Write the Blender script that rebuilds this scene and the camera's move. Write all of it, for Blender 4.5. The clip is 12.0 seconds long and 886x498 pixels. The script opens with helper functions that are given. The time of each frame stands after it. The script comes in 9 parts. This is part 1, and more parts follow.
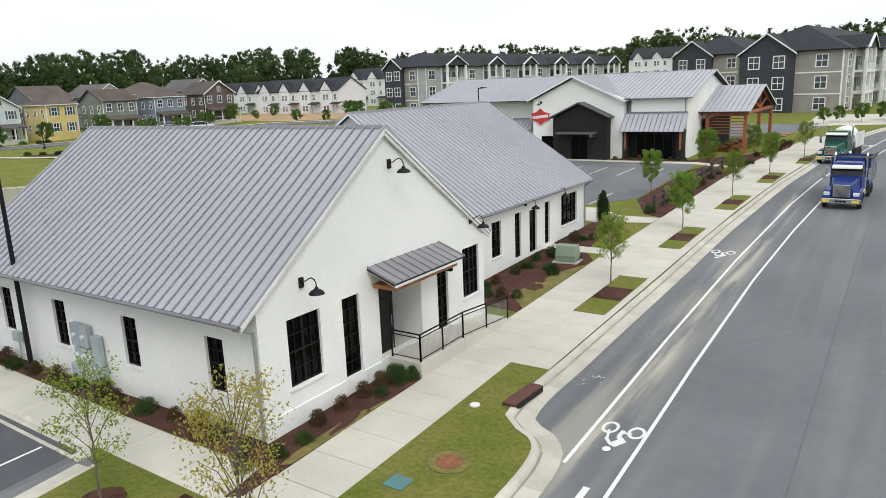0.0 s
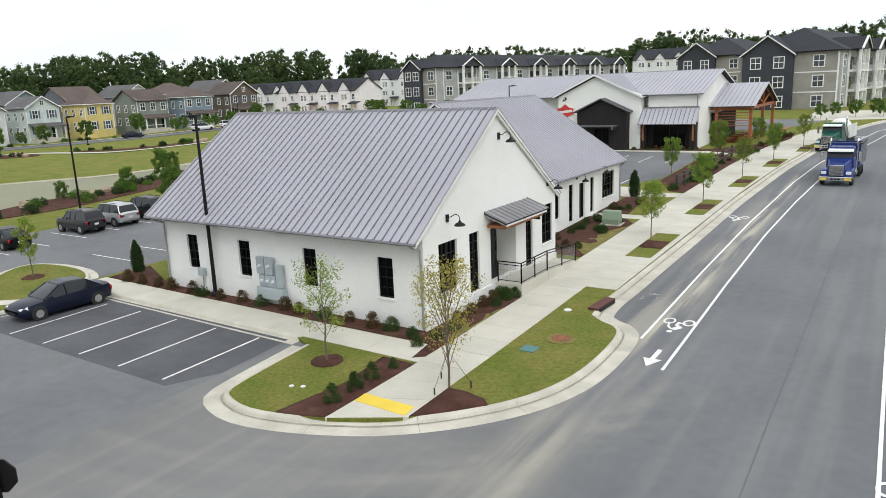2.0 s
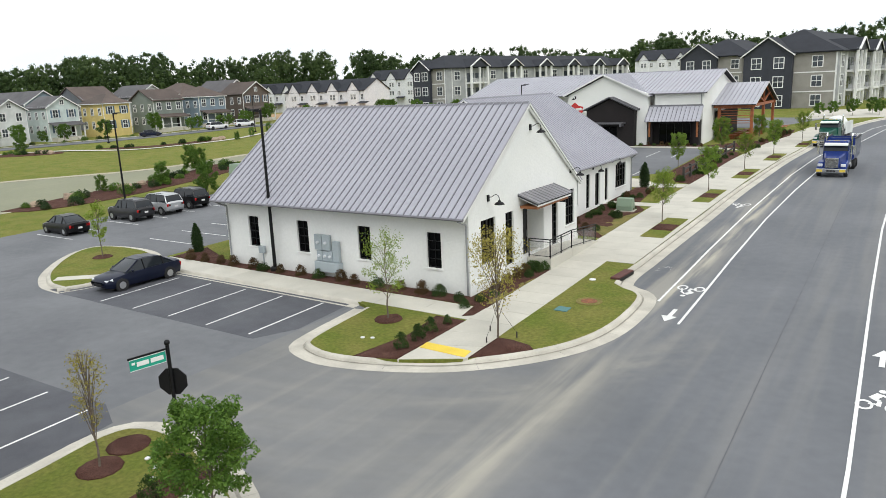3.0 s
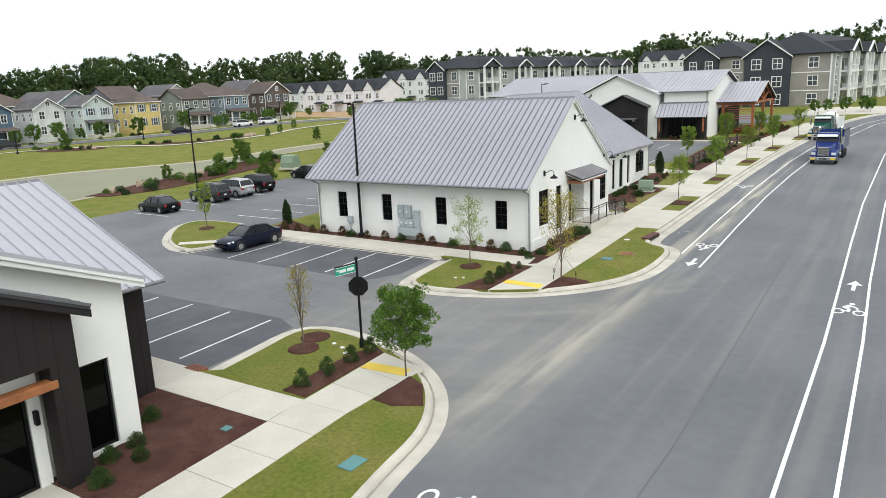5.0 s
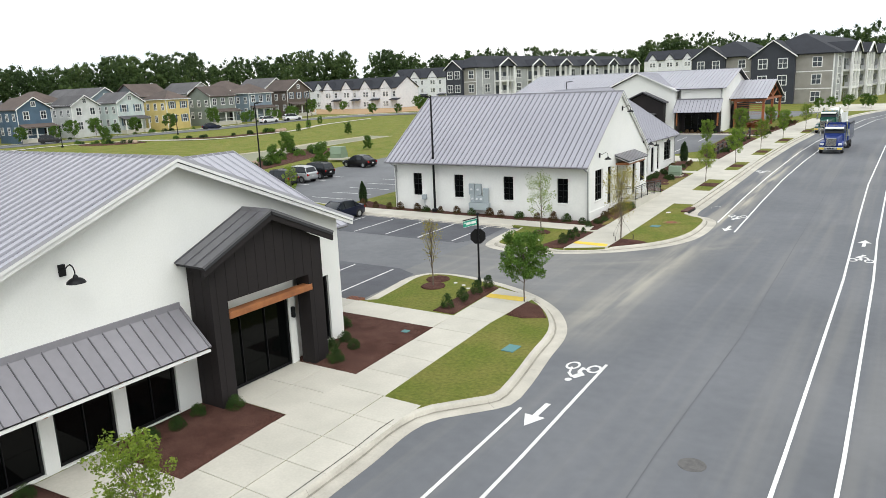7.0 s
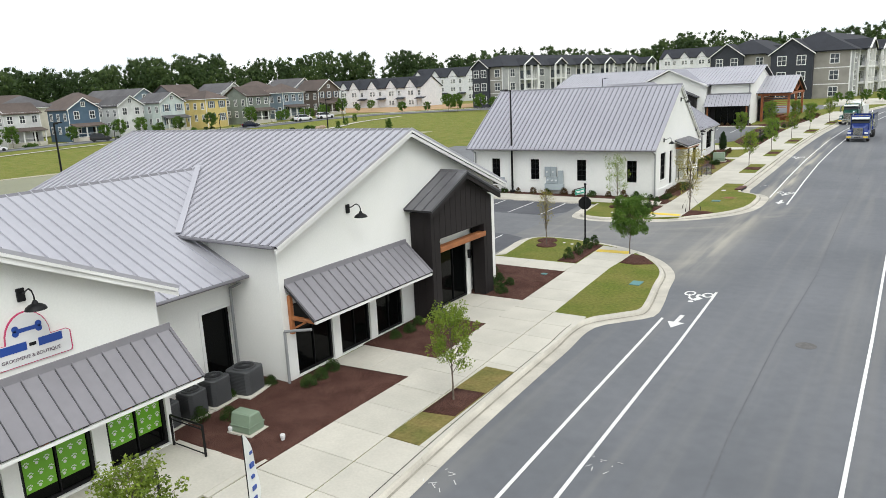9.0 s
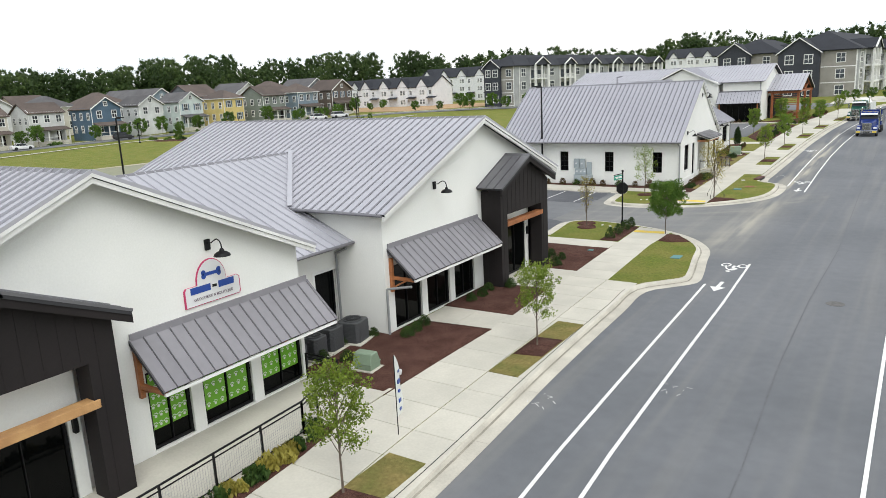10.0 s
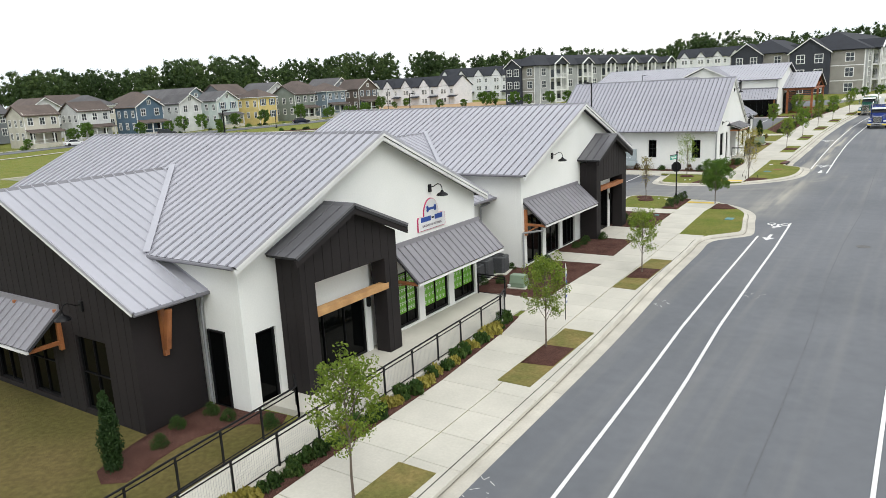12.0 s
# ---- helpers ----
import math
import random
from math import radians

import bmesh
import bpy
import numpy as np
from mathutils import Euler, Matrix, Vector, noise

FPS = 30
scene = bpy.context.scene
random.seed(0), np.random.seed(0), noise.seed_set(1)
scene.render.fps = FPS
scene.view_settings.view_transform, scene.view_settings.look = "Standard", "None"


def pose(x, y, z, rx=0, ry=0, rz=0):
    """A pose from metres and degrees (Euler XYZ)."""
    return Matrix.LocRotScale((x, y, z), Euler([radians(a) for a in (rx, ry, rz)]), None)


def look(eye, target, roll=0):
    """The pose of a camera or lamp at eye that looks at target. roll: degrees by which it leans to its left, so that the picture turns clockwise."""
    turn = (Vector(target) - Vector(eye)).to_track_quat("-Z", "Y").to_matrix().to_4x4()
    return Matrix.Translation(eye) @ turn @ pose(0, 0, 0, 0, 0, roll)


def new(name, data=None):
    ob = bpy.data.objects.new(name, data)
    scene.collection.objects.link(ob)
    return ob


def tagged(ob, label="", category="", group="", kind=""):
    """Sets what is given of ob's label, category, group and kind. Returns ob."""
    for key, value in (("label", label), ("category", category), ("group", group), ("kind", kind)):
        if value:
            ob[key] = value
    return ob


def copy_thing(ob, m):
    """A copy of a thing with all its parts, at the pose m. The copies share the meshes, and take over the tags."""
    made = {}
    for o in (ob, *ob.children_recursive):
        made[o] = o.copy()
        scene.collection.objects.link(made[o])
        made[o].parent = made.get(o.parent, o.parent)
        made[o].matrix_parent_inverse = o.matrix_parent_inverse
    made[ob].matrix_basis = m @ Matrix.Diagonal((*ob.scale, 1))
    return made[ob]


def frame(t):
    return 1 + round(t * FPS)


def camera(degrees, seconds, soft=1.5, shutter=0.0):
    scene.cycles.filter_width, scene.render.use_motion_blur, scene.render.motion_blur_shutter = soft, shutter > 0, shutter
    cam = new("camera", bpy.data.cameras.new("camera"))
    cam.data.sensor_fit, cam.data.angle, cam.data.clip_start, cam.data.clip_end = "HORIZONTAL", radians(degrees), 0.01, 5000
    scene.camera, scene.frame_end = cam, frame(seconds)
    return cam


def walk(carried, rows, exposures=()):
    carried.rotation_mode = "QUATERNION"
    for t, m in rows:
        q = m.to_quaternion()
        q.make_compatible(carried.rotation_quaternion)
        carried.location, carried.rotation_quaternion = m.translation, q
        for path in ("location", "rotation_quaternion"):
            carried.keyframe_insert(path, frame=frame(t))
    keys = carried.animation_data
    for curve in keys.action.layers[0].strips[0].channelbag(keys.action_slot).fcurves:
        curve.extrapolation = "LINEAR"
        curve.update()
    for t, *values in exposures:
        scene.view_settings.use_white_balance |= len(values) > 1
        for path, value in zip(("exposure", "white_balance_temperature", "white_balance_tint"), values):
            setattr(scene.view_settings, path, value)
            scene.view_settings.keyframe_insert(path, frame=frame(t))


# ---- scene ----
cam = camera(63.6, 12.0, soft=0.6)
PATH = [
    (0, (-0.312, -1.278, 10.278), (-1.4, 0.339, 9.83), -2.3),
    (0.5, (-0.107, -3.738, 10.243), (-1.194, -2.12, 9.795), -2.3),
    (1, (0.128, -6.203, 10.194), (-0.957, -4.584, 9.747), -2.3),
    (1.5, (0.38, -8.631, 10.112), (-0.704, -7.01, 9.668), -2.3),
    (2, (0.736, -11.063, 10.053), (-0.348, -9.442, 9.609), -2.4),
    (2.5, (1.1, -13.477, 9.994), (0.017, -11.855, 9.551), -2.4),
    (3, (1.534, -15.87, 9.943), (0.449, -14.249, 9.501), -2.4),
    (5, (3.024, -25.366, 9.944), (1.941, -23.743, 9.502), -2.4),
    (5.5, (3.326, -27.569, 9.959), (2.244, -25.946, 9.518), -2.5),
    (6, (3.495, -29.924, 9.932), (2.415, -28.3, 9.489), -2.4),
    (6.5, (3.369, -32.267, 9.876), (2.29, -30.642, 9.433), -2.3),
    (7, (3.043, -34.684, 9.848), (1.965, -33.059, 9.404), -2.3),
    (9, (1.763, -44.499, 9.699), (0.674, -42.881, 9.256), -2.7),
    (9.5, (1.523, -46.924, 9.61), (0.432, -45.307, 9.168), -2.7),
    (10, (1.386, -49.523, 9.488), (0.293, -47.907, 9.047), -2.8),
    (10.5, (1.306, -52.218, 9.4), (0.211, -50.604, 8.959), -2.9),
    (11, (1.272, -54.929, 9.352), (0.174, -53.316, 8.912), -2.9),
    (11.5, (1.263, -57.678, 9.376), (0.163, -56.067, 8.936), -2.9),
    (12, (1.284, -60.498, 9.392), (0.184, -58.886, 8.952), -2.9),
]
walk(cam, [(t, look(eye, target, roll)) for t, eye, target, roll in PATH], exposures=[(0, -0.05), (2, -0.02), (3.2, 0.02), (5, 0.10), (7, 0.10), (9, 0.06), (12, 0.06)])

# ---- world, sun ----
SUN_EL, SUN_AZ = 52.0, 48.0
world = bpy.data.worlds.new("overcast_sky")
scene.world = world
world.use_nodes = True
wn, wl = world.node_tree.nodes, world.node_tree.links
wbg = wn["Background"]
sky = wn.new("ShaderNodeTexSky")
sky.sky_type = "NISHITA"
sky.sun_disc = False
sky.sun_elevation, sky.sun_rotation = radians(SUN_EL), radians(SUN_AZ)
sky.dust_density, sky.air_density = 3.0, 1.0
skys = wn.new("ShaderNodeVectorMath")
skys.operation = "SCALE"
skys.inputs["Scale"].default_value = 0.10
wco = wn.new("ShaderNodeTexCoord")
wmap = wn.new("ShaderNodeMapping")
wmap.inputs["Scale"].default_value = (1.2, 1.2, 5.0)
wno = wn.new("ShaderNodeTexNoise")
wno.inputs["Scale"].default_value, wno.inputs["Detail"].default_value = 2.2, 5.0
wra = wn.new("ShaderNodeValToRGB")
wra.color_ramp.elements[0].position, wra.color_ramp.elements[0].color = 0.36, (0.64, 0.69, 0.725, 1)
wra.color_ramp.elements[1].position, wra.color_ramp.elements[1].color = 0.60, (0.74, 0.745, 0.75, 1)
wmx = wn.new("ShaderNodeMix")
wmx.data_type = "RGBA"
wmx.inputs["Factor"].default_value = 0.86
wl.new(wco.outputs["Generated"], wmap.inputs["Vector"])
wl.new(wmap.outputs["Vector"], wno.inputs["Vector"])
wl.new(wno.outputs["Fac"], wra.inputs["Fac"])
wl.new(sky.outputs["Color"], skys.inputs[0])
wl.new(skys.outputs["Vector"], wmx.inputs["A"])
wl.new(wra.outputs["Color"], wmx.inputs["B"])
wl.new(wmx.outputs["Result"], wbg.inputs["Color"])
wbg.inputs["Strength"].default_value = 1.68
sun = new("sun", bpy.data.lights.new("sun", "SUN"))
sun.data.energy, sun.data.angle, sun.data.color = 1.8, radians(38), (0.975, 0.985, 0.955)
sun.matrix_basis = pose(0, 0, 60, 90 - SUN_EL, 0, SUN_AZ)


# ---- helpers for building ----
def gz(y):
    """Height of the ground along the street."""
    def sp(v):
        return 4.0 * math.log1p(math.exp(min(v / 4.0, 30.0))) if v < 120 else v
    y = min(y, 150.0)
    return 0.028 * sp(y - 11) - 0.02 * sp(-25 - max(y, -90.0))


class Build:
    """Collects simple solids into one mesh."""

    def __init__(self, m=None):
        self.v, self.f, self.m = [], [], m or Matrix.Identity(4)

    def add(self, vs, fs):
        n = len(self.v)
        self.v += [tuple(self.m @ Vector(p)) for p in vs]
        self.f += [tuple(n + i for i in q) for q in fs]
        return self

    def box(self, x0, y0, z0, x1, y1, z1):
        vs = [(x, y, z) for z in (z0, z1) for y in (y0, y1) for x in (x0, x1)]
        return self.add(vs, [(0, 2, 3, 1), (4, 5, 7, 6), (0, 1, 5, 4), (2, 6, 7, 3), (0, 4, 6, 2), (1, 3, 7, 5)])

    def hexa(self, low, high):
        """A solid between two quads of points."""
        return self.add(list(low) + list(high), [(3, 2, 1, 0), (4, 5, 6, 7), (0, 1, 5, 4), (1, 2, 6, 5), (2, 3, 7, 6), (3, 0, 4, 7)])

    def prism(self, pts, a, b, axis="z"):
        """A polygon of (p, q) pairs swept from a to b along an axis."""
        n = len(pts)
        def at(p, h):
            return {"z": (p[0], p[1], h), "y": (p[0], h, p[1]), "x": (h, p[0], p[1])}[axis]
        vs = [at(p, a) for p in pts] + [at(p, b) for p in pts]
        fs = [tuple(range(n - 1, -1, -1)), tuple(range(n, 2 * n))] + [(i, (i + 1) % n, n + (i + 1) % n, n + i) for i in range(n)]
        return self.add(vs, fs)

    def tube(self, p, q, r, r2=None, n=8):
        p, q = Vector(p), Vector(q)
        d = (q - p).normalized()
        a = d.orthogonal().normalized()
        b = d.cross(a)
        r2 = r if r2 is None else r2
        vs = []
        for c, rad in ((p, r), (q, r2)):
            vs += [c + rad * (math.cos(2 * math.pi * i / n) * a + math.sin(2 * math.pi * i / n) * b) for i in range(n)]
        return self.add(vs, [tuple(range(n - 1, -1, -1)), tuple(range(n, 2 * n))] + [(i, (i + 1) % n, n + (i + 1) % n, n + i) for i in range(n)])

    def path(self, pts, r, n=6):
        for p, q in zip(pts, pts[1:]):
            self.tube(p, q, r, n=n)
        return self

    def lathe(self, prof, n=16, at=(0, 0, 0)):
        """Profile of (radius, height) pairs turned round z."""
        c = Vector(at)
        vs = [c + Vector((r * math.cos(2 * math.pi * i / n), r * math.sin(2 * math.pi * i / n), z)) for r, z in prof for i in range(n)]
        fs = [(k * n + i, k * n + (i + 1) % n, (k + 1) * n + (i + 1) % n, (k + 1) * n + i) for k in range(len(prof) - 1) for i in range(n)]
        return self.add(vs, fs)

    def ball(self, c, r, sx=1, sy=1, sz=1, n=10, k=6):
        prof = [(max(r * math.sin(math.pi * j / k), 0.001), -r * math.cos(math.pi * j / k)) for j in range(k + 1)]
        vs = [(c[0] + sx * a * math.cos(2 * math.pi * i / n), c[1] + sy * a * math.sin(2 * math.pi * i / n), c[2] + sz * z) for a, z in prof for i in range(n)]
        return self.add(vs, [(j * n + i, j * n + (i + 1) % n, (j + 1) * n + (i + 1) % n, (j + 1) * n + i) for j in range(k) for i in range(n)])

    def mesh(self, name, material, smooth=False, bevel=0.0, fix=True, weld=False):
        me = bpy.data.meshes.new(name)
        bm = bmesh.new()
        vs = [bm.verts.new(p) for p in self.v]
        for q in self.f:
            try:
                bm.faces.new([vs[i] for i in q])
            except ValueError:
                pass
        if weld:
            bmesh.ops.remove_doubles(bm, verts=bm.verts[:], dist=1e-4)
        if fix:
            bmesh.ops.recalc_face_normals(bm, faces=bm.faces[:])
        if bevel:
            es = [e for e in bm.edges if e.is_manifold and e.calc_face_angle(0) > 0.6]
            bmesh.ops.bevel(bm, geom=es, offset=bevel, segments=1, affect="EDGES", clamp_overlap=True)
        bm.to_mesh(me)
        bm.free()
        me.materials.append(material)
        if smooth:
            me.shade_smooth()
            me.set_sharp_from_angle(angle=radians(40))
        return me


HOME = {}


def thing(name, at=(0, 0, 0), label="", category="", group="", kind=""):
    """An Empty at a thing's base."""
    e = new(name)
    e.empty_display_size = 0.2
    e.location = at
    HOME[e.name] = Vector(at)
    return tagged(e, label, category, group, kind)


def part(name, me, parent=None, label="", m=None):
    """Links a mesh as one part of a thing or of a part; its points are in the world's metres."""
    ob = new(name, me)
    if parent is not None:
        ob.parent = parent
        if parent.name in HOME:
            ob.matrix_parent_inverse = Matrix.Translation(-HOME[parent.name])
    if m is not None:
        ob.matrix_basis = m
    return tagged(ob, label)


def solo(name, me, label, category, group="", kind=""):
    return tagged(new(name, me), label, category, group, kind)


# ---- materials ----
def mat(name, col, col2=None, rough=0.6, metal=0.0, big=0.6, fine=25.0, vary=0.12, bump=0.0, bfreq=60.0, own=0.0, spec=0.5, dist=0.02):
    """A painted or natural surface: colour drifting between two tones, a finer mottle, relief, and a tone of its own for each object."""
    m = bpy.data.materials.new(name)
    m.use_nodes = True
    nt = m.node_tree
    n, l = nt.nodes, nt.links
    bs = n["Principled BSDF"]
    bs.inputs["Roughness"].default_value, bs.inputs["Metallic"].default_value = rough, metal
    bs.inputs["Specular IOR Level"].default_value = spec
    col2 = col2 or tuple(c * 0.82 for c in col)
    geo = n.new("ShaderNodeNewGeometry")
    n1 = n.new("ShaderNodeTexNoise")
    n1.inputs["Scale"].default_value, n1.inputs["Detail"].default_value = big, 4.0
    r1 = n.new("ShaderNodeMapRange")
    r1.inputs["From Min"].default_value, r1.inputs["From Max"].default_value = 0.35, 0.65
    mx = n.new("ShaderNodeMix")
    mx.data_type = "RGBA"
    mx.inputs["A"].default_value, mx.inputs["B"].default_value = (*col, 1), (*col2, 1)
    n2 = n.new("ShaderNodeTexNoise")
    n2.inputs["Scale"].default_value, n2.inputs["Detail"].default_value = fine, 5.0
    r2 = n.new("ShaderNodeMapRange")
    r2.inputs["From Min"].default_value, r2.inputs["From Max"].default_value = 0.25, 0.75
    r2.inputs["To Min"].default_value, r2.inputs["To Max"].default_value = 1 - vary, 1 + vary
    mul = n.new("ShaderNodeVectorMath")
    mul.operation = "SCALE"
    for a, b in ((geo.outputs["Position"], n1.inputs["Vector"]), (geo.outputs["Position"], n2.inputs["Vector"]),
                 (n1.outputs["Fac"], r1.inputs["Value"]), (r1.outputs["Result"], mx.inputs["Factor"]),
                 (n2.outputs["Fac"], r2.inputs["Value"]), (mx.outputs["Result"], mul.inputs[0])):
        l.new(a, b)
    fac = r2.outputs["Result"]
    if own:
        oi = n.new("ShaderNodeObjectInfo")
        r3 = n.new("ShaderNodeMapRange")
        r3.inputs["To Min"].default_value, r3.inputs["To Max"].default_value = 1 - own, 1 + own
        mm = n.new("ShaderNodeMath")
        mm.operation = "MULTIPLY"
        l.new(oi.outputs["Random"], r3.inputs["Value"])
        l.new(r3.outputs["Result"], mm.inputs[0])
        l.new(fac, mm.inputs[1])
        fac = mm.outputs[0]
    l.new(fac, mul.inputs["Scale"])
    l.new(mul.outputs["Vector"], bs.inputs["Base Color"])
    if bump:
        n3 = n.new("ShaderNodeTexNoise")
        n3.inputs["Scale"].default_value, n3.inputs["Detail"].default_value = bfreq, 4.0
        bp = n.new("ShaderNodeBump")
        bp.inputs["Strength"].default_value, bp.inputs["Distance"].default_value = bump, dist
        l.new(geo.outputs["Position"], n3.inputs["Vector"])
        l.new(n3.outputs["Fac"], bp.inputs["Height"])
        l.new(bp.outputs["Normal"], bs.inputs["Normal"])
    return m


def ridged(m, across, period, depth, duty=0.12):
    """Adds fine courses along the height (z) or across the plan to a material's relief."""
    nt = m.node_tree
    n, l = nt.nodes, nt.links
    geo = n.new("ShaderNodeNewGeometry")
    sep = n.new("ShaderNodeSeparateXYZ")
    dv = n.new("ShaderNodeMath")
    dv.operation = "DIVIDE"
    dv.inputs[1].default_value = period
    fr = n.new("ShaderNodeMath")
    fr.operation = "FRACT"
    lt = n.new("ShaderNodeMath")
    lt.operation = "GREATER_THAN"
    lt.inputs[1].default_value = duty
    bp = n.new("ShaderNodeBump")
    bp.inputs["Strength"].default_value, bp.inputs["Distance"].default_value = 0.6, depth
    l.new(geo.outputs["Position"], sep.inputs[0])
    l.new(sep.outputs[across], dv.inputs[0])
    l.new(dv.outputs[0], fr.inputs[0])
    l.new(fr.outputs[0], lt.inputs[0])
    l.new(lt.outputs[0], bp.inputs["Height"])
    bs = n["Principled BSDF"]
    if bs.inputs["Normal"].links:
        l.new(bs.inputs["Normal"].links[0].from_socket, bp.inputs["Normal"])
    l.new(bp.outputs["Normal"], bs.inputs["Normal"])
    return m


M_WHITE = ridged(mat("painted_white_brick", (0.80, 0.80, 0.77), (0.74, 0.745, 0.72), 0.6, big=0.35, fine=9, vary=0.035, bump=0.25, bfreq=14), "Z", 0.068, 0.006)
M_STUCCO = mat("white_stucco", (0.79, 0.79, 0.755), (0.73, 0.735, 0.70), 0.75, big=0.3, fine=18, vary=0.03, bump=0.3, bfreq=40)
M_TRIM = mat("white_trim", (0.78, 0.78, 0.76), None, 0.5, vary=0.04)
M_ROOF = mat("standing_seam_metal", (0.402, 0.399, 0.437), (0.374, 0.371, 0.408), 0.45, 0.1, big=0.25, fine=3, vary=0.03, own=0.012)
M_ROOF_OLD = mat("weathered_standing_seam_metal", (0.352, 0.350, 0.388), (0.325, 0.323, 0.36), 0.45, 0.1, big=0.25, fine=3, vary=0.03, own=0.012)
M_ROOF_D = mat("grey_awning_metal", (0.155, 0.153, 0.163), (0.135, 0.133, 0.143), 0.4, 0.35, big=0.4, fine=4, vary=0.05, own=0.05)
# near-black colour painting in the shade along roof seams and edges
M_ROOF_SHADE = mat("roof_shade_black", (0.030, 0.030, 0.034), None, 0.8, vary=0.1)
M_AWN = mat("awning_metal", (0.225, 0.217, 0.235), (0.202, 0.195, 0.212), 0.5, 0.0, big=0.4, fine=4, vary=0.05, own=0.05)
M_FLASH = mat("roof_flashing", (0.21, 0.207, 0.225), None, 0.4, 0.4, vary=0.05)
M_DARK = mat("charcoal_siding", (0.0165, 0.0130, 0.0132), (0.0120, 0.0096, 0.0098), 0.75, big=0.5, vary=0.12, bump=0.1, spec=0.3)
M_BLACK = mat("black_painted_metal", (0.006, 0.006, 0.007), None, 0.5, 0.0, vary=0.1, spec=0.25)
M_WOOD = mat("stained_cedar", (0.36, 0.135, 0.045), (0.24, 0.085, 0.03), 0.55, big=2.0, fine=40, vary=0.25, bump=0.2, own=0.1)
M_PINE = mat("weathered_pine_beam", (0.50, 0.29, 0.12), (0.38, 0.20, 0.08), 0.6, big=2.0, fine=40, vary=0.2, bump=0.2)
M_ASPH = mat("asphalt", (0.138, 0.144, 0.155), (0.106, 0.112, 0.122), 0.88, big=0.12, fine=2.2, vary=0.07, bump=0.5, bfreq=120, dist=0.006)
M_STALL = mat("fresh_dark_asphalt", (0.062, 0.064, 0.075), (0.085, 0.088, 0.098), 0.8, big=0.35, fine=1.6, vary=0.12, bump=0.5, bfreq=110, dist=0.006)
M_LOT = mat("parking_asphalt", (0.112, 0.116, 0.124), (0.150, 0.155, 0.162), 0.85, big=0.18, fine=2.0, vary=0.09, bump=0.5, bfreq=110, dist=0.006)
M_CONC = mat("sidewalk_concrete", (0.52, 0.495, 0.428), (0.46, 0.44, 0.38), 0.85, big=0.7, fine=14, vary=0.06, bump=0.3, bfreq=70, own=0.05, dist=0.006)
M_CURB = mat("curb_concrete", (0.52, 0.49, 0.42), (0.41, 0.385, 0.33), 0.85, big=0.9, fine=16, vary=0.08, bump=0.3, bfreq=60, own=0.06, dist=0.006)
M_GRASS = mat("lawn", (0.135, 0.166, 0.030), (0.195, 0.190, 0.050), 0.9, big=0.55, fine=7, vary=0.28, bump=1.0, bfreq=45, dist=0.05, spec=0.1)
M_DRY = mat("dry_grass", (0.25, 0.20, 0.075), (0.17, 0.165, 0.052), 0.9, big=1.1, fine=9, vary=0.25, bump=1.0, bfreq=45, dist=0.05, spec=0.1)
M_MULCH = mat("bark_mulch", (0.072, 0.034, 0.026), (0.105, 0.054, 0.042), 0.95, big=1.5, fine=34, vary=0.75, bump=1.0, bfreq=30, dist=0.06, spec=0.1)
M_LINE = mat("white_road_paint", (0.74, 0.74, 0.72), (0.62, 0.62, 0.60), 0.7, big=2.5, fine=30, vary=0.08)
M_YELLOW = mat("yellow_paving", (0.75, 0.56, 0.07), (0.66, 0.47, 0.05), 0.7, fine=40, vary=0.1, bump=0.6, bfreq=40)
M_GALV = mat("galvanised_grey", (0.33, 0.34, 0.345), None, 0.45, 0.3, vary=0.06)
M_UTIL = mat("utility_box_grey", (0.37, 0.42, 0.44), None, 0.5, 0.0, vary=0.05)


def glass(name, tint, see):
    m = bpy.data.materials.new(name)
    m.use_nodes = True
    nt = m.node_tree
    bs = nt.nodes["Principled BSDF"]
    bs.inputs["Base Color"].default_value = (*tint, 1)
    bs.inputs["Roughness"].default_value = 0.04
    bs.inputs["Transmission Weight"].default_value = see
    bs.inputs["Specular IOR Level"].default_value = 0.09
    bs.inputs["IOR"].default_value = 1.45
    geo, no, bp = nt.nodes.new("ShaderNodeNewGeometry"), nt.nodes.new("ShaderNodeTexNoise"), nt.nodes.new("ShaderNodeBump")
    no.inputs["Scale"].default_value = 1.3
    bp.inputs["Strength"].default_value, bp.inputs["Distance"].default_value = 0.12, 0.03
    nt.links.new(geo.outputs["Position"], no.inputs["Vector"])
    nt.links.new(no.outputs["Fac"], bp.inputs["Height"])
    nt.links.new(bp.outputs["Normal"], bs.inputs["Normal"])
    return m


M_GLASS = glass("dark_window_glass", (0.0025, 0.003, 0.003), 0.10)


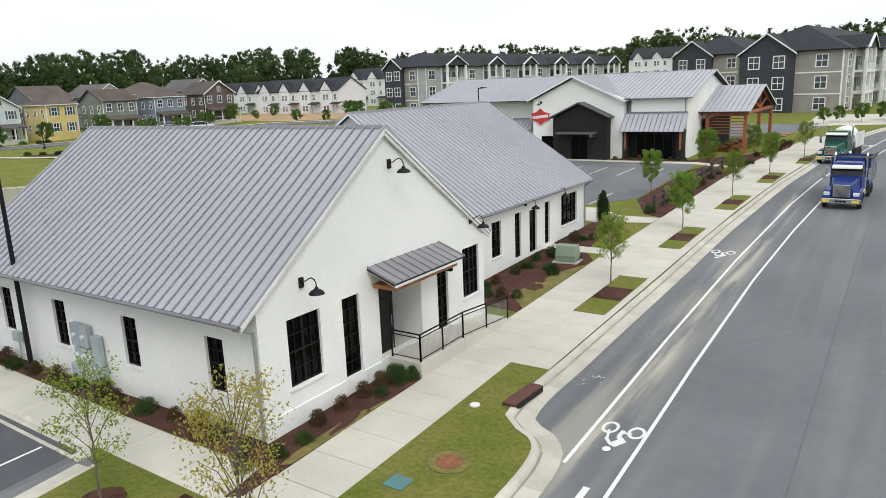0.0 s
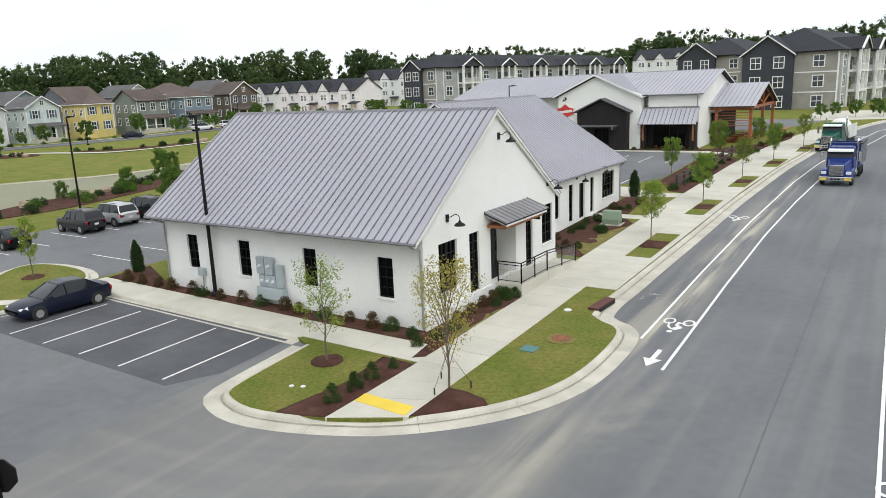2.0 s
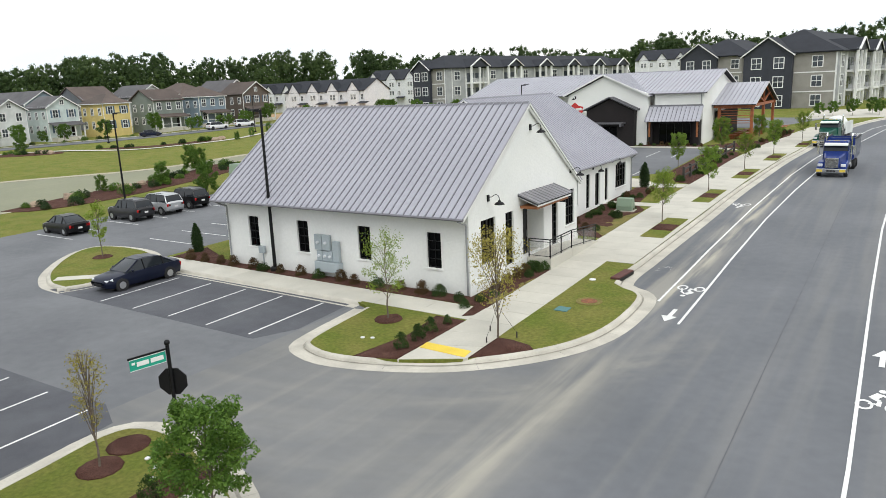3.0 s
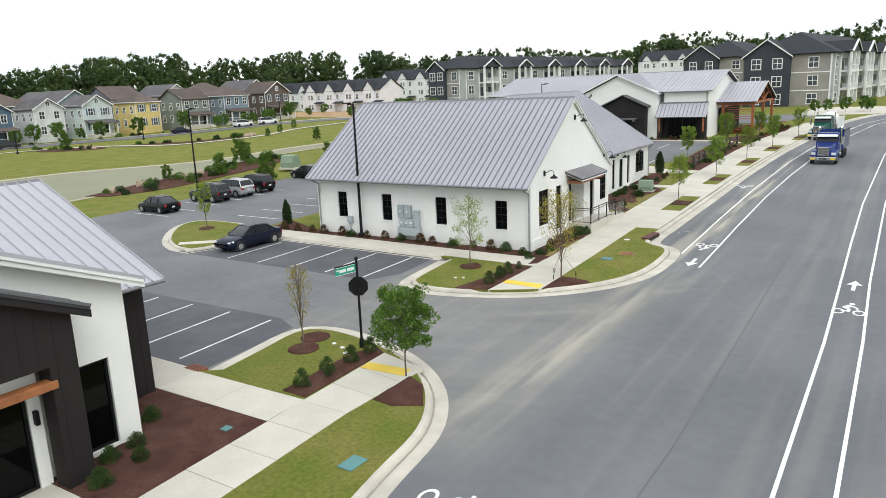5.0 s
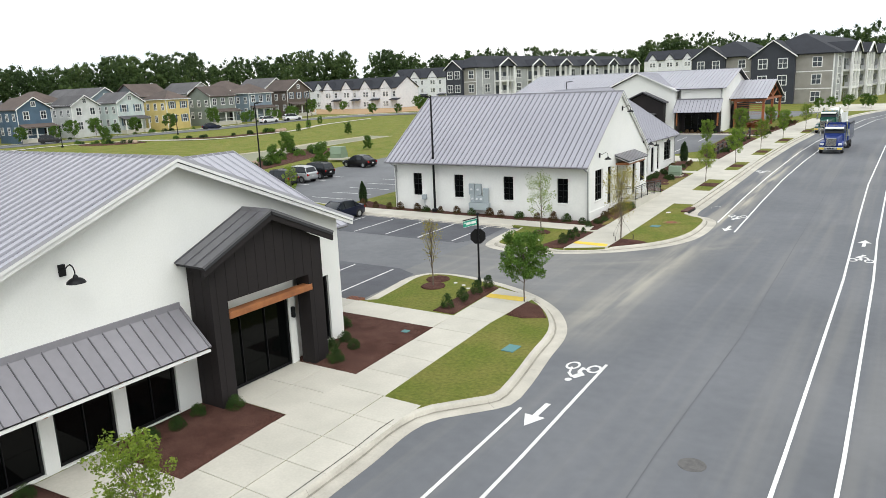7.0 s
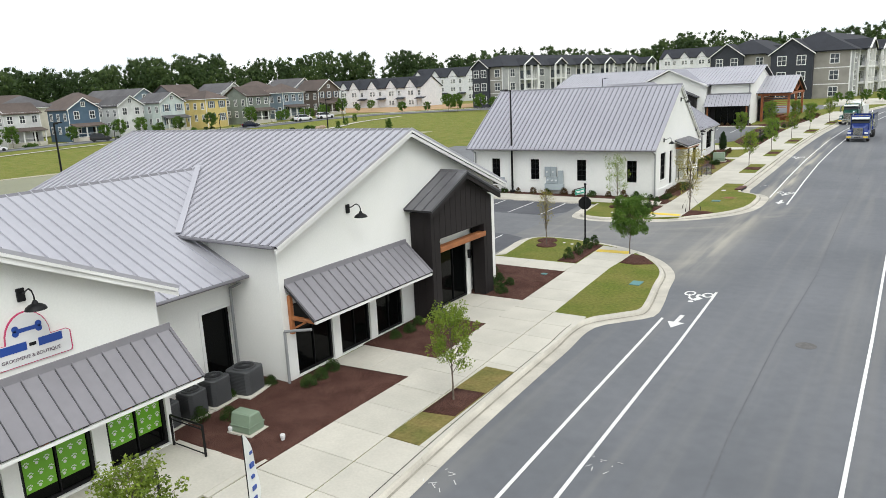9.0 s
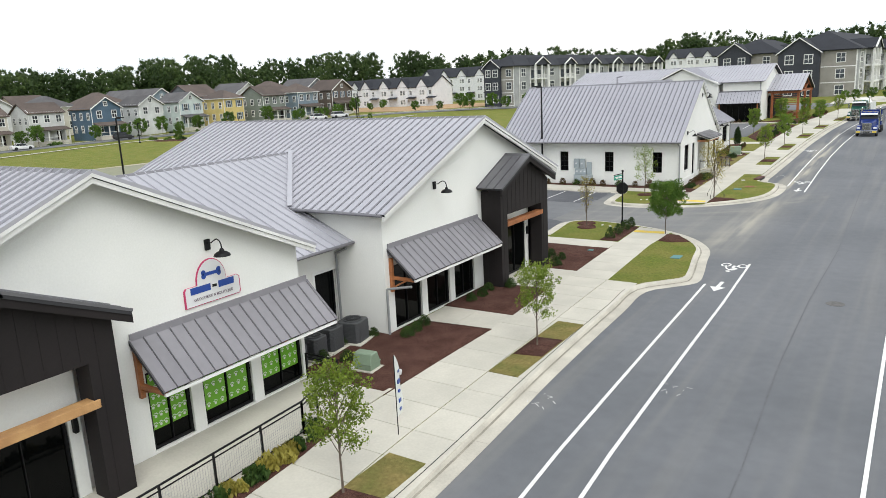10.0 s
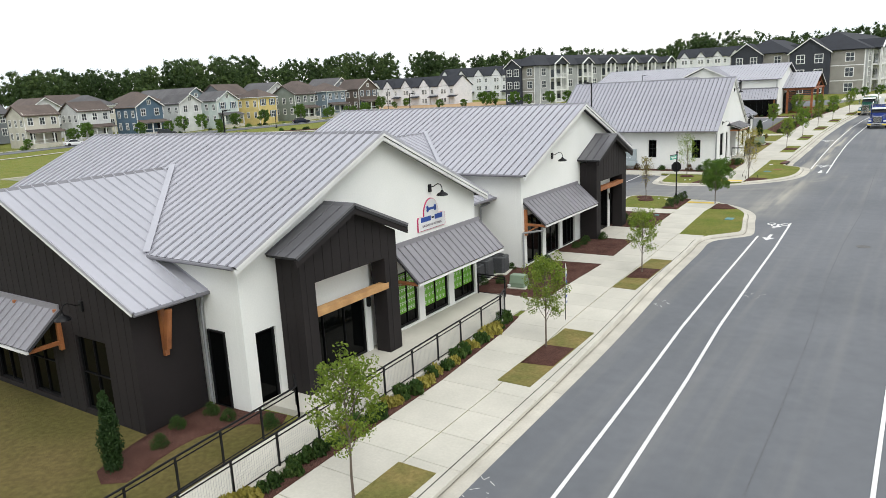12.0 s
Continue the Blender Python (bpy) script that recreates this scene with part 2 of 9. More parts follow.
def dusty(m):
    """Pale dust along the bicycle lane's edge and long tyre streaks on the asphalt."""
    nt = m.node_tree
    n, l = nt.nodes, nt.links
    bs = n["Principled BSDF"]
    src = bs.inputs["Base Color"].links[0].from_socket
    geo, sep = n.new("ShaderNodeNewGeometry"), n.new("ShaderNodeSeparateXYZ")
    l.new(geo.outputs["Position"], sep.inputs[0])

    def math_(op, a, b=None):
        k = n.new("ShaderNodeMath")
        k.operation = op
        for i, v in enumerate((a, b)):
            if v is None:
                continue
            if isinstance(v, float):
                k.inputs[i].default_value = v
            else:
                l.new(v, k.inputs[i])
        return k.outputs[0]

    def ramp(v, a, b):
        k = n.new("ShaderNodeMapRange")
        k.interpolation_type = "SMOOTHSTEP"
        k.inputs["From Min"].default_value, k.inputs["From Max"].default_value = a, b
        l.new(v, k.inputs["Value"])
        return k.outputs["Result"]
    x, y = sep.outputs["X"], sep.outputs["Y"]
    near = ramp(math_("ABSOLUTE", math_("ADD", x, 7.35)), 0.75, 0.05)
    lane = math_("MULTIPLY", near, math_("MULTIPLY", ramp(y, 10.0, 17.0), ramp(y, 75.0, 45.0)))
    wide = math_("MULTIPLY", math_("MULTIPLY", ramp(math_("ABSOLUTE", math_("ADD", x, 7.8)), 1.9, 0.3), 0.40), math_("MULTIPLY", ramp(y, 3.0, 14.0), ramp(y, 60.0, 30.0)))
    # swept curve through the junction
    dx, dy = math_("ADD", x, 20.0), math_("ADD", y, -14.0)
    rad = math_("SQRT", math_("ADD", math_("MULTIPLY", dx, dx), math_("MULTIPLY", dy, dy)))
    arc = math_("MULTIPLY", ramp(math_("ABSOLUTE", math_("ADD", rad, -15.2)), 1.6, 0.1), math_("MULTIPLY", ramp(y, 14.0, 8.0), ramp(x, -17.0, -9.0)))
    arc2 = math_("MULTIPLY", ramp(math_("ABSOLUTE", math_("ADD", x, 7.6)), 1.3, 0.05), math_("MULTIPLY", ramp(y, -12.0, -6.0), ramp(y, 12.0, 5.0)))
    no = n.new("ShaderNodeTexNoise")
    no.inputs["Scale"].default_value, no.inputs["Detail"].default_value = 1.0, 7.0
    cv = n.new("ShaderNodeCombineXYZ")
    l.new(math_("MULTIPLY", rad, 0.8), cv.inputs["X"])
    l.new(math_("MULTIPLY", y, 0.45), cv.inputs["Y"])
    l.new(cv.outputs[0], no.inputs["Vector"])
    spots = ramp(no.outputs["Fac"], 0.30, 0.72)
    mp = n.new("ShaderNodeMapping")
    mp.inputs["Scale"].default_value = (1.1, 0.035, 1.0)
    no2 = n.new("ShaderNodeTexNoise")
    no2.inputs["Scale"].default_value, no2.inputs["Detail"].default_value = 1.0, 3.0
    l.new(geo.outputs["Position"], mp.inputs["Vector"])
    l.new(mp.outputs["Vector"], no2.inputs["Vector"])
    streak = math_("MULTIPLY", ramp(no2.outputs["Fac"], 0.45, 0.75), 0.12)
    mp3 = n.new("ShaderNodeMapping")
    mp3.inputs["Scale"].default_value = (1.3, 0.10, 1.0)
    no3 = n.new("ShaderNodeTexNoise")
    no3.inputs["Scale"].default_value, no3.inputs["Detail"].default_value = 1.0, 6.0
    l.new(geo.outputs["Position"], mp3.inputs["Vector"])
    l.new(mp3.outputs["Vector"], no3.inputs["Vector"])
    band = math_("MULTIPLY", math_("MAXIMUM", lane, wide), ramp(no3.outputs["Fac"], 0.36, 0.60))
    throat = math_("MULTIPLY", ramp(x, -4.6, -7.6), math_("MULTIPLY", ramp(y, -13.0, -7.0), ramp(y, 11.0, 4.0)))
    worn = math_("MULTIPLY", throat, math_("ADD", math_("MULTIPLY", ramp(no.outputs["Fac"], 0.3, 0.7), 0.10), 0.10))
    dust = math_("MAXIMUM", band, math_("MULTIPLY", math_("MULTIPLY", math_("MULTIPLY", arc, 0.45), spots), 0.7))
    trail = math_("MULTIPLY", arc2, math_("MULTIPLY", ramp(no3.outputs["Fac"], 0.34, 0.66), 0.5))
    both = math_("MINIMUM", math_("ADD", math_("MAXIMUM", dust, math_("ADD", trail, worn)), streak), 0.85)
    mx = n.new("ShaderNodeMix")
    mx.data_type = "RGBA"
    mx.inputs["B"].default_value = (0.42, 0.39, 0.315, 1)
    l.new(both, mx.inputs["Factor"])
    l.new(src, mx.inputs["A"])
    l.new(mx.outputs["Result"], bs.inputs["Base Color"])


dusty(M_ASPH)


# ---- ground ----
def cut_y(bm, step=2.0):
    ys = [v.co.y for v in bm.verts]
    a, b = min(ys), max(ys)
    k = math.floor(a / step) * step + step
    while k < b:
        bmesh.ops.bisect_plane(bm, geom=bm.verts[:] + bm.edges[:] + bm.faces[:], plane_co=(0, k, 0), plane_no=(0, 1, 0), dist=1e-4)
        k += step if -70 < k < 90 else 10.0


def patch_mesh(name, pts, material, dz, depth=0.14, step=2.0, mound=0.0):
    """A piece of ground with the outline pts, dz over the street's slope, with a skirt of some depth."""
    bm = bmesh.new()
    f = bm.faces.new([bm.verts.new((x, y, 0)) for x, y in pts])
    f.normal_update()
    if f.normal.z < 0:
        f.normal_flip()
    bmesh.ops.triangulate(bm, faces=bm.faces[:])
    cut_y(bm, step)
    if mound:
        bmesh.ops.subdivide_edges(bm, edges=bm.edges[:], cuts=3, use_grid_fill=True)
    rim = {v for e in bm.edges if e.is_boundary for v in e.verts}
    for v in bm.verts:
        v.co.z = gz(v.co.y) + dz
        if mound and v not in rim:
            v.co.z += mound * (0.6 + 0.8 * noise.noise(v.co * 1.3))
    if depth:
        r = bmesh.ops.extrude_edge_only(bm, edges=[e for e in bm.edges if e.is_boundary])
        for g in r["geom"]:
            if isinstance(g, bmesh.types.BMVert):
                g.co.z -= depth
    me = bpy.data.meshes.new(name)
    bm.to_mesh(me)
    bm.free()
    me.materials.append(material)
    if mound:
        me.shade_smooth()
    return me


def patch(name, pts, material, dz, label, category, depth=0.14, mound=0.0, step=2.0):
    return solo(name, patch_mesh(name, pts, material, dz, depth, step, mound), label, category, kind="structure")


def offset(pts, d):
    """The polyline moved to its left by d."""
    out = []
    for i, p in enumerate(pts):
        a, b = Vector(pts[max(i - 1, 0)]), Vector(pts[min(i + 1, len(pts) - 1)])
        p = Vector(p)
        n1 = (p - a).normalized() if i else (b - p).normalized()
        n2 = (b - p).normalized() if i < len(pts) - 1 else n1
        q1, q2 = Vector((-n1.y, n1.x)), Vector((-n2.y, n2.x))
        m = (q1 + q2).normalized()
        out.append(tuple(p + m * d / max(m.dot(q1), 0.6)))
    return out


def smooth_line(pts, step=0.6):
    """Catmull-Rom through pts at even steps."""
    out = []
    for i in range(len(pts) - 1):
        p0, p1, p2, p3 = (Vector(pts[min(max(j, 0), len(pts) - 1)]) for j in (i - 1, i, i + 1, i + 2))
        L = (p2 - p1).length
        n = max(1, round(L / step))
        k1 = (p2 - p0) / max((p2 - p0).length, 1e-6) * L
        k2 = (p3 - p1) / max((p3 - p1).length, 1e-6) * L
        for j in range(n):
            s = j / n
            out.append(tuple((2 * s**3 - 3 * s**2 + 1) * p1 + (s**3 - 2 * s**2 + s) * k1 + (-2 * s**3 + 3 * s**2) * p2 + (s**3 - s**2) * k2))
    return out + [tuple(pts[-1])]


CURB = [(0.0, -0.10), (0.0, 0.008), (0.42, 0.002), (0.46, 0.10), (0.50, 0.145), (0.54, 0.155), (0.66, 0.157), (0.66, -0.10)]


def curb(line, label, length=3.05, lowered=(), gutter=0.42):
    """Kerb and gutter cast in lengths along the asphalt's edge, land on the left. lowered: places where it is dropped to the street."""
    top = tagged(new("curb"), label, "curb", kind="structure")
    HOME[top.name] = Vector((0, 0, 0))
    offs = [offset(line, d + (gutter - 0.42 if d > 0.1 else 0.0)) for d, z in CURB]
    run, start = 0.0, 0
    for i in range(1, len(line)):
        run += math.dist(line[i], line[i - 1])
        if run < length and i < len(line) - 1:
            continue
        b = Build()
        n = len(CURB)
        for j in range(start, i + 1):
            for k in range(n):
                x, y = offs[k][j]
                z = CURB[k][1]
                low = max([max(0.0, 1 - max(math.dist((x, y), c) - r, 0) / 0.6) for *c, r in lowered] + [0.0])
                if z > 0.05:
                    z = z * (1 - 0.85 * low)
                if j == start and i < len(line) - 1:
                    q = offs[k][j + 1]
                    d = math.dist(q, (x, y)) or 1
                    x, y = x + (q[0] - x) * 0.012 / d, y + (q[1] - y) * 0.012 / d
                b.v.append((x, y, gz(y) + z))
        m = i - start
        for j in range(m):
            b.f += [(j * n + k, j * n + (k + 1) % n, (j + 1) * n + (k + 1) % n, (j + 1) * n + k) for k in range(n)]
        b.f += [tuple(range(n)), tuple(m * n + k for k in range(n))]
        part("curb_stone", b.mesh("curb_stone", M_CURB), top)
        run, start = 0.0, i
    return top


def slabs(name, left, right, label, joint=1.52, dz=0.165, thick=0.12, split=0):
    """A walk of cast slabs between two polylines given as functions of the run s in 0..1."""
    top = tagged(new(name), label, "sidewalk", kind="structure")
    HOME[top.name] = Vector((0, 0, 0))
    L = sum(math.dist(a, b) for a, b in zip(left, left[1:]))

    def at(line, s):
        t = s * sum(math.dist(a, b) for a, b in zip(line, line[1:]))
        for a, b in zip(line, line[1:]):
            d = math.dist(a, b)
            if t <= d + 1e-9:
                return Vector(a).lerp(Vector(b), t / d if d else 0)
            t -= d
        return Vector(line[-1])
    n = max(1, round(L / joint))
    for i in range(n):
        g = 0.009 / L
        s0, s1 = i / n + g, (i + 1) / n - g
        q = [at(left, s0), at(right, s0), at(right, s1), at(left, s1)]
        cuts = [(0, 1)] if not split else [(0, split - 0.004), (split + 0.004, 1)]
        for u, v in cuts:
            c = [q[0].lerp(q[1], u), q[0].lerp(q[1], v), q[3].lerp(q[2], v), q[3].lerp(q[2], u)]
            lo = [(p.x, p.y, gz(p.y) + dz - thick) for p in c]
            hi = [(p.x, p.y, gz(p.y) + dz + random.uniform(-0.002, 0.002)) for p in c]
            part("slab", Build().hexa(lo, hi).mesh("slab", M_CONC, bevel=0.008), top)
    return top


def ribbon(pts, width, dz=0.012):
    """A painted line along pts."""
    fine = []
    for a, b in zip(pts, pts[1:]):
        n = max(1, int(math.dist(a, b) / 2.0))
        fine += [tuple(Vector(a).lerp(Vector(b), j / n)) for j in range(n)]
    fine.append(pts[-1])
    l, r = offset(fine, width / 2), offset(fine, -width / 2)
    b = Build()
    b.v = [(x, y, gz(y) + dz) for x, y in l] + [(x, y, gz(y) + dz) for x, y in r]
    n = len(fine)
    b.f = [(i, n + i, n + i + 1, i + 1) for i in range(n - 1)]
    return b


# the land, one sheet out to the horizon
def land_height(x, y):
    z = gz(y) - 0.16
    return z


bm = bmesh.new()
gx = [-2500, -1200, -600, -400, -300] + list(range(-240, -110, 10)) + list(range(-110, -50, 3)) + [-50, -40, -30, -20, -10, 0, 10, 14, 20, 40, 80, 150, 300, 600, 1200, 2500]
gy = [-2500, -1000, -400, -200, -120] + list(range(-90, 0, 5)) + list(range(0, 70, 3)) + list(range(70, 152, 5)) + [170, 200, 260, 400, 800, 1500, 3000]
grid = [[bm.verts.new((x, y, land_height(x, y))) for x in gx] for y in gy]
for j in range(len(gy) - 1):
    for i in range(len(gx) - 1):
        bm.faces.new((grid[j][i], grid[j][i + 1], grid[j + 1][i + 1], grid[j + 1][i]))
me = bpy.data.meshes.new("ground")
bm.to_mesh(me)
bm.free()
me.materials.append(M_GRASS)
me.shade_smooth()
solo("ground", me, "mown green lawn reaching to the far woods", "ground", kind="structure")

patch("road", [(-20, -95), (12, -95), (12, 118), (60, 140), (60, 152), (-20, 152)], M_ASPH, 0.0, "grey worn asphalt street", "road")
patch("parking_lot", [(-57, -9.6), (-20, -9.6), (-20, 46), (-56, 46)], M_LOT, 0.0, "dark asphalt parking lot with white stall lines", "parking lot")

patch("stall_paving", [(-37.4, 3.4), (-21.0, 3.2), (-20.1, 5.0), (-20.4, 8.7), (-37.4, 9.1)], M_STALL, 0.006, "dark fresh asphalt under parking stalls", "parking lot", 0.02)
patch("stall_paving", [(-32.0, -9.9), (-18.5, -9.9), (-18.8, -6.0), (-19.0, -4.4), (-20.5, -3.7), (-32.0, -3.8)], M_STALL, 0.006, "dark fresh asphalt under parking stalls", "parking lot", 0.02)

S_G = [(-7.0, -95), (-7.3, -62), (-7.62, -44), (-7.74, -38), (-7.9, -34), (-8.2, -28.7), (-8.44, -21.4), (-8.5, -18.6), (-7.5, -17.2), (-6.85, -16.3), (-6.9, -15.0), (-7.4, -12.2), (-7.9, -9.5), (-9.0, -7.4), (-10.4, -5.9), (-12.3, -4.65), (-14.7, -3.8), (-17.0, -3.5), (-18.4, -4.0), (-18.85, -5.2), (-18.6, -7.2), (-18.3, -9.5)]
N_G = [(-19.75, 8.3), (-19.3, 4.4), (-18.9, 3.2), (-17.95, 2.6), (-16.54, 2.34), (-14.5, 2.73), (-12.5, 3.55), (-11.3, 4.3), (-9.7, 5.8), (-8.34, 7.8), (-7.6, 10.2), (-7.5, 13.5), (-7.8, 15.4), (-8.5, 16.3), (-9.4, 16.9), (-9.52, 21), (-9.45, 32.6), (-9.42, 43), (-9.2, 51), (-8.85, 60.7), (-8.17, 70.1), (-7.2, 85), (-5, 100), (-0.5, 112), (8, 120), (30, 128)]
s_line, n_line = smooth_line(S_G), smooth_line(N_G)
curb(s_line, "pale concrete kerb and gutter with casting joints", lowered=[(-12.0, -5.6, 1.2)], gutter=0.50)
curb(n_line, "pale concrete kerb and gutter round a grassy corner", lowered=[(-12.9, 4.2, 1.3)], gutter=0.62)
curb(smooth_line([(-37.6, 8.8), (-33.2, 8.75), (-19.85, 8.34)], 1.5), "pale concrete kerb along the parking stalls")
curb(smooth_line([(-18.9, -9.6), (-26, -9.55), (-50, -9.5)], 1.5), "pale concrete kerb along the parking stalls")
s_in, n_in = offset(s_line, 0.72), offset(n_line, 0.84)
patch("lawn_south", s_in + [(-18.8, -10.2), (-57, -10.2), (-57, -95)], M_GRASS, 0.145, "mown lawn between building and kerb", "lawn")
patch("lawn_north", n_in + [(30, 151), (-36, 151), (-36, 46), (-37.2, 30), (-37.6, 9.4), (-20.4, 9.0)], M_GRASS, 0.145, "mown lawn round the white shops", "lawn")

M_OLIVE = mat("thin_olive_lawn", (0.118, 0.104, 0.034), (0.150, 0.118, 0.046), 0.95, big=0.45, fine=6, vary=0.25, bump=1.0, bfreq=45, dist=0.05, spec=0.1)
patch("lawn_side", [(-57, -49.0), (-17.5, -49.0), (-15.0, -46.5), (-13.2, -47.0), (-13.2, -94), (-57, -94)], M_OLIVE, 0.155, "thin olive brown lawn beside a charcoal shop wing", "lawn", 0.02)

# walks
slabs("sidewalk_south", [(-12.6, -17.9), (-13.0, -10)], [(-10.6, -17.9), (-11.1, -10)], "pale concrete sidewalk of cast slabs by a lawn")
slabs("sidewalk_south", [(-11.7, -95), (-11.75, -42), (-12.3, -35.5), (-12.2, -26.8), (-12.6, -17.91)], [(-7.60, -95), (-7.72, -62), (-8.12, -40), (-8.80, -28.7), (-9.1, -20), (-9.15, -17.91)], "pale concrete sidewalk of cast slabs along the street", split=0.57)
slabs("ramp_walk_south", [(-13.0, -10), (-13.25, -5.3)], [(-11.1, -10), (-11.0, -5.9)], "concrete kerb ramp with yellow paving")
slabs("shop_walk", [(-13.0, -9.9), (-45, -10.2)], [(-12.95, -11.6), (-45, -11.9)], "concrete walk beside parking stalls", joint=2.6)
slabs("entry_walk", [(-12.5, -16.9), (-15.5, -17.0)], [(-12.4, -20.4), (-15.5, -20.4)], "concrete entrance apron before black doors", joint=1.6, split=0.5)
slabs("entry_walk", [(-12.2, -26.3), (-15.5, -26.6)], [(-12.2, -24.3), (-15.5, -24.6)], "concrete path to a shop door", joint=1.6)
slabs("sidewalk_north", [(-13.9, 9.0), (-14.2, 23), (-14.3, 34), (-14.2, 60), (-13.2, 78), (-11, 95)], [(-11.75, 9.0), (-11.95, 20), (-12.1, 34), (-11.7, 50), (-10.9, 66), (-8.5, 84), (-7.5, 95)], "pale concrete sidewalk of cast slabs along the street")
slabs("tree_strip_walk", [(-12.05, 20.1), (-12.14, 34), (-11.74, 50), (-10.94, 66), (-9.7, 77)], [(-10.45, 20.1), (-10.4, 34), (-10.3, 48), (-9.8, 61.3), (-8.65, 77)], "concrete strip between street trees")
slabs("ramp_walk_north", [(-13.9, 3.82), (-13.9, 9.0)], [(-11.62, 5.08), (-11.75, 9.0)], "concrete kerb ramp with yellow paving")
slabs("shop_walk", [(-37.4, 9.35), (-20.4, 9.0), (-13.9, 8.85)], [(-37.2, 11.1), (-20, 10.6), (-13.9, 10.5)], "concrete walk beside parking stalls", joint=2.6)
patch("tactile_paving", [(-13.85, 5.2), (-11.75, 5.1), (-11.85, 5.75), (-13.9, 5.8)], M_YELLOW, 0.178, "yellow tactile paving pad at a kerb ramp", "paving", 0.02)
patch("tactile_paving", [(-13.15, -6.35), (-11.35, -6.2), (-11.25, -6.8), (-13.1, -6.9)], M_YELLOW, 0.178, "yellow tactile paving pad at a kerb ramp", "paving", 0.02)

# tree strips in the walk and mulch beds
for k, (x0, x1, y0, y1) in enumerate([(-12.12, -10.72, 26.1, 31.8), (-12.1, -10.85, 37.8, 43.3), (-11.75, -10.45, 49.2, 54.7), (-11.2, -9.9, 60.7, 66.1), (-9.9, -8.75, 72.0, 77.5)]):
    sh = -0.06 * k
    patch("tree_strip", [(x0, y0), (x1, y0), (x1 - sh, y1), (x0 - sh, y1)], M_GRASS, 0.185, "narrow grass strip with a street tree", "lawn", 0.03)
    ym = (y0 + y1) / 2
    patch("mulch_bed", [(x0 + 0.03, ym - 0.9), (x1 - 0.03, ym - 0.9), (x1 - 0.03, ym + 0.9), (x0 + 0.03, ym + 0.9)], M_MULCH, 0.192, "brown bark mulch under a street tree", "mulch bed", 0.02, 0.04)
for x0, x1, y0, y1 in [(-10.2, -9.1, -30.0, -24.4), (-9.9, -8.7, -41.3, -35.9), (-9.7, -8.5, -52.5, -47.0)]:
    patch("tree_strip", [(x0, y0), (x1, y0), (x1, y1), (x0, y1)], M_DRY, 0.185, "narrow strip of yellowing grass with a street tree", "lawn", 0.03)
    ym = (y0 + y1) / 2
    patch("mulch_bed", [(x0 + 0.03, ym - 1.1), (x1 - 0.03, ym - 0.9), (x1 - 0.03, ym + 0.9), (x0 + 0.03, ym + 0.8)], M_MULCH, 0.192, "brown bark mulch under a street tree", "mulch bed", 0.02, 0.04)


def bed(pts, mound=0.05, label="brown bark mulch planting bed beside a shop"):
    return patch("mulch_bed", pts, M_MULCH, 0.172, label, "mulch bed", 0.03, mound)


bed([(-37, 11.15), (-20, 10.65), (-14.6, 10.6), (-14.35, 9.1), (-13.95, 9.4), (-14.0, 14.9), (-14.0, 17.4), (-15.5, 17.4), (-15.5, 12), (-33, 12), (-37, 13.8)])
bed([(-15.4, 8.7), (-13.92, 8.65), (-13.92, 5.9), (-13.92, 3.85), (-14.6, 3.6), (-15.6, 3.35), (-15.1, 6.2)], label="mulch strip with young shrubs by the kerb ramp")
bed([(-11.66, 7.5), (-11.0, 7.5), (-10.2, 7.3), (-9.85, 6.95), (-10.3, 6.45), (-11.0, 5.68), (-11.62, 5.15)], 0.1, "mulch round a young tree at the corner")
bed([(-13.1, -9.75), (-14.2, -9.7), (-14.35, -5.9), (-13.9, -4.9), (-13.3, -5.3)], label="mulch strip with young shrubs by the kerb ramp")
bed([(-11.05, -6.7), (-10.2, -7.1), (-9.3, -8.4), (-10.2, -8.9), (-11.0, -8.8)], 0.1, "mulch round a young tree at the corner")
bed([(-19.5, -11.70), (-12.9, -11.62), (-12.58, -16.95), (-15.6, -17.0), (-15.6, -15.2), (-19.5, -15.2)])
bed([(-12.5, -20.45), (-15.6, -20.45), (-15.6, -24.6), (-12.2, -24.5)])
bed([(-12.15, -26.31), (-15.6, -26.61), (-15.6, -28.3), (-19, -28.3), (-19, -33.2), (-12.3, -33.1)])
for x, y in ((-16.4, -6.4), (-17.05, 7.4), (-41.5, 9.2), (-16.9, -5.2)):
    bed([(x + 0.62 * math.cos(k * 0.524), y + 0.62 * math.sin(k * 0.524)) for k in range(12)], 0.06, "round mulch ring about a young tree")
bed([(-14.25, 25.0), (-14.4, 34.0), (-15.2, 35.2), (-17.9, 35.2), (-17.9, 27), (-16, 25.2)])
bed([(-15.6, 36.6), (-17.9, 36.6), (-17.9, 42.6), (-16.4, 43.2)])
bed([(-14.2, 45.5), (-15.6, 46.2), (-17.7, 51), (-17.9, 66), (-17.0, 69.0), (-14.1, 66)])
patch("walk_bay", [(-42, 70.7), (-18.4, 69.8), (-17.0, 69.2), (-14.2, 68.2), (-14.25, 68.9), (-18.6, 71.3), (-27.5, 71.1), (-42, 72.0)], M_CONC, 0.172, "concrete walk before the white hall", "sidewalk", 0.02)
bed([(-14.3, 68.8), (-18.6, 71.5), (-27.5, 71.2), (-27.5, 72.4), (-19.5, 72.7), (-14.5, 78), (-12.5, 92), (-12.0, 84)])
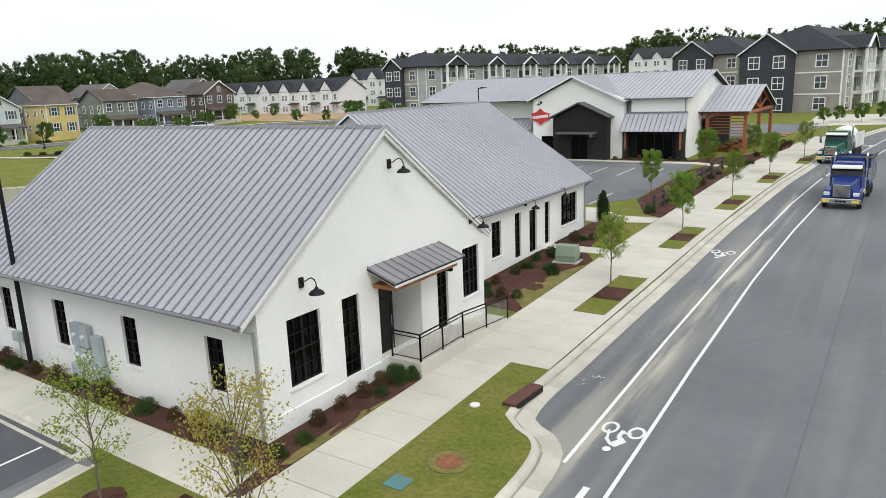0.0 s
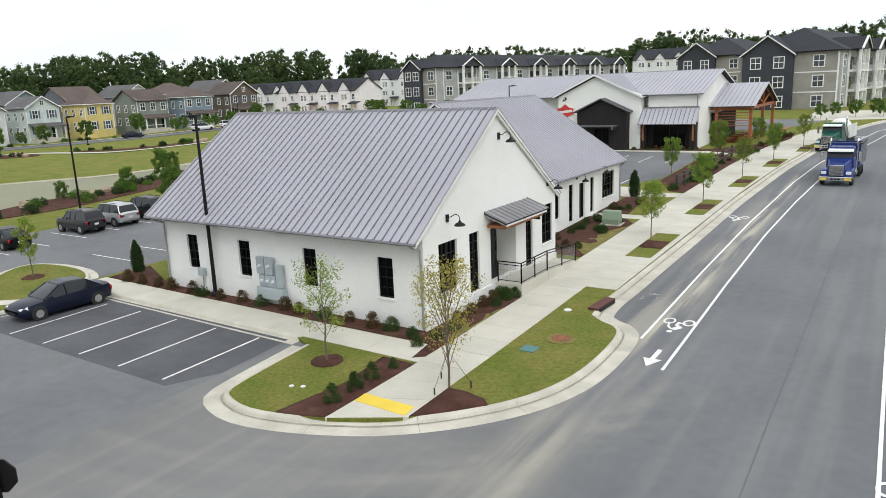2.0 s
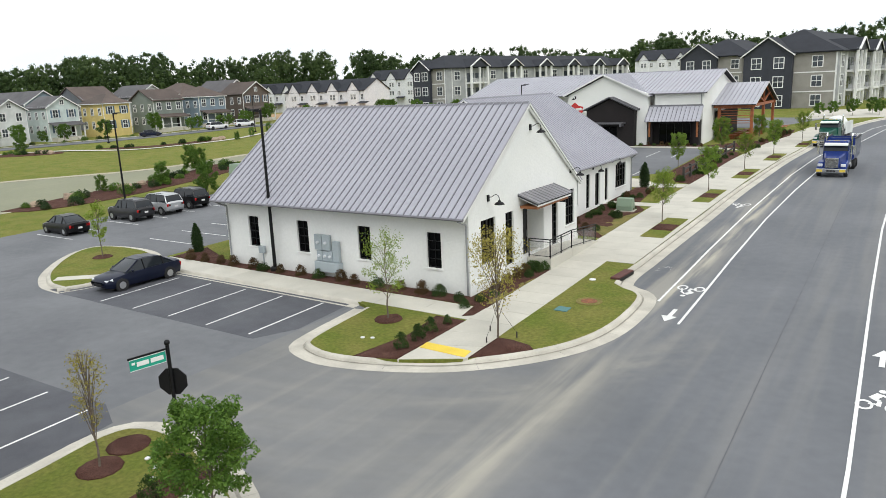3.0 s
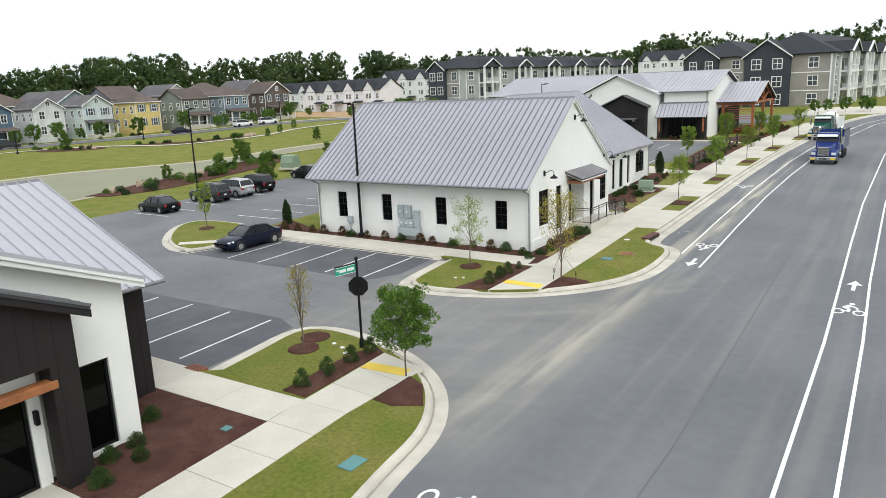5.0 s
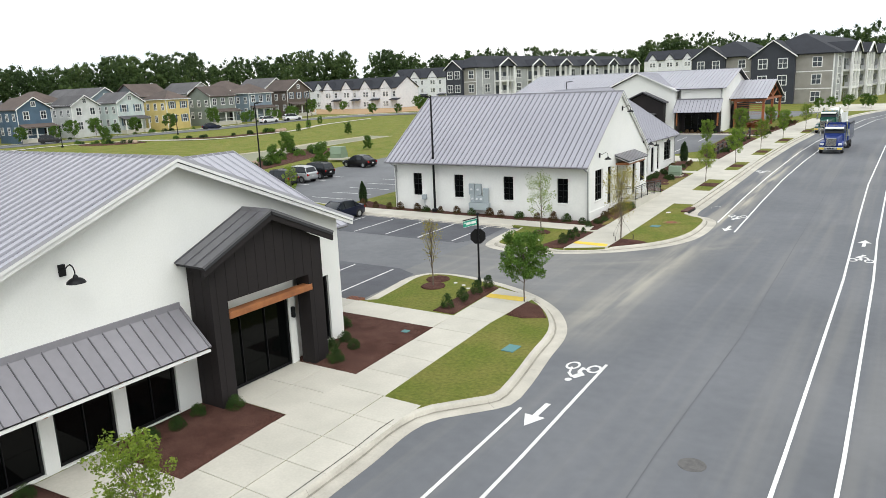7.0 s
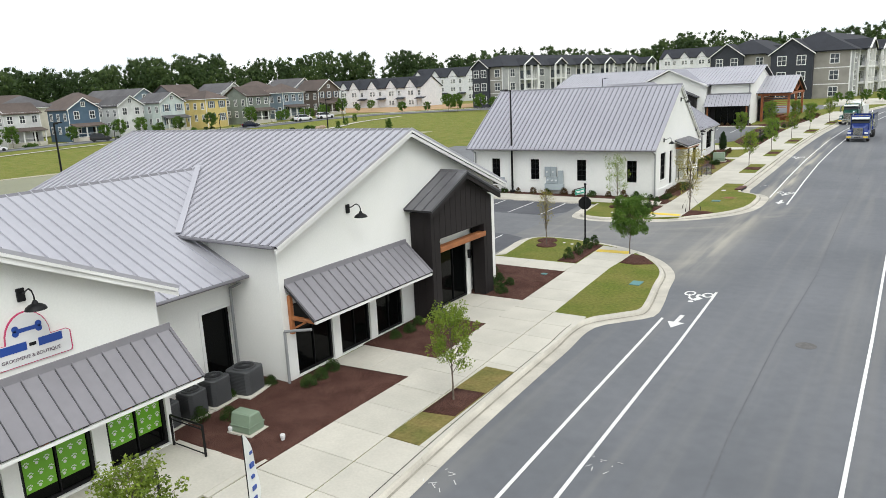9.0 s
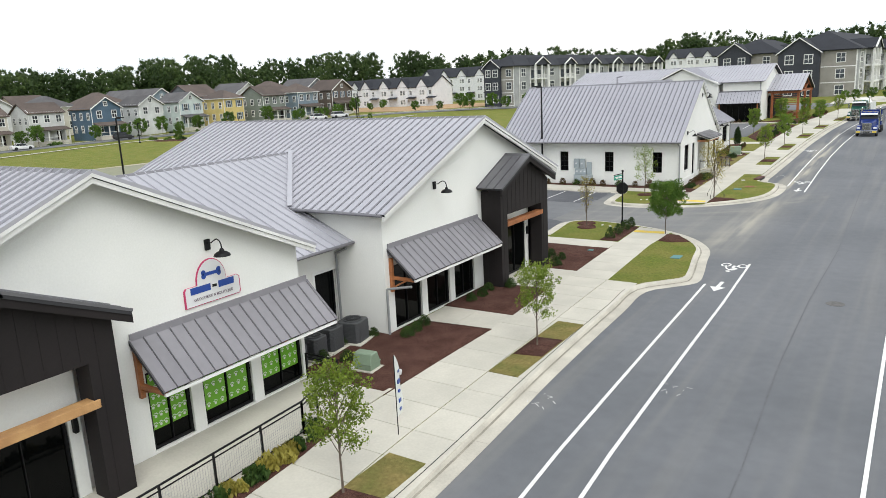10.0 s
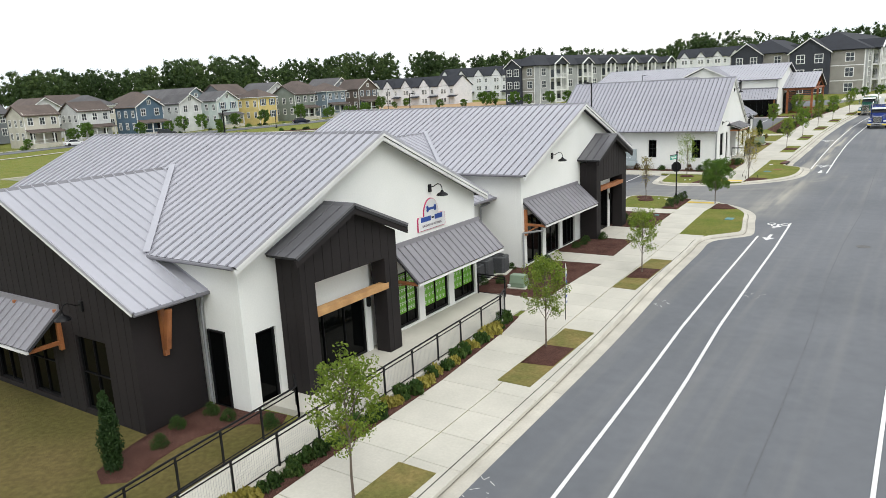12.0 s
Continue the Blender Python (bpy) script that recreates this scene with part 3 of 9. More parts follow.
bed(smooth_line([(-17.42, -46.9), (-15.6, -46.6), (-14.5, -46.4), (-14.2, -46.9), (-15.2, -47.4), (-15.9, -48.7), (-15.8, -50.1), (-15.55, -51.2), (-16.1, -51.6), (-16.8, -51.3), (-17.3, -49.9), (-17.42, -49.3), (-17.42, -46.9)])[:-1])
patch("mulch_bed", [(-12.08, -62), (-11.52, -62), (-11.5, -50), (-11.58, -42), (-11.95, -37), (-12.2, -35.4), (-12.55, -35.4), (-12.42, -37), (-12.2, -42), (-12.08, -52)], M_MULCH, 0.186, "narrow soil strip along a ramp wall", "mulch bed", 0.03)
patch("dry_grass", [(-14.3, 10.8), (-13.97, 11.1), (-14.0, 15.6), (-14.35, 14.2)], M_DRY, 0.20, "strip of dry straw-coloured grass", "lawn", 0.03)
patch("dry_grass", [(-14.2, 25.4), (-14.32, 33), (-15.1, 31), (-15.6, 27)], M_DRY, 0.20, "patch of thin yellowing grass", "lawn", 0.03)
patch("parking_lot", [(-42, 46.8), (-20.8, 47.6), (-17.9, 51.5), (-18.2, 69.6), (-42, 70.5)], M_LOT, 0.165, "dark asphalt parking lot with white stall lines", "parking lot", 0.02)
patch("walk_bay", [(-17.9, 42.8), (-14.3, 43.7), (-14.3, 45.3), (-17.0, 45.2), (-19.0, 47.2), (-24, 47.2), (-24, 45.2)], M_CONC, 0.172, "concrete walk to a shop door", "sidewalk", 0.02)
patch("walk_bay", [(-14.25, 35.3), (-17.9, 35.3), (-17.9, 36.5), (-14.25, 36.5)], M_CONC, 0.172, "concrete walk to a shop door", "sidewalk", 0.02)
island = smooth_line([(-36.2, 3.3), (-35.5, 5.0), (-35.6, 8.4), (-38.2, 11.2), (-41.2, 12.2), (-45.2, 11.6), (-45.6, 9.6), (-42, 5.6), (-38.6, 3.6), (-36.2, 3.3)])
curb(island, "pale concrete kerb round a parking island")
patch("lawn_island", offset(island, 0.64)[:-1], M_GRASS, 0.145, "grassed parking island", "lawn")
patch("walk_bay", [(-39.2, 5.0), (-38.6, 4.4), (-36.3, 6.2), (-36.4, 7.2)], M_CONC, 0.158, "concrete crossing through a parking island", "sidewalk", 0.02)

# dark joint behind the kerb, silt with painted kerb shade in the gutters, and the tar seam between two paving runs
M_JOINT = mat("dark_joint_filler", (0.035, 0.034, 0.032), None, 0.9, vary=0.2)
M_SILT_SHADE = mat("gutter_silt", (0.23, 0.215, 0.18), (0.34, 0.32, 0.27), 0.95, big=1.4, fine=14, vary=0.2)
M_TAR = mat("tar_seam", (0.094, 0.097, 0.104), (0.115, 0.119, 0.128), 0.8, big=1.0, fine=12, vary=0.2)
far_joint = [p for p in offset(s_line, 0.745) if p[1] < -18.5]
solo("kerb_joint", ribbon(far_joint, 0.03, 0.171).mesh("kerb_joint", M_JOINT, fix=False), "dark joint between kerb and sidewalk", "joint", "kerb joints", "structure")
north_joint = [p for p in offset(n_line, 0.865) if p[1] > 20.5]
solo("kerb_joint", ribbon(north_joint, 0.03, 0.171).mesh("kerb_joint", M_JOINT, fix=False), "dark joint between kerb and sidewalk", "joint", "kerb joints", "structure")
# strip at the kerb's foot: silt, and the kerb face's shade as colour
for ln, gw in ((s_line, 0.48), (n_line, 0.60)):
    solo("gutter_silt", ribbon(offset(ln, gw), 0.10, 0.014).mesh("gutter_silt", M_SILT_SHADE, fix=False), "grey silt and painted kerb shade along the foot of a kerb", "dirt", "gutter dirt", "structure")
solo("tar_seam", ribbon([(-1.6, -95), (-1.62, -39), (-1.7, -32), (-1.97, -25), (-2.03, -17), (-1.87, -7), (-2.2, 10), (-2.5, 40), (-2.3, 70)], 0.035, 0.008).mesh("tar_seam", M_TAR, fix=False), "dark tar seam along the street", "road seam", kind="structure")

# painted lines
LINES = [([(-5.75, -95), (-5.5, -47), (-5.8, -39), (-6.05, -33.6), (-6.38, -19.7), (-6.48, -16.3)], 0.11),
         ([(-4.4, -95), (-4.3, -46.4), (-4.55, -38.3), (-4.8, -32.9), (-5.1, -19), (-5.38, -11.8)], 0.11),
         ([(-7.6, 15.0), (-7.76, 25), (-7.8, 37), (-7.5, 53), (-6.9, 64), (-6.0, 73), (-5.2, 82), (-3.6, 94), (-0.5, 105), (5, 113.5)], 0.11),
         ([(-6.0, 12.4), (-6.24, 23), (-6.35, 34), (-6.17, 45), (-5.6, 60), (-4.6, 72), (-3.9, 79), (-2.1, 93), (0.6, 102), (5.5, 110)], 0.11),
         ([(0.95, -95), (0.92, -15.6), (0.78, 3.4), (0.4, 20), (0.2, 33), (0.4, 60), (1.2, 80), (4, 98)], 0.11),
         ([(2.28, -95), (2.25, -15), (2.0, 4), (1.75, 13), (1.55, 33), (1.75, 60), (2.6, 80), (5.4, 97)], 0.11)]
for pts, w in LINES:
    solo("lane_line", ribbon(pts, w).mesh("lane_line", M_LINE, fix=False), "white painted bicycle lane line", "road marking", "lane lines", "structure")
for i in range(5):
    x = -21.7 - 2.74 * i
    solo("stall_line", ribbon([(x + 0.12, 3.5), (x, 8.3)], 0.1).mesh("stall_line", M_LINE, fix=False), "white painted parking stall line", "road marking", "stall lines", "structure")
for i in range(4):
    x = -20.35 - 2.74 * i
    solo("stall_line", ribbon([(x, -9.2), (x - 0.3, -4.1)], 0.1).mesh("stall_line", M_LINE, fix=False), "white painted parking stall line", "road marking", "stall lines", "structure")
for i in range(6):
    y = 12.0 + 2.74 * i
    solo("stall_line", ribbon([(-54.9, y), (-50.0, y)], 0.1).mesh("stall_line", M_LINE, fix=False), "white painted parking stall line", "road marking", "stall lines", "structure")
for i in range(6):
    y = 14.5 + 2.74 * i
    solo("stall_line", ribbon([(-44.2, y), (-39.3, y)], 0.1).mesh("stall_line", M_LINE, fix=False), "white painted parking stall line", "road marking", "stall lines", "structure")
for i in range(5):
    x = -20.4 - 2.74 * i
    solo("stall_line", ribbon([(x, 48.2), (x, 53.2)], 0.1, 0.18).mesh("stall_line", M_LINE, fix=False), "white painted parking stall line", "road marking", "stall lines", "structure")
    solo("stall_line", ribbon([(x, 61.5), (x, 66.5)], 0.1, 0.18).mesh("stall_line", M_LINE, fix=False), "white painted parking stall line", "road marking", "stall lines", "structure")


# ---- building kit ----
def face_frame(o, u):
    """Local axes of a wall seen from outside: x along u, y outward, z up."""
    u = Vector((u[0], u[1], 0)).normalized()
    n = Vector((u.y, -u.x, 0))
    return Matrix(((u.x, n.x, 0, o[0]), (u.y, n.y, 0, o[1]), (0, 0, 1, o[2]), (0, 0, 0, 1)))


def wall_mesh(name, m, length, height, holes, material, thick=0.25, gable=None, base=0.0, sink=0.6):
    """A wall with openings (u0, u1, z0, z1); gable: points over the top (u, z)."""
    b = Build(m)
    us = sorted({0.0, length, *[h[0] for h in holes], *[h[1] for h in holes]})
    zs = sorted({-sink, height, *[h[2] for h in holes], *[h[3] for h in holes]})
    def solid(i, j):
        cu, cz = (us[i] + us[i + 1]) / 2, (zs[j] + zs[j + 1]) / 2
        return not any(h[0] < cu < h[1] and h[2] < cz < h[3] for h in holes)
    for i in range(len(us) - 1):
        for j in range(len(zs) - 1):
            if solid(i, j):
                q = [(us[i], zs[j]), (us[i + 1], zs[j]), (us[i + 1], zs[j + 1]), (us[i], zs[j + 1])]
                b.add([(p[0], 0, p[1]) for p in q], [(0, 1, 2, 3)])
                b.add([(p[0], -thick, p[1]) for p in q], [(3, 2, 1, 0)])
    for u0, u1, z0, z1 in holes + [(length, 0.0, -sink, height)]:
        q = [(u0, z0), (u1, z0), (u1, z1), (u0, z1)]
        b.add([(p[0], 0, p[1]) for p in q] + [(p[0], -thick, p[1]) for p in q], [(i, 4 + i, 4 + (i + 1) % 4, (i + 1) % 4) for i in range(4)])
    if gable:
        b.prism(gable, 0, -thick, "y")
    return b.mesh(name, material, weld=True)


def window(parent, m, u0, u1, z0, z1, cols=2, rows=3, sash=True, deep=0.13, frame=0.055, name="window", casing=0.0, material=None, sill=False):
    """A window in an opening: frame with bars, pane, and a casing where it shows."""
    material = material or M_BLACK
    f = frame
    d0, d1 = -deep - 0.05, -deep + 0.03
    bu = [(0.0, f)] + [((u1 - u0) * i / cols - (0.05 if cols == 4 and i == 2 else 0.013), (u1 - u0) * i / cols + (0.05 if cols == 4 and i == 2 else 0.013)) for i in range(1, cols)] + [(u1 - u0 - f, u1 - u0)]
    bz = [(0.0, f)] + [((z1 - z0) * j / rows - 0.013, (z1 - z0) * j / rows + 0.013) for j in range(1, rows)] + [(z1 - z0 - f, z1 - z0)]
    if sash and rows % 2 == 0:
        bz[rows // 2] = ((z1 - z0) / 2 - f / 2, (z1 - z0) / 2 + f / 2)
    holes = [(p[1], q[0], c[1], d[0]) for p, q in zip(bu, bu[1:]) for c, d in zip(bz, bz[1:])]
    w = part(name, wall_mesh(name, m @ Matrix.Translation((u0, d1, z0)), u1 - u0, z1 - z0, holes, material, 0.08, sink=0.0), parent)
    part("pane", Build(m).box(u0 + f * 0.6, d0 + 0.02, z0 + f * 0.6, u1 - f * 0.6, d0 + 0.026, z1 - f * 0.6).mesh("pane", M_GLASS), w)
    if casing:
        c = casing
        b = Build(m)
        for a in ((u0 - c, z0 - c, u0, z1 + c), (u1, z0 - c, u1 + c, z1 + c), (u0, z1, u1, z1 + c), (u0, z0 - c, u1, z0)):
            b.box(a[0], -0.02, a[1], a[2], 0.025, a[3])
        part("casing", b.mesh("casing", M_TRIM), w)
    if sill:
        part("sill", Build(m).box(u0 - 0.08, -0.05, z0 - 0.09, u1 + 0.08, 0.05, z0 - 0.003).mesh("sill", M_TRIM, bevel=0.01), w)
    return w


def seam_roof(parent, ra, rb, ea, material, width=0.42, rib=0.06, name="roof", edge=None, eave_len=None):
    """One slope of standing seam metal: ridge from ra to rb, eave below ra at ea. Deck, panels and edge trims."""
    ra, rb, ea = Vector(ra), Vector(rb), Vector(ea)
    x = (rb - ra).normalized()
    y = ea - ra
    L = y.length
    y.normalize()
    z = x.cross(y)
    if z.z < 0:
        z.negate()
    W = (rb - ra).length
    m = Matrix((x, y, z)).transposed().to_4x4()
    m.translation = ra
    deck = part(name, Build(m).box(0, 0.0, -0.11, W, L - 0.02, -0.012).mesh(name, M_ROOF_SHADE), parent)
    n = max(1, round(W / width))
    w = W / n
    # gap beside each rib bares the near-black deck, a painted seam shadow
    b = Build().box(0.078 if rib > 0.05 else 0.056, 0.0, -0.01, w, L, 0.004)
    b.hexa([(0.0, 0, -0.008), (0.038, 0, -0.008), (0.038, L, -0.008), (0.0, L, -0.008)], [(0.012, 0, rib), (0.034, 0, rib), (0.034, L, rib), (0.012, L, rib)])
    me = b.mesh("roof_panel", material)
    for i in range(n):
        part("roof_panel", me, deck, m=m @ Matrix.Translation((i * w, 0, 0)))
    for a, b in ((-0.03, -0.002), (W + 0.002, W + 0.03)):
        part("edge_trim", Build(m).box(a, 0, -0.03, b, L + 0.01, rib + 0.005).mesh("edge_trim", edge or material), deck)
        part("edge_board", Build(m).box(a, 0, -0.115, b, L, -0.031).mesh("edge_board", M_TRIM if material in (M_ROOF, M_ROOF_OLD) else M_ROOF_SHADE), deck)
    return deck


def gutter(parent, a, b, r=0.065):
    a, b = Vector(a), Vector(b)
    part("gutter", Build().tube(a, b, r, n=8).mesh("gutter", M_FLASH, smooth=True), parent)


def downspout(parent, top, wall_top, foot):
    part("downspout", Build().path([top, wall_top, foot], 0.05, 8).mesh("downspout", M_GALV, smooth=True), parent, "grey metal downspout")


def barn_lamp(at, out, label="black gooseneck barn lamp on a white gable"):
    """A gooseneck lamp on a wall."""
    o = Vector((*out, 0)).normalized()
    p = Vector(at)
    e = thing("wall_lamp", p, label, "wall lamp", "barn lamps")
    m = face_frame(p, (-o.y, o.x))
    part("mount", Build(m).box(-0.09, 0, -0.16, 0.09, 0.07, 0.16).mesh("mount", M_BLACK, bevel=0.01), e)
    pts = [p + o * a + Vector((0, 0, b)) for a, b in ((0.05, 0.05), (0.22, 0.07), (0.34, 0.15), (0.46, 0.2), (0.58, 0.16), (0.64, 0.05), (0.64, -0.08))]
    part("arm", Build().path(pts, 0.018, 6).mesh("arm", M_BLACK, smooth=True), e)
    c = p + o * 0.64
    prof = [(0.035, -0.05), (0.06, -0.09), (0.075, -0.13), (0.15, -0.16), (0.215, -0.21), (0.245, -0.27), (0.235, -0.27), (0.15, -0.19), (0.01, -0.15)]
    part("shade", Build().lathe(prof, 18, c).mesh("shade", M_BLACK, smooth=True), e)
    return e


def ridge_cap(parent, a, b, w=0.13, drop=0.06, material=None):
    a, b = Vector(a), Vector(b)
    d = (b - a).normalized()
    s = Vector((-d.y, d.x, 0)) * w
    v = Vector((0, 0, drop))
    h = Vector((0, 0, 0.05))
    part("ridge_cap", Build().hexa([a - s - v, a + s - v, b + s - v, b - s - v], [a - s * 0.1 + h, a + s * 0.1 + h, b + s * 0.1 + h, b - s * 0.1 + h]).mesh("ridge_cap", material or M_FLASH), parent)


# ---- the white painted brick shop with its gable to the street ----
Z1 = 0.42
b1 = thing("painted_brick_shop", (-24, 18, Z1), "white painted brick shop with grey standing seam gable roof", "building")
GX, WX, Y0, Y1, RY = -15.41, -32.1, 11.62, 24.2, 17.72
m_g = face_frame((GX, Y0, 0), (0, 1))
gh = [(1.12, 2.54, 1.52, 3.68), (3.57, 4.42, 0.92, 3.66), (5.45, 7.95, 0.95, 3.55), (9.05, 9.8, 0.85, 3.45), (10.92, 12.2, 1.66, 3.74)]
part("wall", wall_mesh("wall", m_g, Y1 - Y0, 4.35, gh, M_WHITE, 0.3, [(0, 4.35), (Y1 - Y0, 4.35), (RY - Y0 + 0.25, 8.78), (RY - Y0 - 0.25, 8.78)]), b1)
m_s = face_frame((WX, Y0, 0), (1, 0))
sh = [(a - WX, a - WX + 0.82, 1.45, 3.2) for a in (-17.8, -22.1, -26.4, -30.25)]
part("wall", wall_mesh("wall", m_s, GX - WX - 0.302, 4.3, sh, M_WHITE, 0.3), b1)
m_n = face_frame((GX - 0.302, Y1, 0), (-1, 0))
part("wall", wall_mesh("wall", m_n, GX - WX - 0.302, 4.3, [], M_WHITE, 0.3), b1)
m_w = face_frame((WX, Y1 - 0.302, 0), (0, -1))
part("wall", wall_mesh("wall", m_w, Y1 - Y0 - 0.604, 4.35, [], M_WHITE, 0.3, [(0, 4.35), (Y1 - Y0 - 0.604, 4.35), (6.2, 8.78), (5.8, 8.78)]), b1)
part("floor", Build().box(WX + 0.3, Y0 + 0.3, 0.3, GX - 0.3, Y1 - 0.3, 0.6).mesh("floor", M_CURB), b1)
# plinth band and soldier course
for a, b, z in ((-0.05, 3.5, 0.9), (4.5, 5.4, 0.9), (8.0, 9.0, 0.82), (9.85, 12.63, 0.9)):
    part("plinth", Build(m_g).box(a, 0, 0.1, b, 0.045, z).mesh("plinth", M_WHITE), b1)
for h, c, r in zip((gh[0], gh[1], gh[3], gh[4]), (4, 2, 2, 4), (4, 6, 6, 4)):
    window(b1, m_g, *h, cols=c, rows=r, sash=h is gh[0] or h is gh[4], sill=h is gh[0] or h is gh[4])
for h in sh:
    window(b1, m_s, *h, cols=2, rows=4, sill=True)
rake = 0.32
RX0, RX1 = WX - 0.35, GX + 0.17
roofz = 9.0
seam_roof(b1, (RX0, RY, roofz), (RX1, RY, roofz), (RX0, 10.88, 4.12), M_ROOF_OLD)
seam_roof(b1, (RX1, RY, roofz), (RX0, RY, roofz), (RX1, 24.56, 4.12), M_ROOF_OLD)
ridge_cap(b1, (RX0, RY, roofz), (RX1, RY, roofz))
gutter(b1, (RX0, 10.84, 4.06), (RX1, 10.84, 4.06))
downspout(b1, (GX - 0.08, 10.86, 3.98), (GX - 0.08, Y0 - 0.08, 3.7), (GX - 0.08, Y0 - 0.08, 0.35))
downspout(b1, (WX + 0.2, 10.86, 3.98), (WX + 0.2, Y0 - 0.08, 3.7), (WX + 0.2, Y0 - 0.08, 0.35))
# white rake boards on the gable
for s, ye in ((-1, 10.95), (1, 24.5)):
    a, b = Vector((GX + 0.10, RY, roofz - 0.13)), Vector((GX + 0.10, ye, 4.05))
    d = Vector((0.05, 0, 0))
    w = Vector((0, 0, -0.15))
    part("rake_board", Build().hexa([a - d, a + d, b + d, b - d], [a - d + w, a + d + w, b + d + w, b - d + w]).mesh("rake_board", M_TRIM), b1)
M_ROOF_C = mat("canopy_metal", (0.27, 0.265, 0.28), None, 0.4, 0.3, vary=0.05, own=0.05)
# recessed entry: niche, door, canopy
u0, u1, z0, z1 = gh[2]
nb = Build(m_g)
nb.box(u0 - 0.02, -1.6, z0 - 0.25, u1 + 0.02, -0.003, z0 - 0.003)
part("entry_floor", nb.mesh("entry_floor", M_CONC), b1)
part("entry_wall", Build(m_g).box(u1, -1.75, z0, u1 + 0.2, -0.302, z1).box(u0 - 0.2, -1.75, z0, u0, -0.302, z1).box(u0 - 0.2, -1.95, z0, u1 + 0.2, -1.752, z1).box(u0 - 0.2, -1.75, z1 + 0.003, u1 + 0.2, -0.302, z1 + 0.2).mesh("entry_wall", M_WHITE), b1)
md = m_g @ Matrix.Translation((0, -0.35, 0))
dr = part("door", Build(md).box(u0 + 0.05, -0.06, z0, u0 + 0.14, 0.0, z1 - 0.05).box(u0 + 1.1, -0.06, z0, u0 + 1.2, 0.0, z1 - 0.05).box(u0 + 0.14, -0.06, z0, u0 + 1.1, 0.0, z0 + 0.25).box(u0 + 0.14, -0.06, z1 - 0.75, u0 + 1.1, 0, z1 - 0.6).box(u0 + 0.14, -0.06, z1 - 0.15, u0 + 1.1, 0, z1 - 0.05).box(u0 + 0.14, -0.05, z0 + 0.25, u0 + 1.1, -0.03, z1 - 0.15).mesh("door", M_BLACK), b1, "black framed glass entrance door")
part("handle", Build(md).tube((u0 + 1.02, 0.05, z0 + 0.9), (u0 + 1.02, 0.05, z0 + 1.3), 0.015).mesh("handle", M_GALV), dr)
can = part("canopy", Build(m_g).hexa([(5.0, 0, 4.22), (9.15, 0, 4.22), (9.15, 1.12, 3.80), (5.0, 1.12, 3.80)], [(5.0, 0, 4.30), (9.15, 0, 4.30), (9.15, 1.12, 3.88), (5.0, 1.12, 3.88)]).mesh("canopy", M_TRIM), b1, "small metal canopy over the entrance")
w8 = [m_g @ Vector(p) for p in ((4.95, -0.0, 4.42), (9.2, 0.0, 4.42), (4.95, 1.17, 3.98))]
seam_roof(can, w8[1], w8[0], (w8[1].x + 1.17, w8[1].y, 3.98), M_ROOF_C, 0.42, 0.04, "canopy_roof")
part("bracket", Build(m_g).box(5.15, 0.02, 3.64, 9.0, 1.0, 3.78).mesh("bracket", M_WOOD, bevel=0.01), can, "cedar canopy soffit beam")
part("bracket", Build(m_g).box(8.55, 0.02, 3.5, 8.68, 1.0, 3.63).mesh("bracket", M_BLACK, bevel=0.01), can)
for y, z in ((13.45, 4.68), (18.27 - 0.25, 7.72), (23.2, 4.86)):
    barn_lamp((GX + 0.0, y, z), (1, 0))

# ---- the second white shop behind it ----
Z2 = gz(34) + 0.2
b2 = thing("white_shop", (-25, 34.5, Z2), "white shop with long grey standing seam gable roof", "building")
FX, BX, S0, S1, RX = -17.9, -32.3, 27.6, 41.25, -25.1
m_e = face_frame((FX, S0, 0), (0, 1))
eh = [(29.3 - S0, 30.3 - S0, 1.55, 3.4), (31.8 - S0, 32.5 - S0, 1.0, 3.45), (33.5 - S0, 34.4 - S0, 0.95, 3.35), (35.45 - S0, 36.1 - S0, 1.05, 3.5), (37.7 - S0, 40.05 - S0, 1.68, 3.52)]
part("wall", wall_mesh("wall", m_e, S1 - S0, 4.2, eh, M_WHITE, 0.3, sink=0.2), b2)
for h, c, r in zip(eh, (2, 2, 1, 2, 4), (4, 6, 1, 6, 4)):
    window(b2, m_e, *h, cols=c, rows=r, sash=False, sill=h[1] - h[0] > 0.95)
for x, u in ((BX, (1, 0)), (FX, (-1, 0))):
    y = S0 if u[0] > 0 else S1
    m = face_frame((x if u[0] > 0 else x - 0.302, y, 0), u)
    part("wall", wall_mesh("wall", m, FX - BX - 0.302, 4.2, [], M_WHITE, 0.3, [(0, 4.2), (FX - BX - 0.302, 4.2), (7.4, 8.85), (7.0, 8.85)], sink=0.2), b2)
m = face_frame((BX, S1 - 0.302, 0), (0, -1))
part("wall", wall_mesh("wall", m, S1 - S0 - 0.604, 4.2, [], M_WHITE, 0.3, sink=0.2), b2)
part("floor", Build().box(BX + 0.3, S0 + 0.3, 0.7, FX - 0.3, S1 - 0.3, 1.0).mesh("floor", M_CURB), b2)
seam_roof(b2, (RX, 27.3, 9.05), (RX, 41.55, 9.05), (-17.5, 27.3, 4.08), M_ROOF_OLD)
seam_roof(b2, (RX, 41.55, 9.05), (RX, 27.3, 9.05), (-32.7, 41.55, 4.08), M_ROOF_OLD)
ridge_cap(b2, (RX, 27.3, 9.05), (RX, 41.55, 9.05))
gutter(b2, (-17.45, 27.3, 4.02), (-17.45, 41.55, 4.02))
downspout(b2, (-17.45, S1 - 0.1, 3.95), (FX + 0.08, S1 - 0.1, 3.7), (FX + 0.08, S1 - 0.1, 1.1))
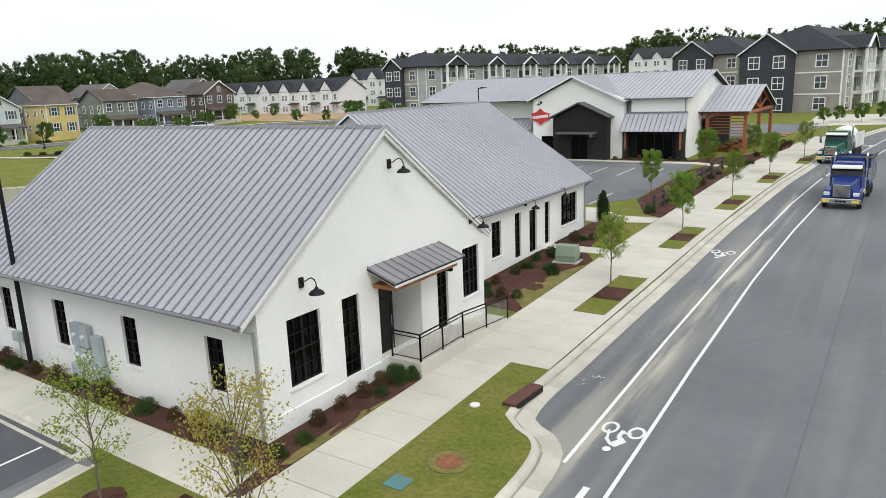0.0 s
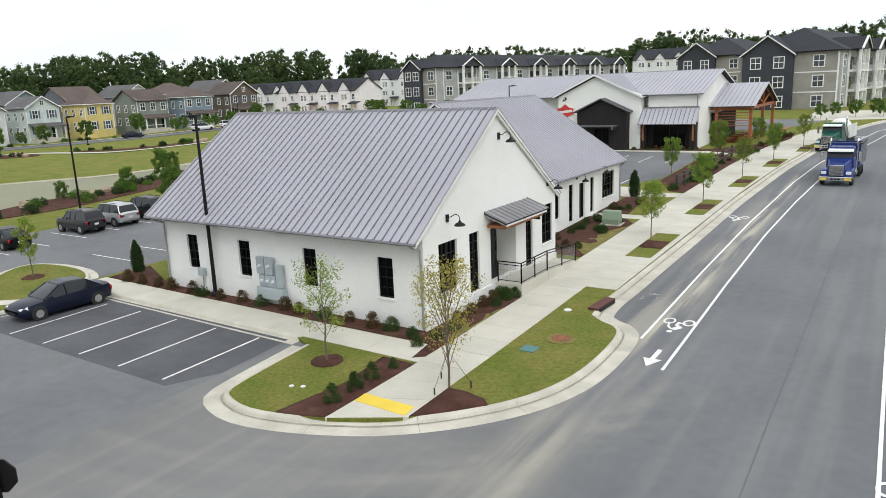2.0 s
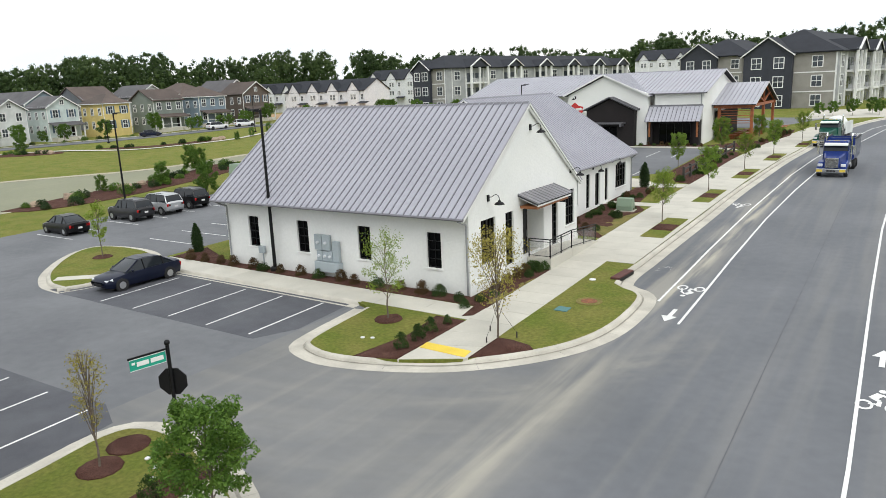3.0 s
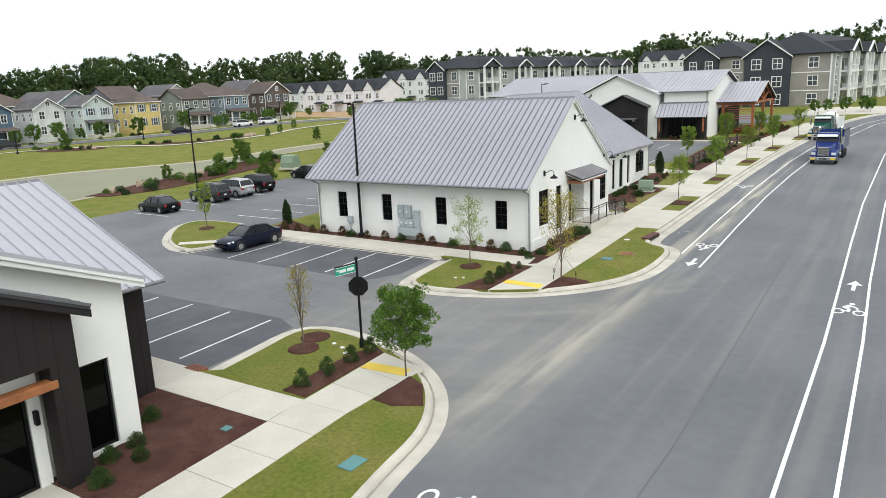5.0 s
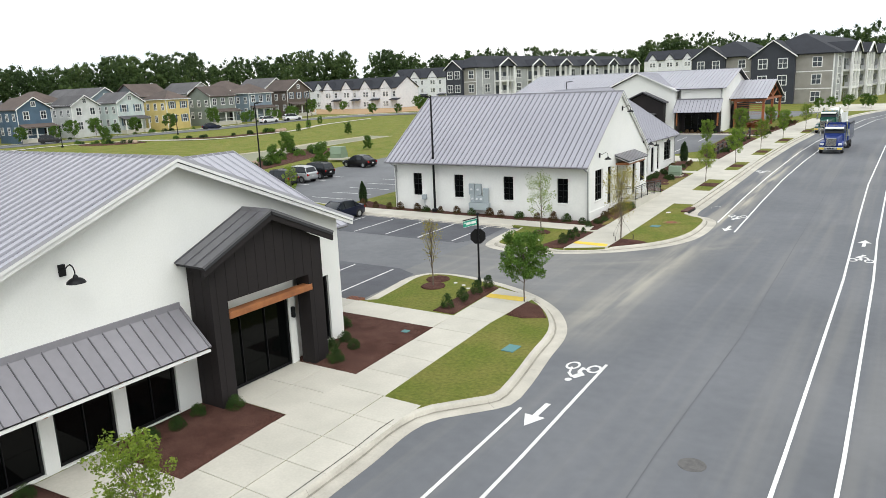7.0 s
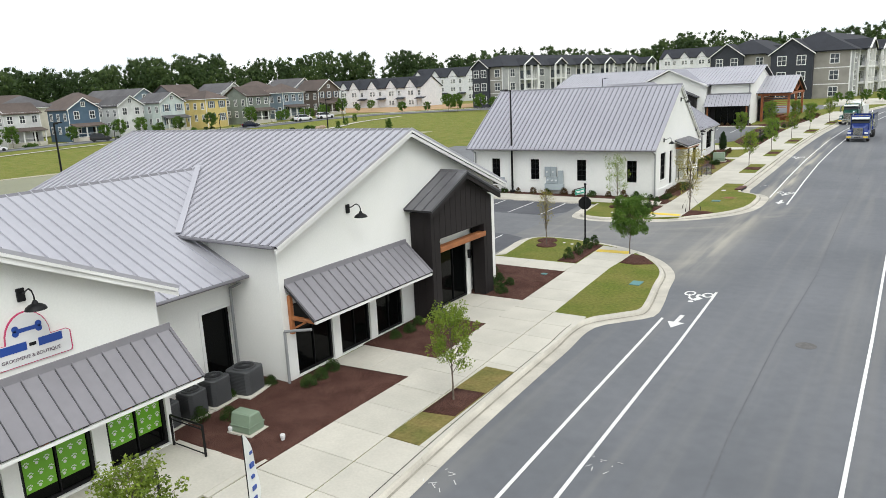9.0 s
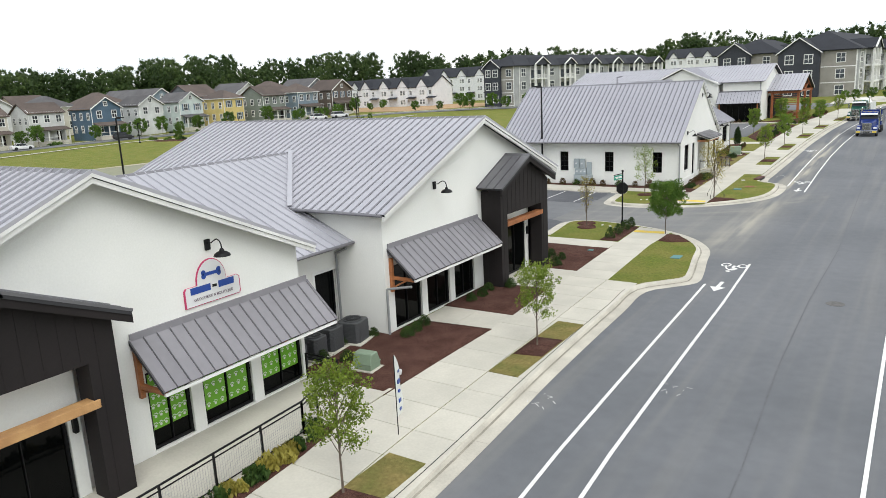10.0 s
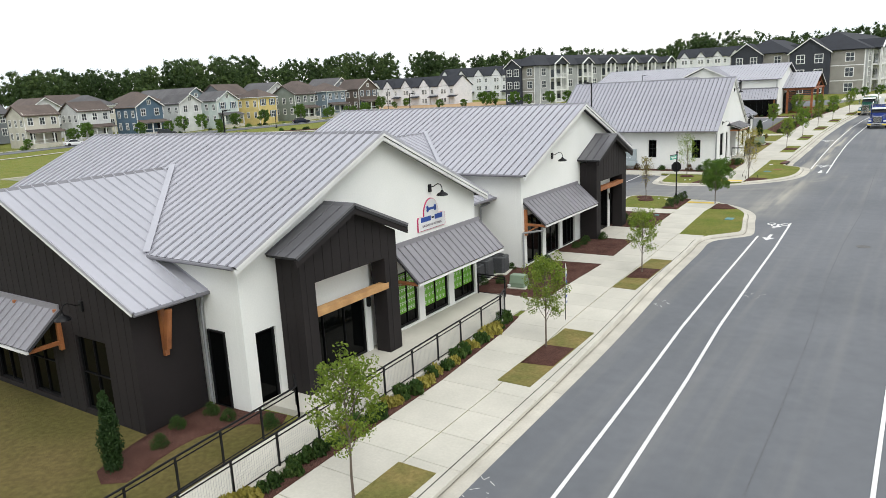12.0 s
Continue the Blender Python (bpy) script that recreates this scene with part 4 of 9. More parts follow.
barn_lamp((FX, 33.0, 3.85), (1, 0), "small black wall lamp over a shop door")
barn_lamp((FX, 36.9, 3.95), (1, 0), "small black wall lamp over a shop door")


# ---- the stucco shops with charcoal porches ----
M_GREEN = mat("green_window_film", (0.145, 0.40, 0.018), (0.125, 0.36, 0.015), 0.35, vary=0.05)
M_FILM = mat("white_print", (0.72, 0.74, 0.70), None, 0.4, vary=0.03)


def battens(parent, m, pts, bottom, every=0.42):
    """Upright strips on a siding whose top edge runs through pts (u, z)."""
    u = pts[0][0] + every * 0.6
    while u < pts[-1][0] - 0.1:
        for (a, za), (b, zb) in zip(pts, pts[1:]):
            if a <= u <= b:
                z = za + (zb - za) * (u - a) / (b - a)
        lo = bottom(u)
        if z - lo > 0.3:
            part("batten", Build(m).box(u - 0.022, 0.0, lo, u + 0.022, 0.010, z - 0.12).mesh("batten", M_DARK), parent)
        u += every


def stucco_shop(yc, zg, storefront, film, beam, wx=-15.55, eave=4.98, peak=8.12, half=6.85):
    """A gabled stucco shop: yc the gable's middle, half the wall 6.8 m; porch and awning on the street front."""
    back = -33.0
    top = eave + 0.1
    s = thing("stucco_shop", (-24, yc, zg), "white stucco shop with charcoal porch and grey metal roof", "building", "stucco shops")
    m = face_frame((wx, yc - half, 0), (0, 1))
    hs = list(storefront)
    part("wall", wall_mesh("wall", m, 2 * half, top, hs, M_STUCCO, 0.3, [(0, top), (2 * half, top), (half + 0.2, peak - 0.2), (half - 0.2, peak - 0.2)], sink=1.0), s)
    for x, y, u, L, g in ((back, yc - half, (1, 0), wx - back - 0.302, None), (wx - 0.302, yc + half, (-1, 0), wx - back - 0.302, None), (back, yc + half - 0.302, (0, -1), 2 * half - 0.604, [(0, top), (2 * half - 0.604, top), (half - 0.3, peak - 0.17)])):
        part("wall", wall_mesh("wall", face_frame((x, y, 0), u), L, top, [], M_STUCCO, 0.3, g, sink=1.0), s)
    part("floor", Build().box(back + 0.3, yc - half + 0.3, zg - 0.3, wx - 0.3, yc + half - 0.3, zg + 0.12).mesh("floor", M_CURB), s)
    ye = half + 0.42
    rx0, rx1 = back - 0.4, -15.05
    seam_roof(s, (rx0, yc, peak), (rx1, yc, peak), (rx0, yc - ye, eave), M_ROOF)
    seam_roof(s, (rx1, yc, peak), (rx0, yc, peak), (rx1, yc + ye, eave), M_ROOF)
    ridge_cap(s, (rx0, yc, peak), (rx1, yc, peak))
    for k in (-1, 1):
        a, b = Vector((rx1 - 0.06, yc, peak - 0.15)), Vector((rx1 - 0.06, yc + k * ye, eave - 0.13))
        d, w = Vector((0.045, 0, 0)), Vector((0, 0, -0.13))
        part("rake_board", Build().hexa([a - d, a + d, b + d, b - d], [a - d + w, a + d + w, b + d + w, b - d + w]).mesh("rake_board", M_TRIM), s)
        gutter(s, (rx0, yc + k * (ye + 0.04), eave - 0.06), (rx1 - 0.1, yc + k * (ye + 0.04), eave - 0.06), 0.06)
    # storefront glazing
    for k, h in enumerate(storefront):
        if h[1] - h[0] < 0.5:
            continue
        if film and h[3] < 2.6 and k < 3:
            w = window(s, m, *h, cols=2, rows=1, sash=False, deep=0.12, frame=0.09)
            lo = h[2] + (0.55 if k != 1 else 0.4)
            mid = (h[0] + h[1]) / 2
            for a, b in ((h[0] + 0.12, mid - 0.05), (mid + 0.05, h[1] - 0.12)):
                part("window_film", Build(m).box(a, -0.138, lo, b, -0.132, h[3] - 0.12).mesh("window_film", M_GREEN), w, "bright green printed window film")
                random.seed(int(a * 100))
                for i in range(3):
                    for j in range(6):
                        cu, cz = a + (b - a) * (i + 0.5 + 0.25 * (j % 2 - 0.5)) / 3, lo + (h[3] - 0.12 - lo) * (j + 0.5) / 6
                        pb = Build(m)
                        for du, dz, r in ((0, -0.03, 0.045), (-0.055, 0.03, 0.02), (-0.02, 0.06, 0.02), (0.02, 0.06, 0.02), (0.055, 0.03, 0.02)):
                            pb.prism([(cu + du + r * math.cos(t), cz + dz + r * math.sin(t)) for t in (0, 1.05, 2.1, 3.14, 4.19, 5.24)], -0.131, -0.127, "y")
                        part("paw_print", pb.mesh("paw_print", M_FILM, fix=False), w, "white paw print on green film")
        else:
            window(s, m, *h, cols=2 if h[1] - h[0] > 1.0 else 1, rows=1, sash=False, deep=0.12, frame=0.08)
    return s, m, half


def awning(parent, m, a, b, top=3.52, low=2.42, out=1.28):
    """A lean-to metal awning on cedar brackets."""
    p0, p1, e = (m @ Vector(q) for q in ((b, 0.02, top), (a, 0.02, top), (b, out, low)))
    aw = part("awning", Build(m).box(a, 0.0, top - 0.3, b, 0.06, top + 0.16).mesh("awning", M_AWN), parent, "grey standing seam awning on cedar brackets")
    seam_roof(aw, p0, p1, e, M_AWN, 0.42, 0.04, "awning_roof")
    part("fascia", Build(m).box(a, out - 0.06, low - 0.14, b, out + 0.015, low - 0.065).mesh("fascia", M_TRIM), aw)
    n = 4
    for i in range(n):
        u = a + 0.1 + (b - a - 0.2) * i / (n - 1)
        part("bracket", Build(m).box(u - 0.07, 0.004, 1.75, u + 0.07, 0.14, 3.1).box(u - 0.06, 0.14, low - 0.16, u + 0.06, out - 0.08, low - 0.04).hexa([(u - 0.06, 0.1, 1.95), (u + 0.06, 0.1, 1.95), (u + 0.06, 0.22, 1.95), (u - 0.06, 0.22, 1.95)], [(u - 0.06, 0.8, low - 0.1), (u + 0.06, 0.8, low - 0.1), (u + 0.06, 0.95, low - 0.1), (u - 0.06, 0.95, low - 0.1)]).mesh("bracket", M_WOOD, bevel=0.008), aw, "stained cedar bracket")
    return aw


def porch(parent, y0, y1, zf, beam_mat, beam_z, front=-14.5, wx=-15.55, peak=6.0, eave=4.75):
    """A charcoal gabled porch with a wide opening, beam and glazed doors."""
    W = y1 - y0
    m = face_frame((front, y0, 0), (0, 1))
    c = W / 2
    o0, o1, oz = 0.62, W - 0.72, 3.55
    p = part("porch", wall_mesh("porch", m, W, eave - 0.15, [(o0, o1, zf - 0.02, oz)], M_DARK, 0.62, [(0, eave - 0.15), (W, eave - 0.15), (c, peak - 0.22)], sink=0.5), parent, "charcoal board and batten porch")
    for k in (0.0, W - 0.2):
        part("porch_side", Build(m).box(k, wx - front + 0.02, -0.5, k + 0.2, -0.622, eave - 0.2).mesh("porch_side", M_DARK), p)
    bot = lambda u: (oz + 0.05 if o0 - 0.05 < u < o1 + 0.05 else zf)
    battens(p, m, [(0, eave - 0.1), (c, peak - 0.15), (W, eave - 0.1)], bot)
    for ms, L in ((face_frame((wx, y0, 0), (1, 0)), front - wx), (face_frame((front, y1, 0), (-1, 0)), front - wx)):
        battens(p, ms, [(0, eave - 0.2), (L, eave - 0.2)], lambda u: zf)
    ov = 0.3
    for k in (0, 1):
        ra, rb = Vector((wx, y0 + c, peak)), Vector((front + ov, y0 + c, peak))
        ey = y0 - 0.38 if k == 0 else y1 + 0.38
        if k:
            ra, rb = rb, ra
        seam_roof(p, ra, rb, (ra.x, ey, eave), M_ROOF_D, 0.45, 0.04, "porch_roof")
        a, b = Vector((front + ov - 0.05, y0 + c, peak - 0.1)), Vector((front + ov - 0.05, ey, eave - 0.1))
        d, w = Vector((0.05, 0, 0)), Vector((0, 0, -0.22))
        part("rake_board", Build().hexa([a - d, a + d, b + d, b - d], [a - d + w, a + d + w, b + d + w, b - d + w]).mesh("rake_board", M_DARK), p)
    ridge_cap(p, (wx, y0 + c, peak), (front + ov, y0 + c, peak), 0.16, 0.07, M_ROOF_D)
    part("beam", Build(m).box(o0 + 0.004, -0.34, beam_z - 0.02, o1 + 0.14, 0.025, beam_z + 0.20).mesh("beam", beam_mat, bevel=0.012), p, "heavy timber beam across the porch")
    part("transom_wall", Build(m).box(o0, -0.95, beam_z, o1, -0.8, oz + 0.4).box(o1 - 0.32, -0.95, zf, o1, -0.8, beam_z).mesh("transom_wall", M_STUCCO), p)
    md = m @ Matrix.Translation((0, -0.8, 0))
    window(p, md, o0, o1 - 0.35, zf + 0.02, beam_z, cols=3, rows=1, sash=False, deep=0.06, frame=0.08, name="glazed_door")
    part("sconce", Build(m).box(o1 - 0.24, -0.8, 1.75 + zf, o1 - 0.12, -0.66, 2.15 + zf).mesh("sconce", M_BLACK, bevel=0.02), p, "black wall sconce")
    return p


def link(parent, y0, y1, ridge_x=-24.1, eave_x=-17.3, eave_z=3.56, wall_x=-18.0, ridge_z=6.62):
    """A lower wing between gables, its ridge along the street."""
    seam_roof(parent, (ridge_x, y0, ridge_z), (ridge_x, y1, ridge_z), (eave_x, y0, eave_z), M_ROOF)
    wx = 2 * ridge_x - eave_x
    seam_roof(parent, (ridge_x, y1, ridge_z), (ridge_x, y0, ridge_z), (wx, y1, eave_z), M_ROOF)
    ridge_cap(parent, (ridge_x, y0, ridge_z), (ridge_x, y1, ridge_z))
    gutter(parent, (eave_x + 0.04, y0, eave_z - 0.05), (eave_x + 0.04, y1, eave_z - 0.05))


Y3, Y4 = -21.35, -40.0
u3 = lambda y: y - (Y3 - 7.25)
u4 = lambda y: y - (Y4 - 6.85)
b3, m3, hw = stucco_shop(Y3, 0.1, [(u3(-28.05), u3(-26.2), 0.14, 2.75), (u3(-25.8), u3(-24.05), 0.14, 2.75), (u3(-23.65), u3(-21.95), 0.16, 2.75), (u3(-15.75), u3(-14.8), 0.3, 2.9)], False, M_WOOD, half=7.25)
awning(b3, m3, u3(-28.35), u3(-21.55))
porch(b3, -21.15, -16.2, 0.15, M_WOOD, 2.98, peak=6.16, eave=4.9)
barn_lamp((-15.55, -24.95, 5.5), (1, 0))
b4, m4, _ = stucco_shop(Y4, -0.1, [(u4(-39.1), u4(-37.75), 0.05, 2.35), (u4(-37.35), u4(-35.5), 0.05, 2.35), (u4(-35.1), u4(-33.3), 0.05, 2.35), (u4(-46.4), u4(-45.55), -0.4, 2.25)], True, M_PINE, eave=4.62, peak=7.93)
awning(b4, m4, u4(-39.4), u4(-32.85), 3.4, 2.2)
porch(b4, -45.3, -40.4, -0.05, M_PINE, 2.42, peak=5.8, eave=4.6)
barn_lamp((-15.55, -36.62, 5.4), (1, 0))
# wing between the two, and the charcoal wing beyond
link(b3, -37.3, -24.6, eave_x=-17.05, eave_z=3.74, ridge_z=6.76)
ml = face_frame((-18.0, -33.3, 0), (0, 1))
lh = [(3.36, 4.55, 0.12, 2.55)]
part("wall", wall_mesh("wall", ml, 5.0, 3.6, lh, M_STUCCO, 0.3, sink=1.0), b3)
window(b3, ml, *lh[0], cols=1, rows=1, sash=False, name="side_door", casing=0.12)
downspout(b3, (-17.3, -28.75, 3.45), (-17.9, -28.7, 3.2), (-17.9, -28.7, 0.1))
downspout(b3, (-14.4, -28.44, 2.12), (-15.45, -28.64, 1.95), (-15.45, -28.64, 0.05))
link(b4, -49.45, -43.0, eave_x=-17.0, eave_z=3.58, ridge_z=6.8)
mw = face_frame((-30.2, -49.3, 0), (1, 0))
wl_ = 12.75
wh = [(u, u + 1.65, -0.15, 2.35) for u in (1.2, 3.9, 6.4, 9.6)]
part("wing_wall", wall_mesh("wing_wall", mw, wl_, 3.4, wh, M_DARK, 0.3, [(0, 3.4), (wl_, 3.4), (wl_, 3.62), (6.1, 6.5)], sink=1.2), b4, "charcoal board and batten wing wall")
for h in wh:
    window(b4, mw, *h, cols=2, rows=2, sash=False, deep=0.1, frame=0.07)
battens(b4, mw, [(0, 3.45), (6.1, 6.4), (wl_, 3.45)], lambda u: 2.45 if any(h[0] - 0.05 < u < h[1] + 0.05 for h in wh) else -0.7)
part("wing_wall", wall_mesh("wing_wall", face_frame((-17.45, -48.998, 0), (0, 1)), 2.0, 3.6, [], M_DARK, 0.3, sink=1.2), b4)
mq = face_frame((-18.0, -46.84, 0), (1, 0))
window(b4, mq, 0.78, 1.58, -0.3, 2.3, cols=1, rows=1, sash=False, deep=-0.04)
awning(b4, mw, 1.0, 8.9, 3.1, 2.1, 1.2)
barn_lamp((-19.9, -49.3, 3.4), (0, -1), "black gooseneck lamp on charcoal siding")
part("bracket", Build(Matrix.Translation((0.6, -0.1, 0))).box(-18.02, -48.3, 1.9, -17.9, -48.15, 3.35).hexa([(-17.95, -48.3, 2.1), (-17.8, -48.3, 2.1), (-17.8, -48.15, 2.1), (-17.95, -48.15, 2.1)], [(-17.65, -48.3, 3.4), (-17.5, -48.3, 3.4), (-17.5, -48.15, 3.4), (-17.65, -48.15, 3.4)]).mesh("bracket", M_WOOD), b4, "stained cedar bracket")
downspout(b4, (-17.0, -47.1, 3.45), (-17.3, -46.95, 3.1), (-17.3, -46.95, -0.5))
for home, p, q in ((b3, (-24.05, -24.67, 6.86), (-19.9, -29.05, 5.08)), (b4, (-24.05, -42.5, 6.9), (-19.25, -47.3, 4.72))):
    p, q = Vector(p), Vector(q)
    d = (q - p).normalized().cross(Vector((0, 0, 1))).normalized() * 0.11
    part("valley_flashing", Build().hexa([p - d, q - d, q + d, p + d], [v + Vector((0, 0, 0.03)) for v in (p - d, q - d, q + d, p + d)]).mesh("valley_flashing", M_ROOF), home, "pale metal strip in a roof valley")
# north wing of the first stucco shop
link(b3, -19.5, -11.55, eave_z=4.18, ridge_z=7.2)
mn3 = face_frame((-18.05, -11.88, 0), (-1, 0))
part("wing_wall", wall_mesh("wing_wall", mn3, 12.15, 4.05, [], M_DARK, 0.3, [(0, 4.05), (12.15, 4.05), (6.05, 6.95)], sink=0.5), b3, "charcoal board and batten wing wall")
me3 = face_frame((-18.05, -14.9, 0), (0, 1))
part("wing_wall", wall_mesh("wing_wall", me3, 2.71, 4.1, [], M_DARK, 0.3, sink=0.5), b3)
battens(b3, me3, [(0, 4.0), (2.71, 4.0)], lambda u: 0.1)


# ---- the brewery-like white hall with timber patio, up the street ----
Z5 = 1.72
b5 = thing("white_hall", (-32, 80, Z5), "white hall with grey metal roofs, charcoal porch and timber patio", "building")
m5 = face_frame((-52.5, 73.4, 0), (1, 0))
hh = [(52.5 - 36.2, 52.5 - 34.4, Z5, Z5 + 2.5)]
part("wall", wall_mesh("wall", face_frame((-52.5, 74.6, 0), (1, 0)), 26.5, 8.0, [], M_STUCCO, 0.3), b5)
part("wall", wall_mesh("wall", face_frame((-26.0, 73.42, 0), (1, 0)), 5.5, 8.05, [], M_STUCCO, 0.3), b5)
part("wall", wall_mesh("wall", face_frame((-20.2, 73.42, 0), (0, 1)), 18.4, 8.05, [], M_STUCCO, 0.3, [(0, 8.05), (18.4, 8.05), (9.3, 10.4)]), b5)
part("wall", wall_mesh("wall", face_frame((-20.502, 91.8, 0), (-1, 0)), 32, 8.05, [], M_STUCCO, 0.3), b5)
mx5 = face_frame((-37.0, 72.5, 0), (1, 0))
part("wall", wall_mesh("wall", mx5, 10.4, 8.15, [(1.0, 2.9, Z5, Z5 + 2.5)], M_STUCCO, 0.3, [(0, 8.15), (10.4, 8.15), (4.8, 10.35)]), b5)
part("wall", wall_mesh("wall", face_frame((-26.6, 72.802, 0), (0, 1)), 1.0, 8.1, [], M_STUCCO, 0.3), b5)
window(b5, mx5, 1.0, 2.9, Z5, Z5 + 2.5, cols=2, rows=1, sash=False)
seam_roof(b5, (-52.9, 82.6, 10.75), (-19.7, 82.6, 10.75), (-52.9, 73.0, 8.12), M_ROOF, 0.5)
seam_roof(b5, (-19.7, 82.6, 10.75), (-52.9, 82.6, 10.75), (-19.7, 92.2, 8.12), M_ROOF, 0.5)
ridge_cap(b5, (-52.9, 82.6, 10.75), (-19.7, 82.6, 10.75))
seam_roof(b5, (-32.2, 82, 10.6), (-32.2, 72.1, 10.6), (-37.6, 82, 8.1), M_ROOF, 0.5, edge=M_TRIM)
seam_roof(b5, (-32.2, 72.1, 10.6), (-32.2, 82, 10.6), (-26.2, 72.1, 7.85), M_ROOF, 0.5, edge=M_TRIM)
gutter(b5, (-26.0, 72.95, 8.06), (-19.8, 72.95, 8.06))
downspout(b5, (-20.4, 73.0, 8.0), (-20.4, 73.34, 7.7), (-20.4, 73.34, Z5))
# charcoal porch
mp5 = face_frame((-34.0, 71.3, 0), (1, 0))
pw = wall_mesh("porch", mp5, 6.1, 6.2, [(2.1, 4.0, Z5, Z5 + 2.6)], M_DARK, 0.3, [(0, 6.2), (6.1, 6.2), (3.05, 7.6)])
pch = part("porch", pw, b5, "charcoal gabled entrance porch")
for x in (-34.0, -28.1):
    part("porch_side", Build().box(x, 71.602, Z5 - 0.3, x + 0.2, 72.49, 6.2).mesh("porch_side", M_DARK), pch)
window(pch, mp5, 2.1, 4.0, Z5, Z5 + 2.6, cols=2, rows=1, sash=False, name="glazed_door")
seam_roof(pch, (-30.95, 72.49, 7.85), (-30.95, 71.0, 7.85), (-34.4, 72.49, 6.28), M_ROOF_D, 0.5)
seam_roof(pch, (-30.95, 71.0, 7.85), (-30.95, 72.49, 7.85), (-27.5, 71.0, 6.28), M_ROOF_D, 0.5)
part("door_canopy", Build().box(-33.2, 70.1, 4.6, -28.9, 71.29, 4.78).box(-29.3, 70.1, 4.3, -29.1, 71.29, 4.59).mesh("door_canopy", M_ROOF_D), pch)
# lean-to with charcoal recess
part("recess_wall", Build().box(-26.3, 72.3, Z5 - 0.3, -25.9, 73.4, 4.95).box(-20.9, 72.3, Z5 - 0.3, -20.3, 73.4, 4.95).box(-25.9, 73.2, Z5 - 0.3, -20.9, 73.41, 6.1).mesh("recess_wall", M_DARK), b5)
window(b5, face_frame((-25.9, 73.2, 0), (1, 0)), 0.6, 4.4, Z5 + 0.1, Z5 + 2.8, cols=4, rows=1, sash=False, deep=-0.06)
aw5 = part("awning", Build().box(-26.5, 73.2, 6.45, -20.2, 73.41, 6.7).mesh("awning", M_FLASH), b5, "grey standing seam lean-to awning")
seam_roof(aw5, (-26.6, 73.3, 6.6), (-20.1, 73.3, 6.6), (-26.6, 71.5, 4.8), M_ROOF, 0.5, name="awning_roof")
for x in (-26.2, -20.5):
    part("bracket", Build().box(x - 0.1, 72.15, 2.9, x + 0.1, 72.29, 4.8).mesh("bracket", M_WOOD), aw5)
aw6 = part("awning", Build().box(-40.5, 74.3, 5.9, -37.7, 74.59, 6.1).mesh("awning", M_FLASH), b5)
seam_roof(aw6, (-40.5, 74.5, 6.1), (-37.6, 74.5, 6.1), (-40.5, 72.8, 4.9), M_ROOF, 0.5, name="awning_roof")
# patio
pat = part("patio", Build().box(-20.0, 77.5, Z5 - 0.2, -14.3, 93, Z5 + 0.12).mesh("patio", M_CONC), b5, "timber framed covered patio with dining tables")
seam_roof(pat, (-20.3, 85.6, 8.95), (-15.1, 85.6, 8.95), (-20.3, 77.6, 6.42), M_ROOF, 0.5, name="patio_roof")
seam_roof(pat, (-15.1, 85.6, 8.95), (-20.3, 85.6, 8.95), (-15.1, 93.6, 6.42), M_ROOF, 0.5, name="patio_roof")
M_TIMBER = mat("red_brown_timber", (0.32, 0.095, 0.03), (0.22, 0.065, 0.022), 0.6, big=2, fine=30, vary=0.2, own=0.1)
for x, y in ((-15.6, 78.3), (-15.6, 85.6), (-15.6, 92.8), (-19.4, 78.3)):
    part("post", Build().box(x - 0.17, y - 0.17, Z5, x + 0.17, y + 0.17, 6.4).mesh("post", M_TIMBER, bevel=0.015), pat)
for y in (78.3, 92.8):
    part("beam", Build().box(-20.1, y - 0.13, 6.0, -15.3, y + 0.13, 6.38).mesh("beam", M_TIMBER, bevel=0.015), pat)
part("beam", Build().box(-15.74, 78.45, 6.05, -15.46, 92.6, 6.38).mesh("beam", M_TIMBER, bevel=0.015), pat)
for a, b in (((-15.6, 85.6, 6.3), (-15.6, 85.6, 8.6)), ((-15.6, 85.6, 6.4), (-15.6, 81.8, 7.5)), ((-15.6, 85.6, 6.4), (-15.6, 89.4, 7.5)), ((-15.6, 78.0, 6.4), (-15.6, 85.6, 8.75)), ((-15.6, 93.2, 6.4), (-15.6, 85.6, 8.75))):
    part("truss", Build().tube(a, b, 0.12, n=4).mesh("truss", M_TIMBER), pat)
for k in range(7):
    z = Z5 + 2.4 + k * 0.3
    part("slat", Build().box(-19.3, 78.22, z, -15.8, 78.36, z + 0.07).mesh("slat", M_TIMBER), pat)
part("patio_wall", Build().box(-19.98, 79.0, Z5, -19.8, 91.0, 5.6).mesh("patio_wall", M_DARK), pat)


def picnic_table(x, y):
    t = thing("picnic_table", (x, y, Z5 + 0.12), "brown timber picnic table on a patio", "table", "patio tables")
    z = Z5 + 0.12
    part("tabletop", Build().box(x - 0.4, y - 0.9, z + 0.7, x + 0.4, y + 0.9, z + 0.76).mesh("tabletop", M_TIMBER), t)
    for s in (-1, 1):
        part("bench", Build().box(x + s * 0.7 - 0.14, y - 0.9, z + 0.4, x + s * 0.7 + 0.14, y + 0.9, z + 0.45).mesh("bench", M_TIMBER), t)
        part("leg", Build().box(x - 0.8, y + s * 0.6 - 0.04, z + 0.32, x + 0.8, y + s * 0.6 + 0.04, z + 0.399).box(x - 0.25, y + s * 0.6 - 0.04, z, x + 0.25, y + s * 0.6 + 0.04, z + 0.699).mesh("leg", M_TIMBER), t)


for x in (-18.2, -16.9):
    for y in (80.2, 83.4, 86.6, 89.8):
        picnic_table(x, y)
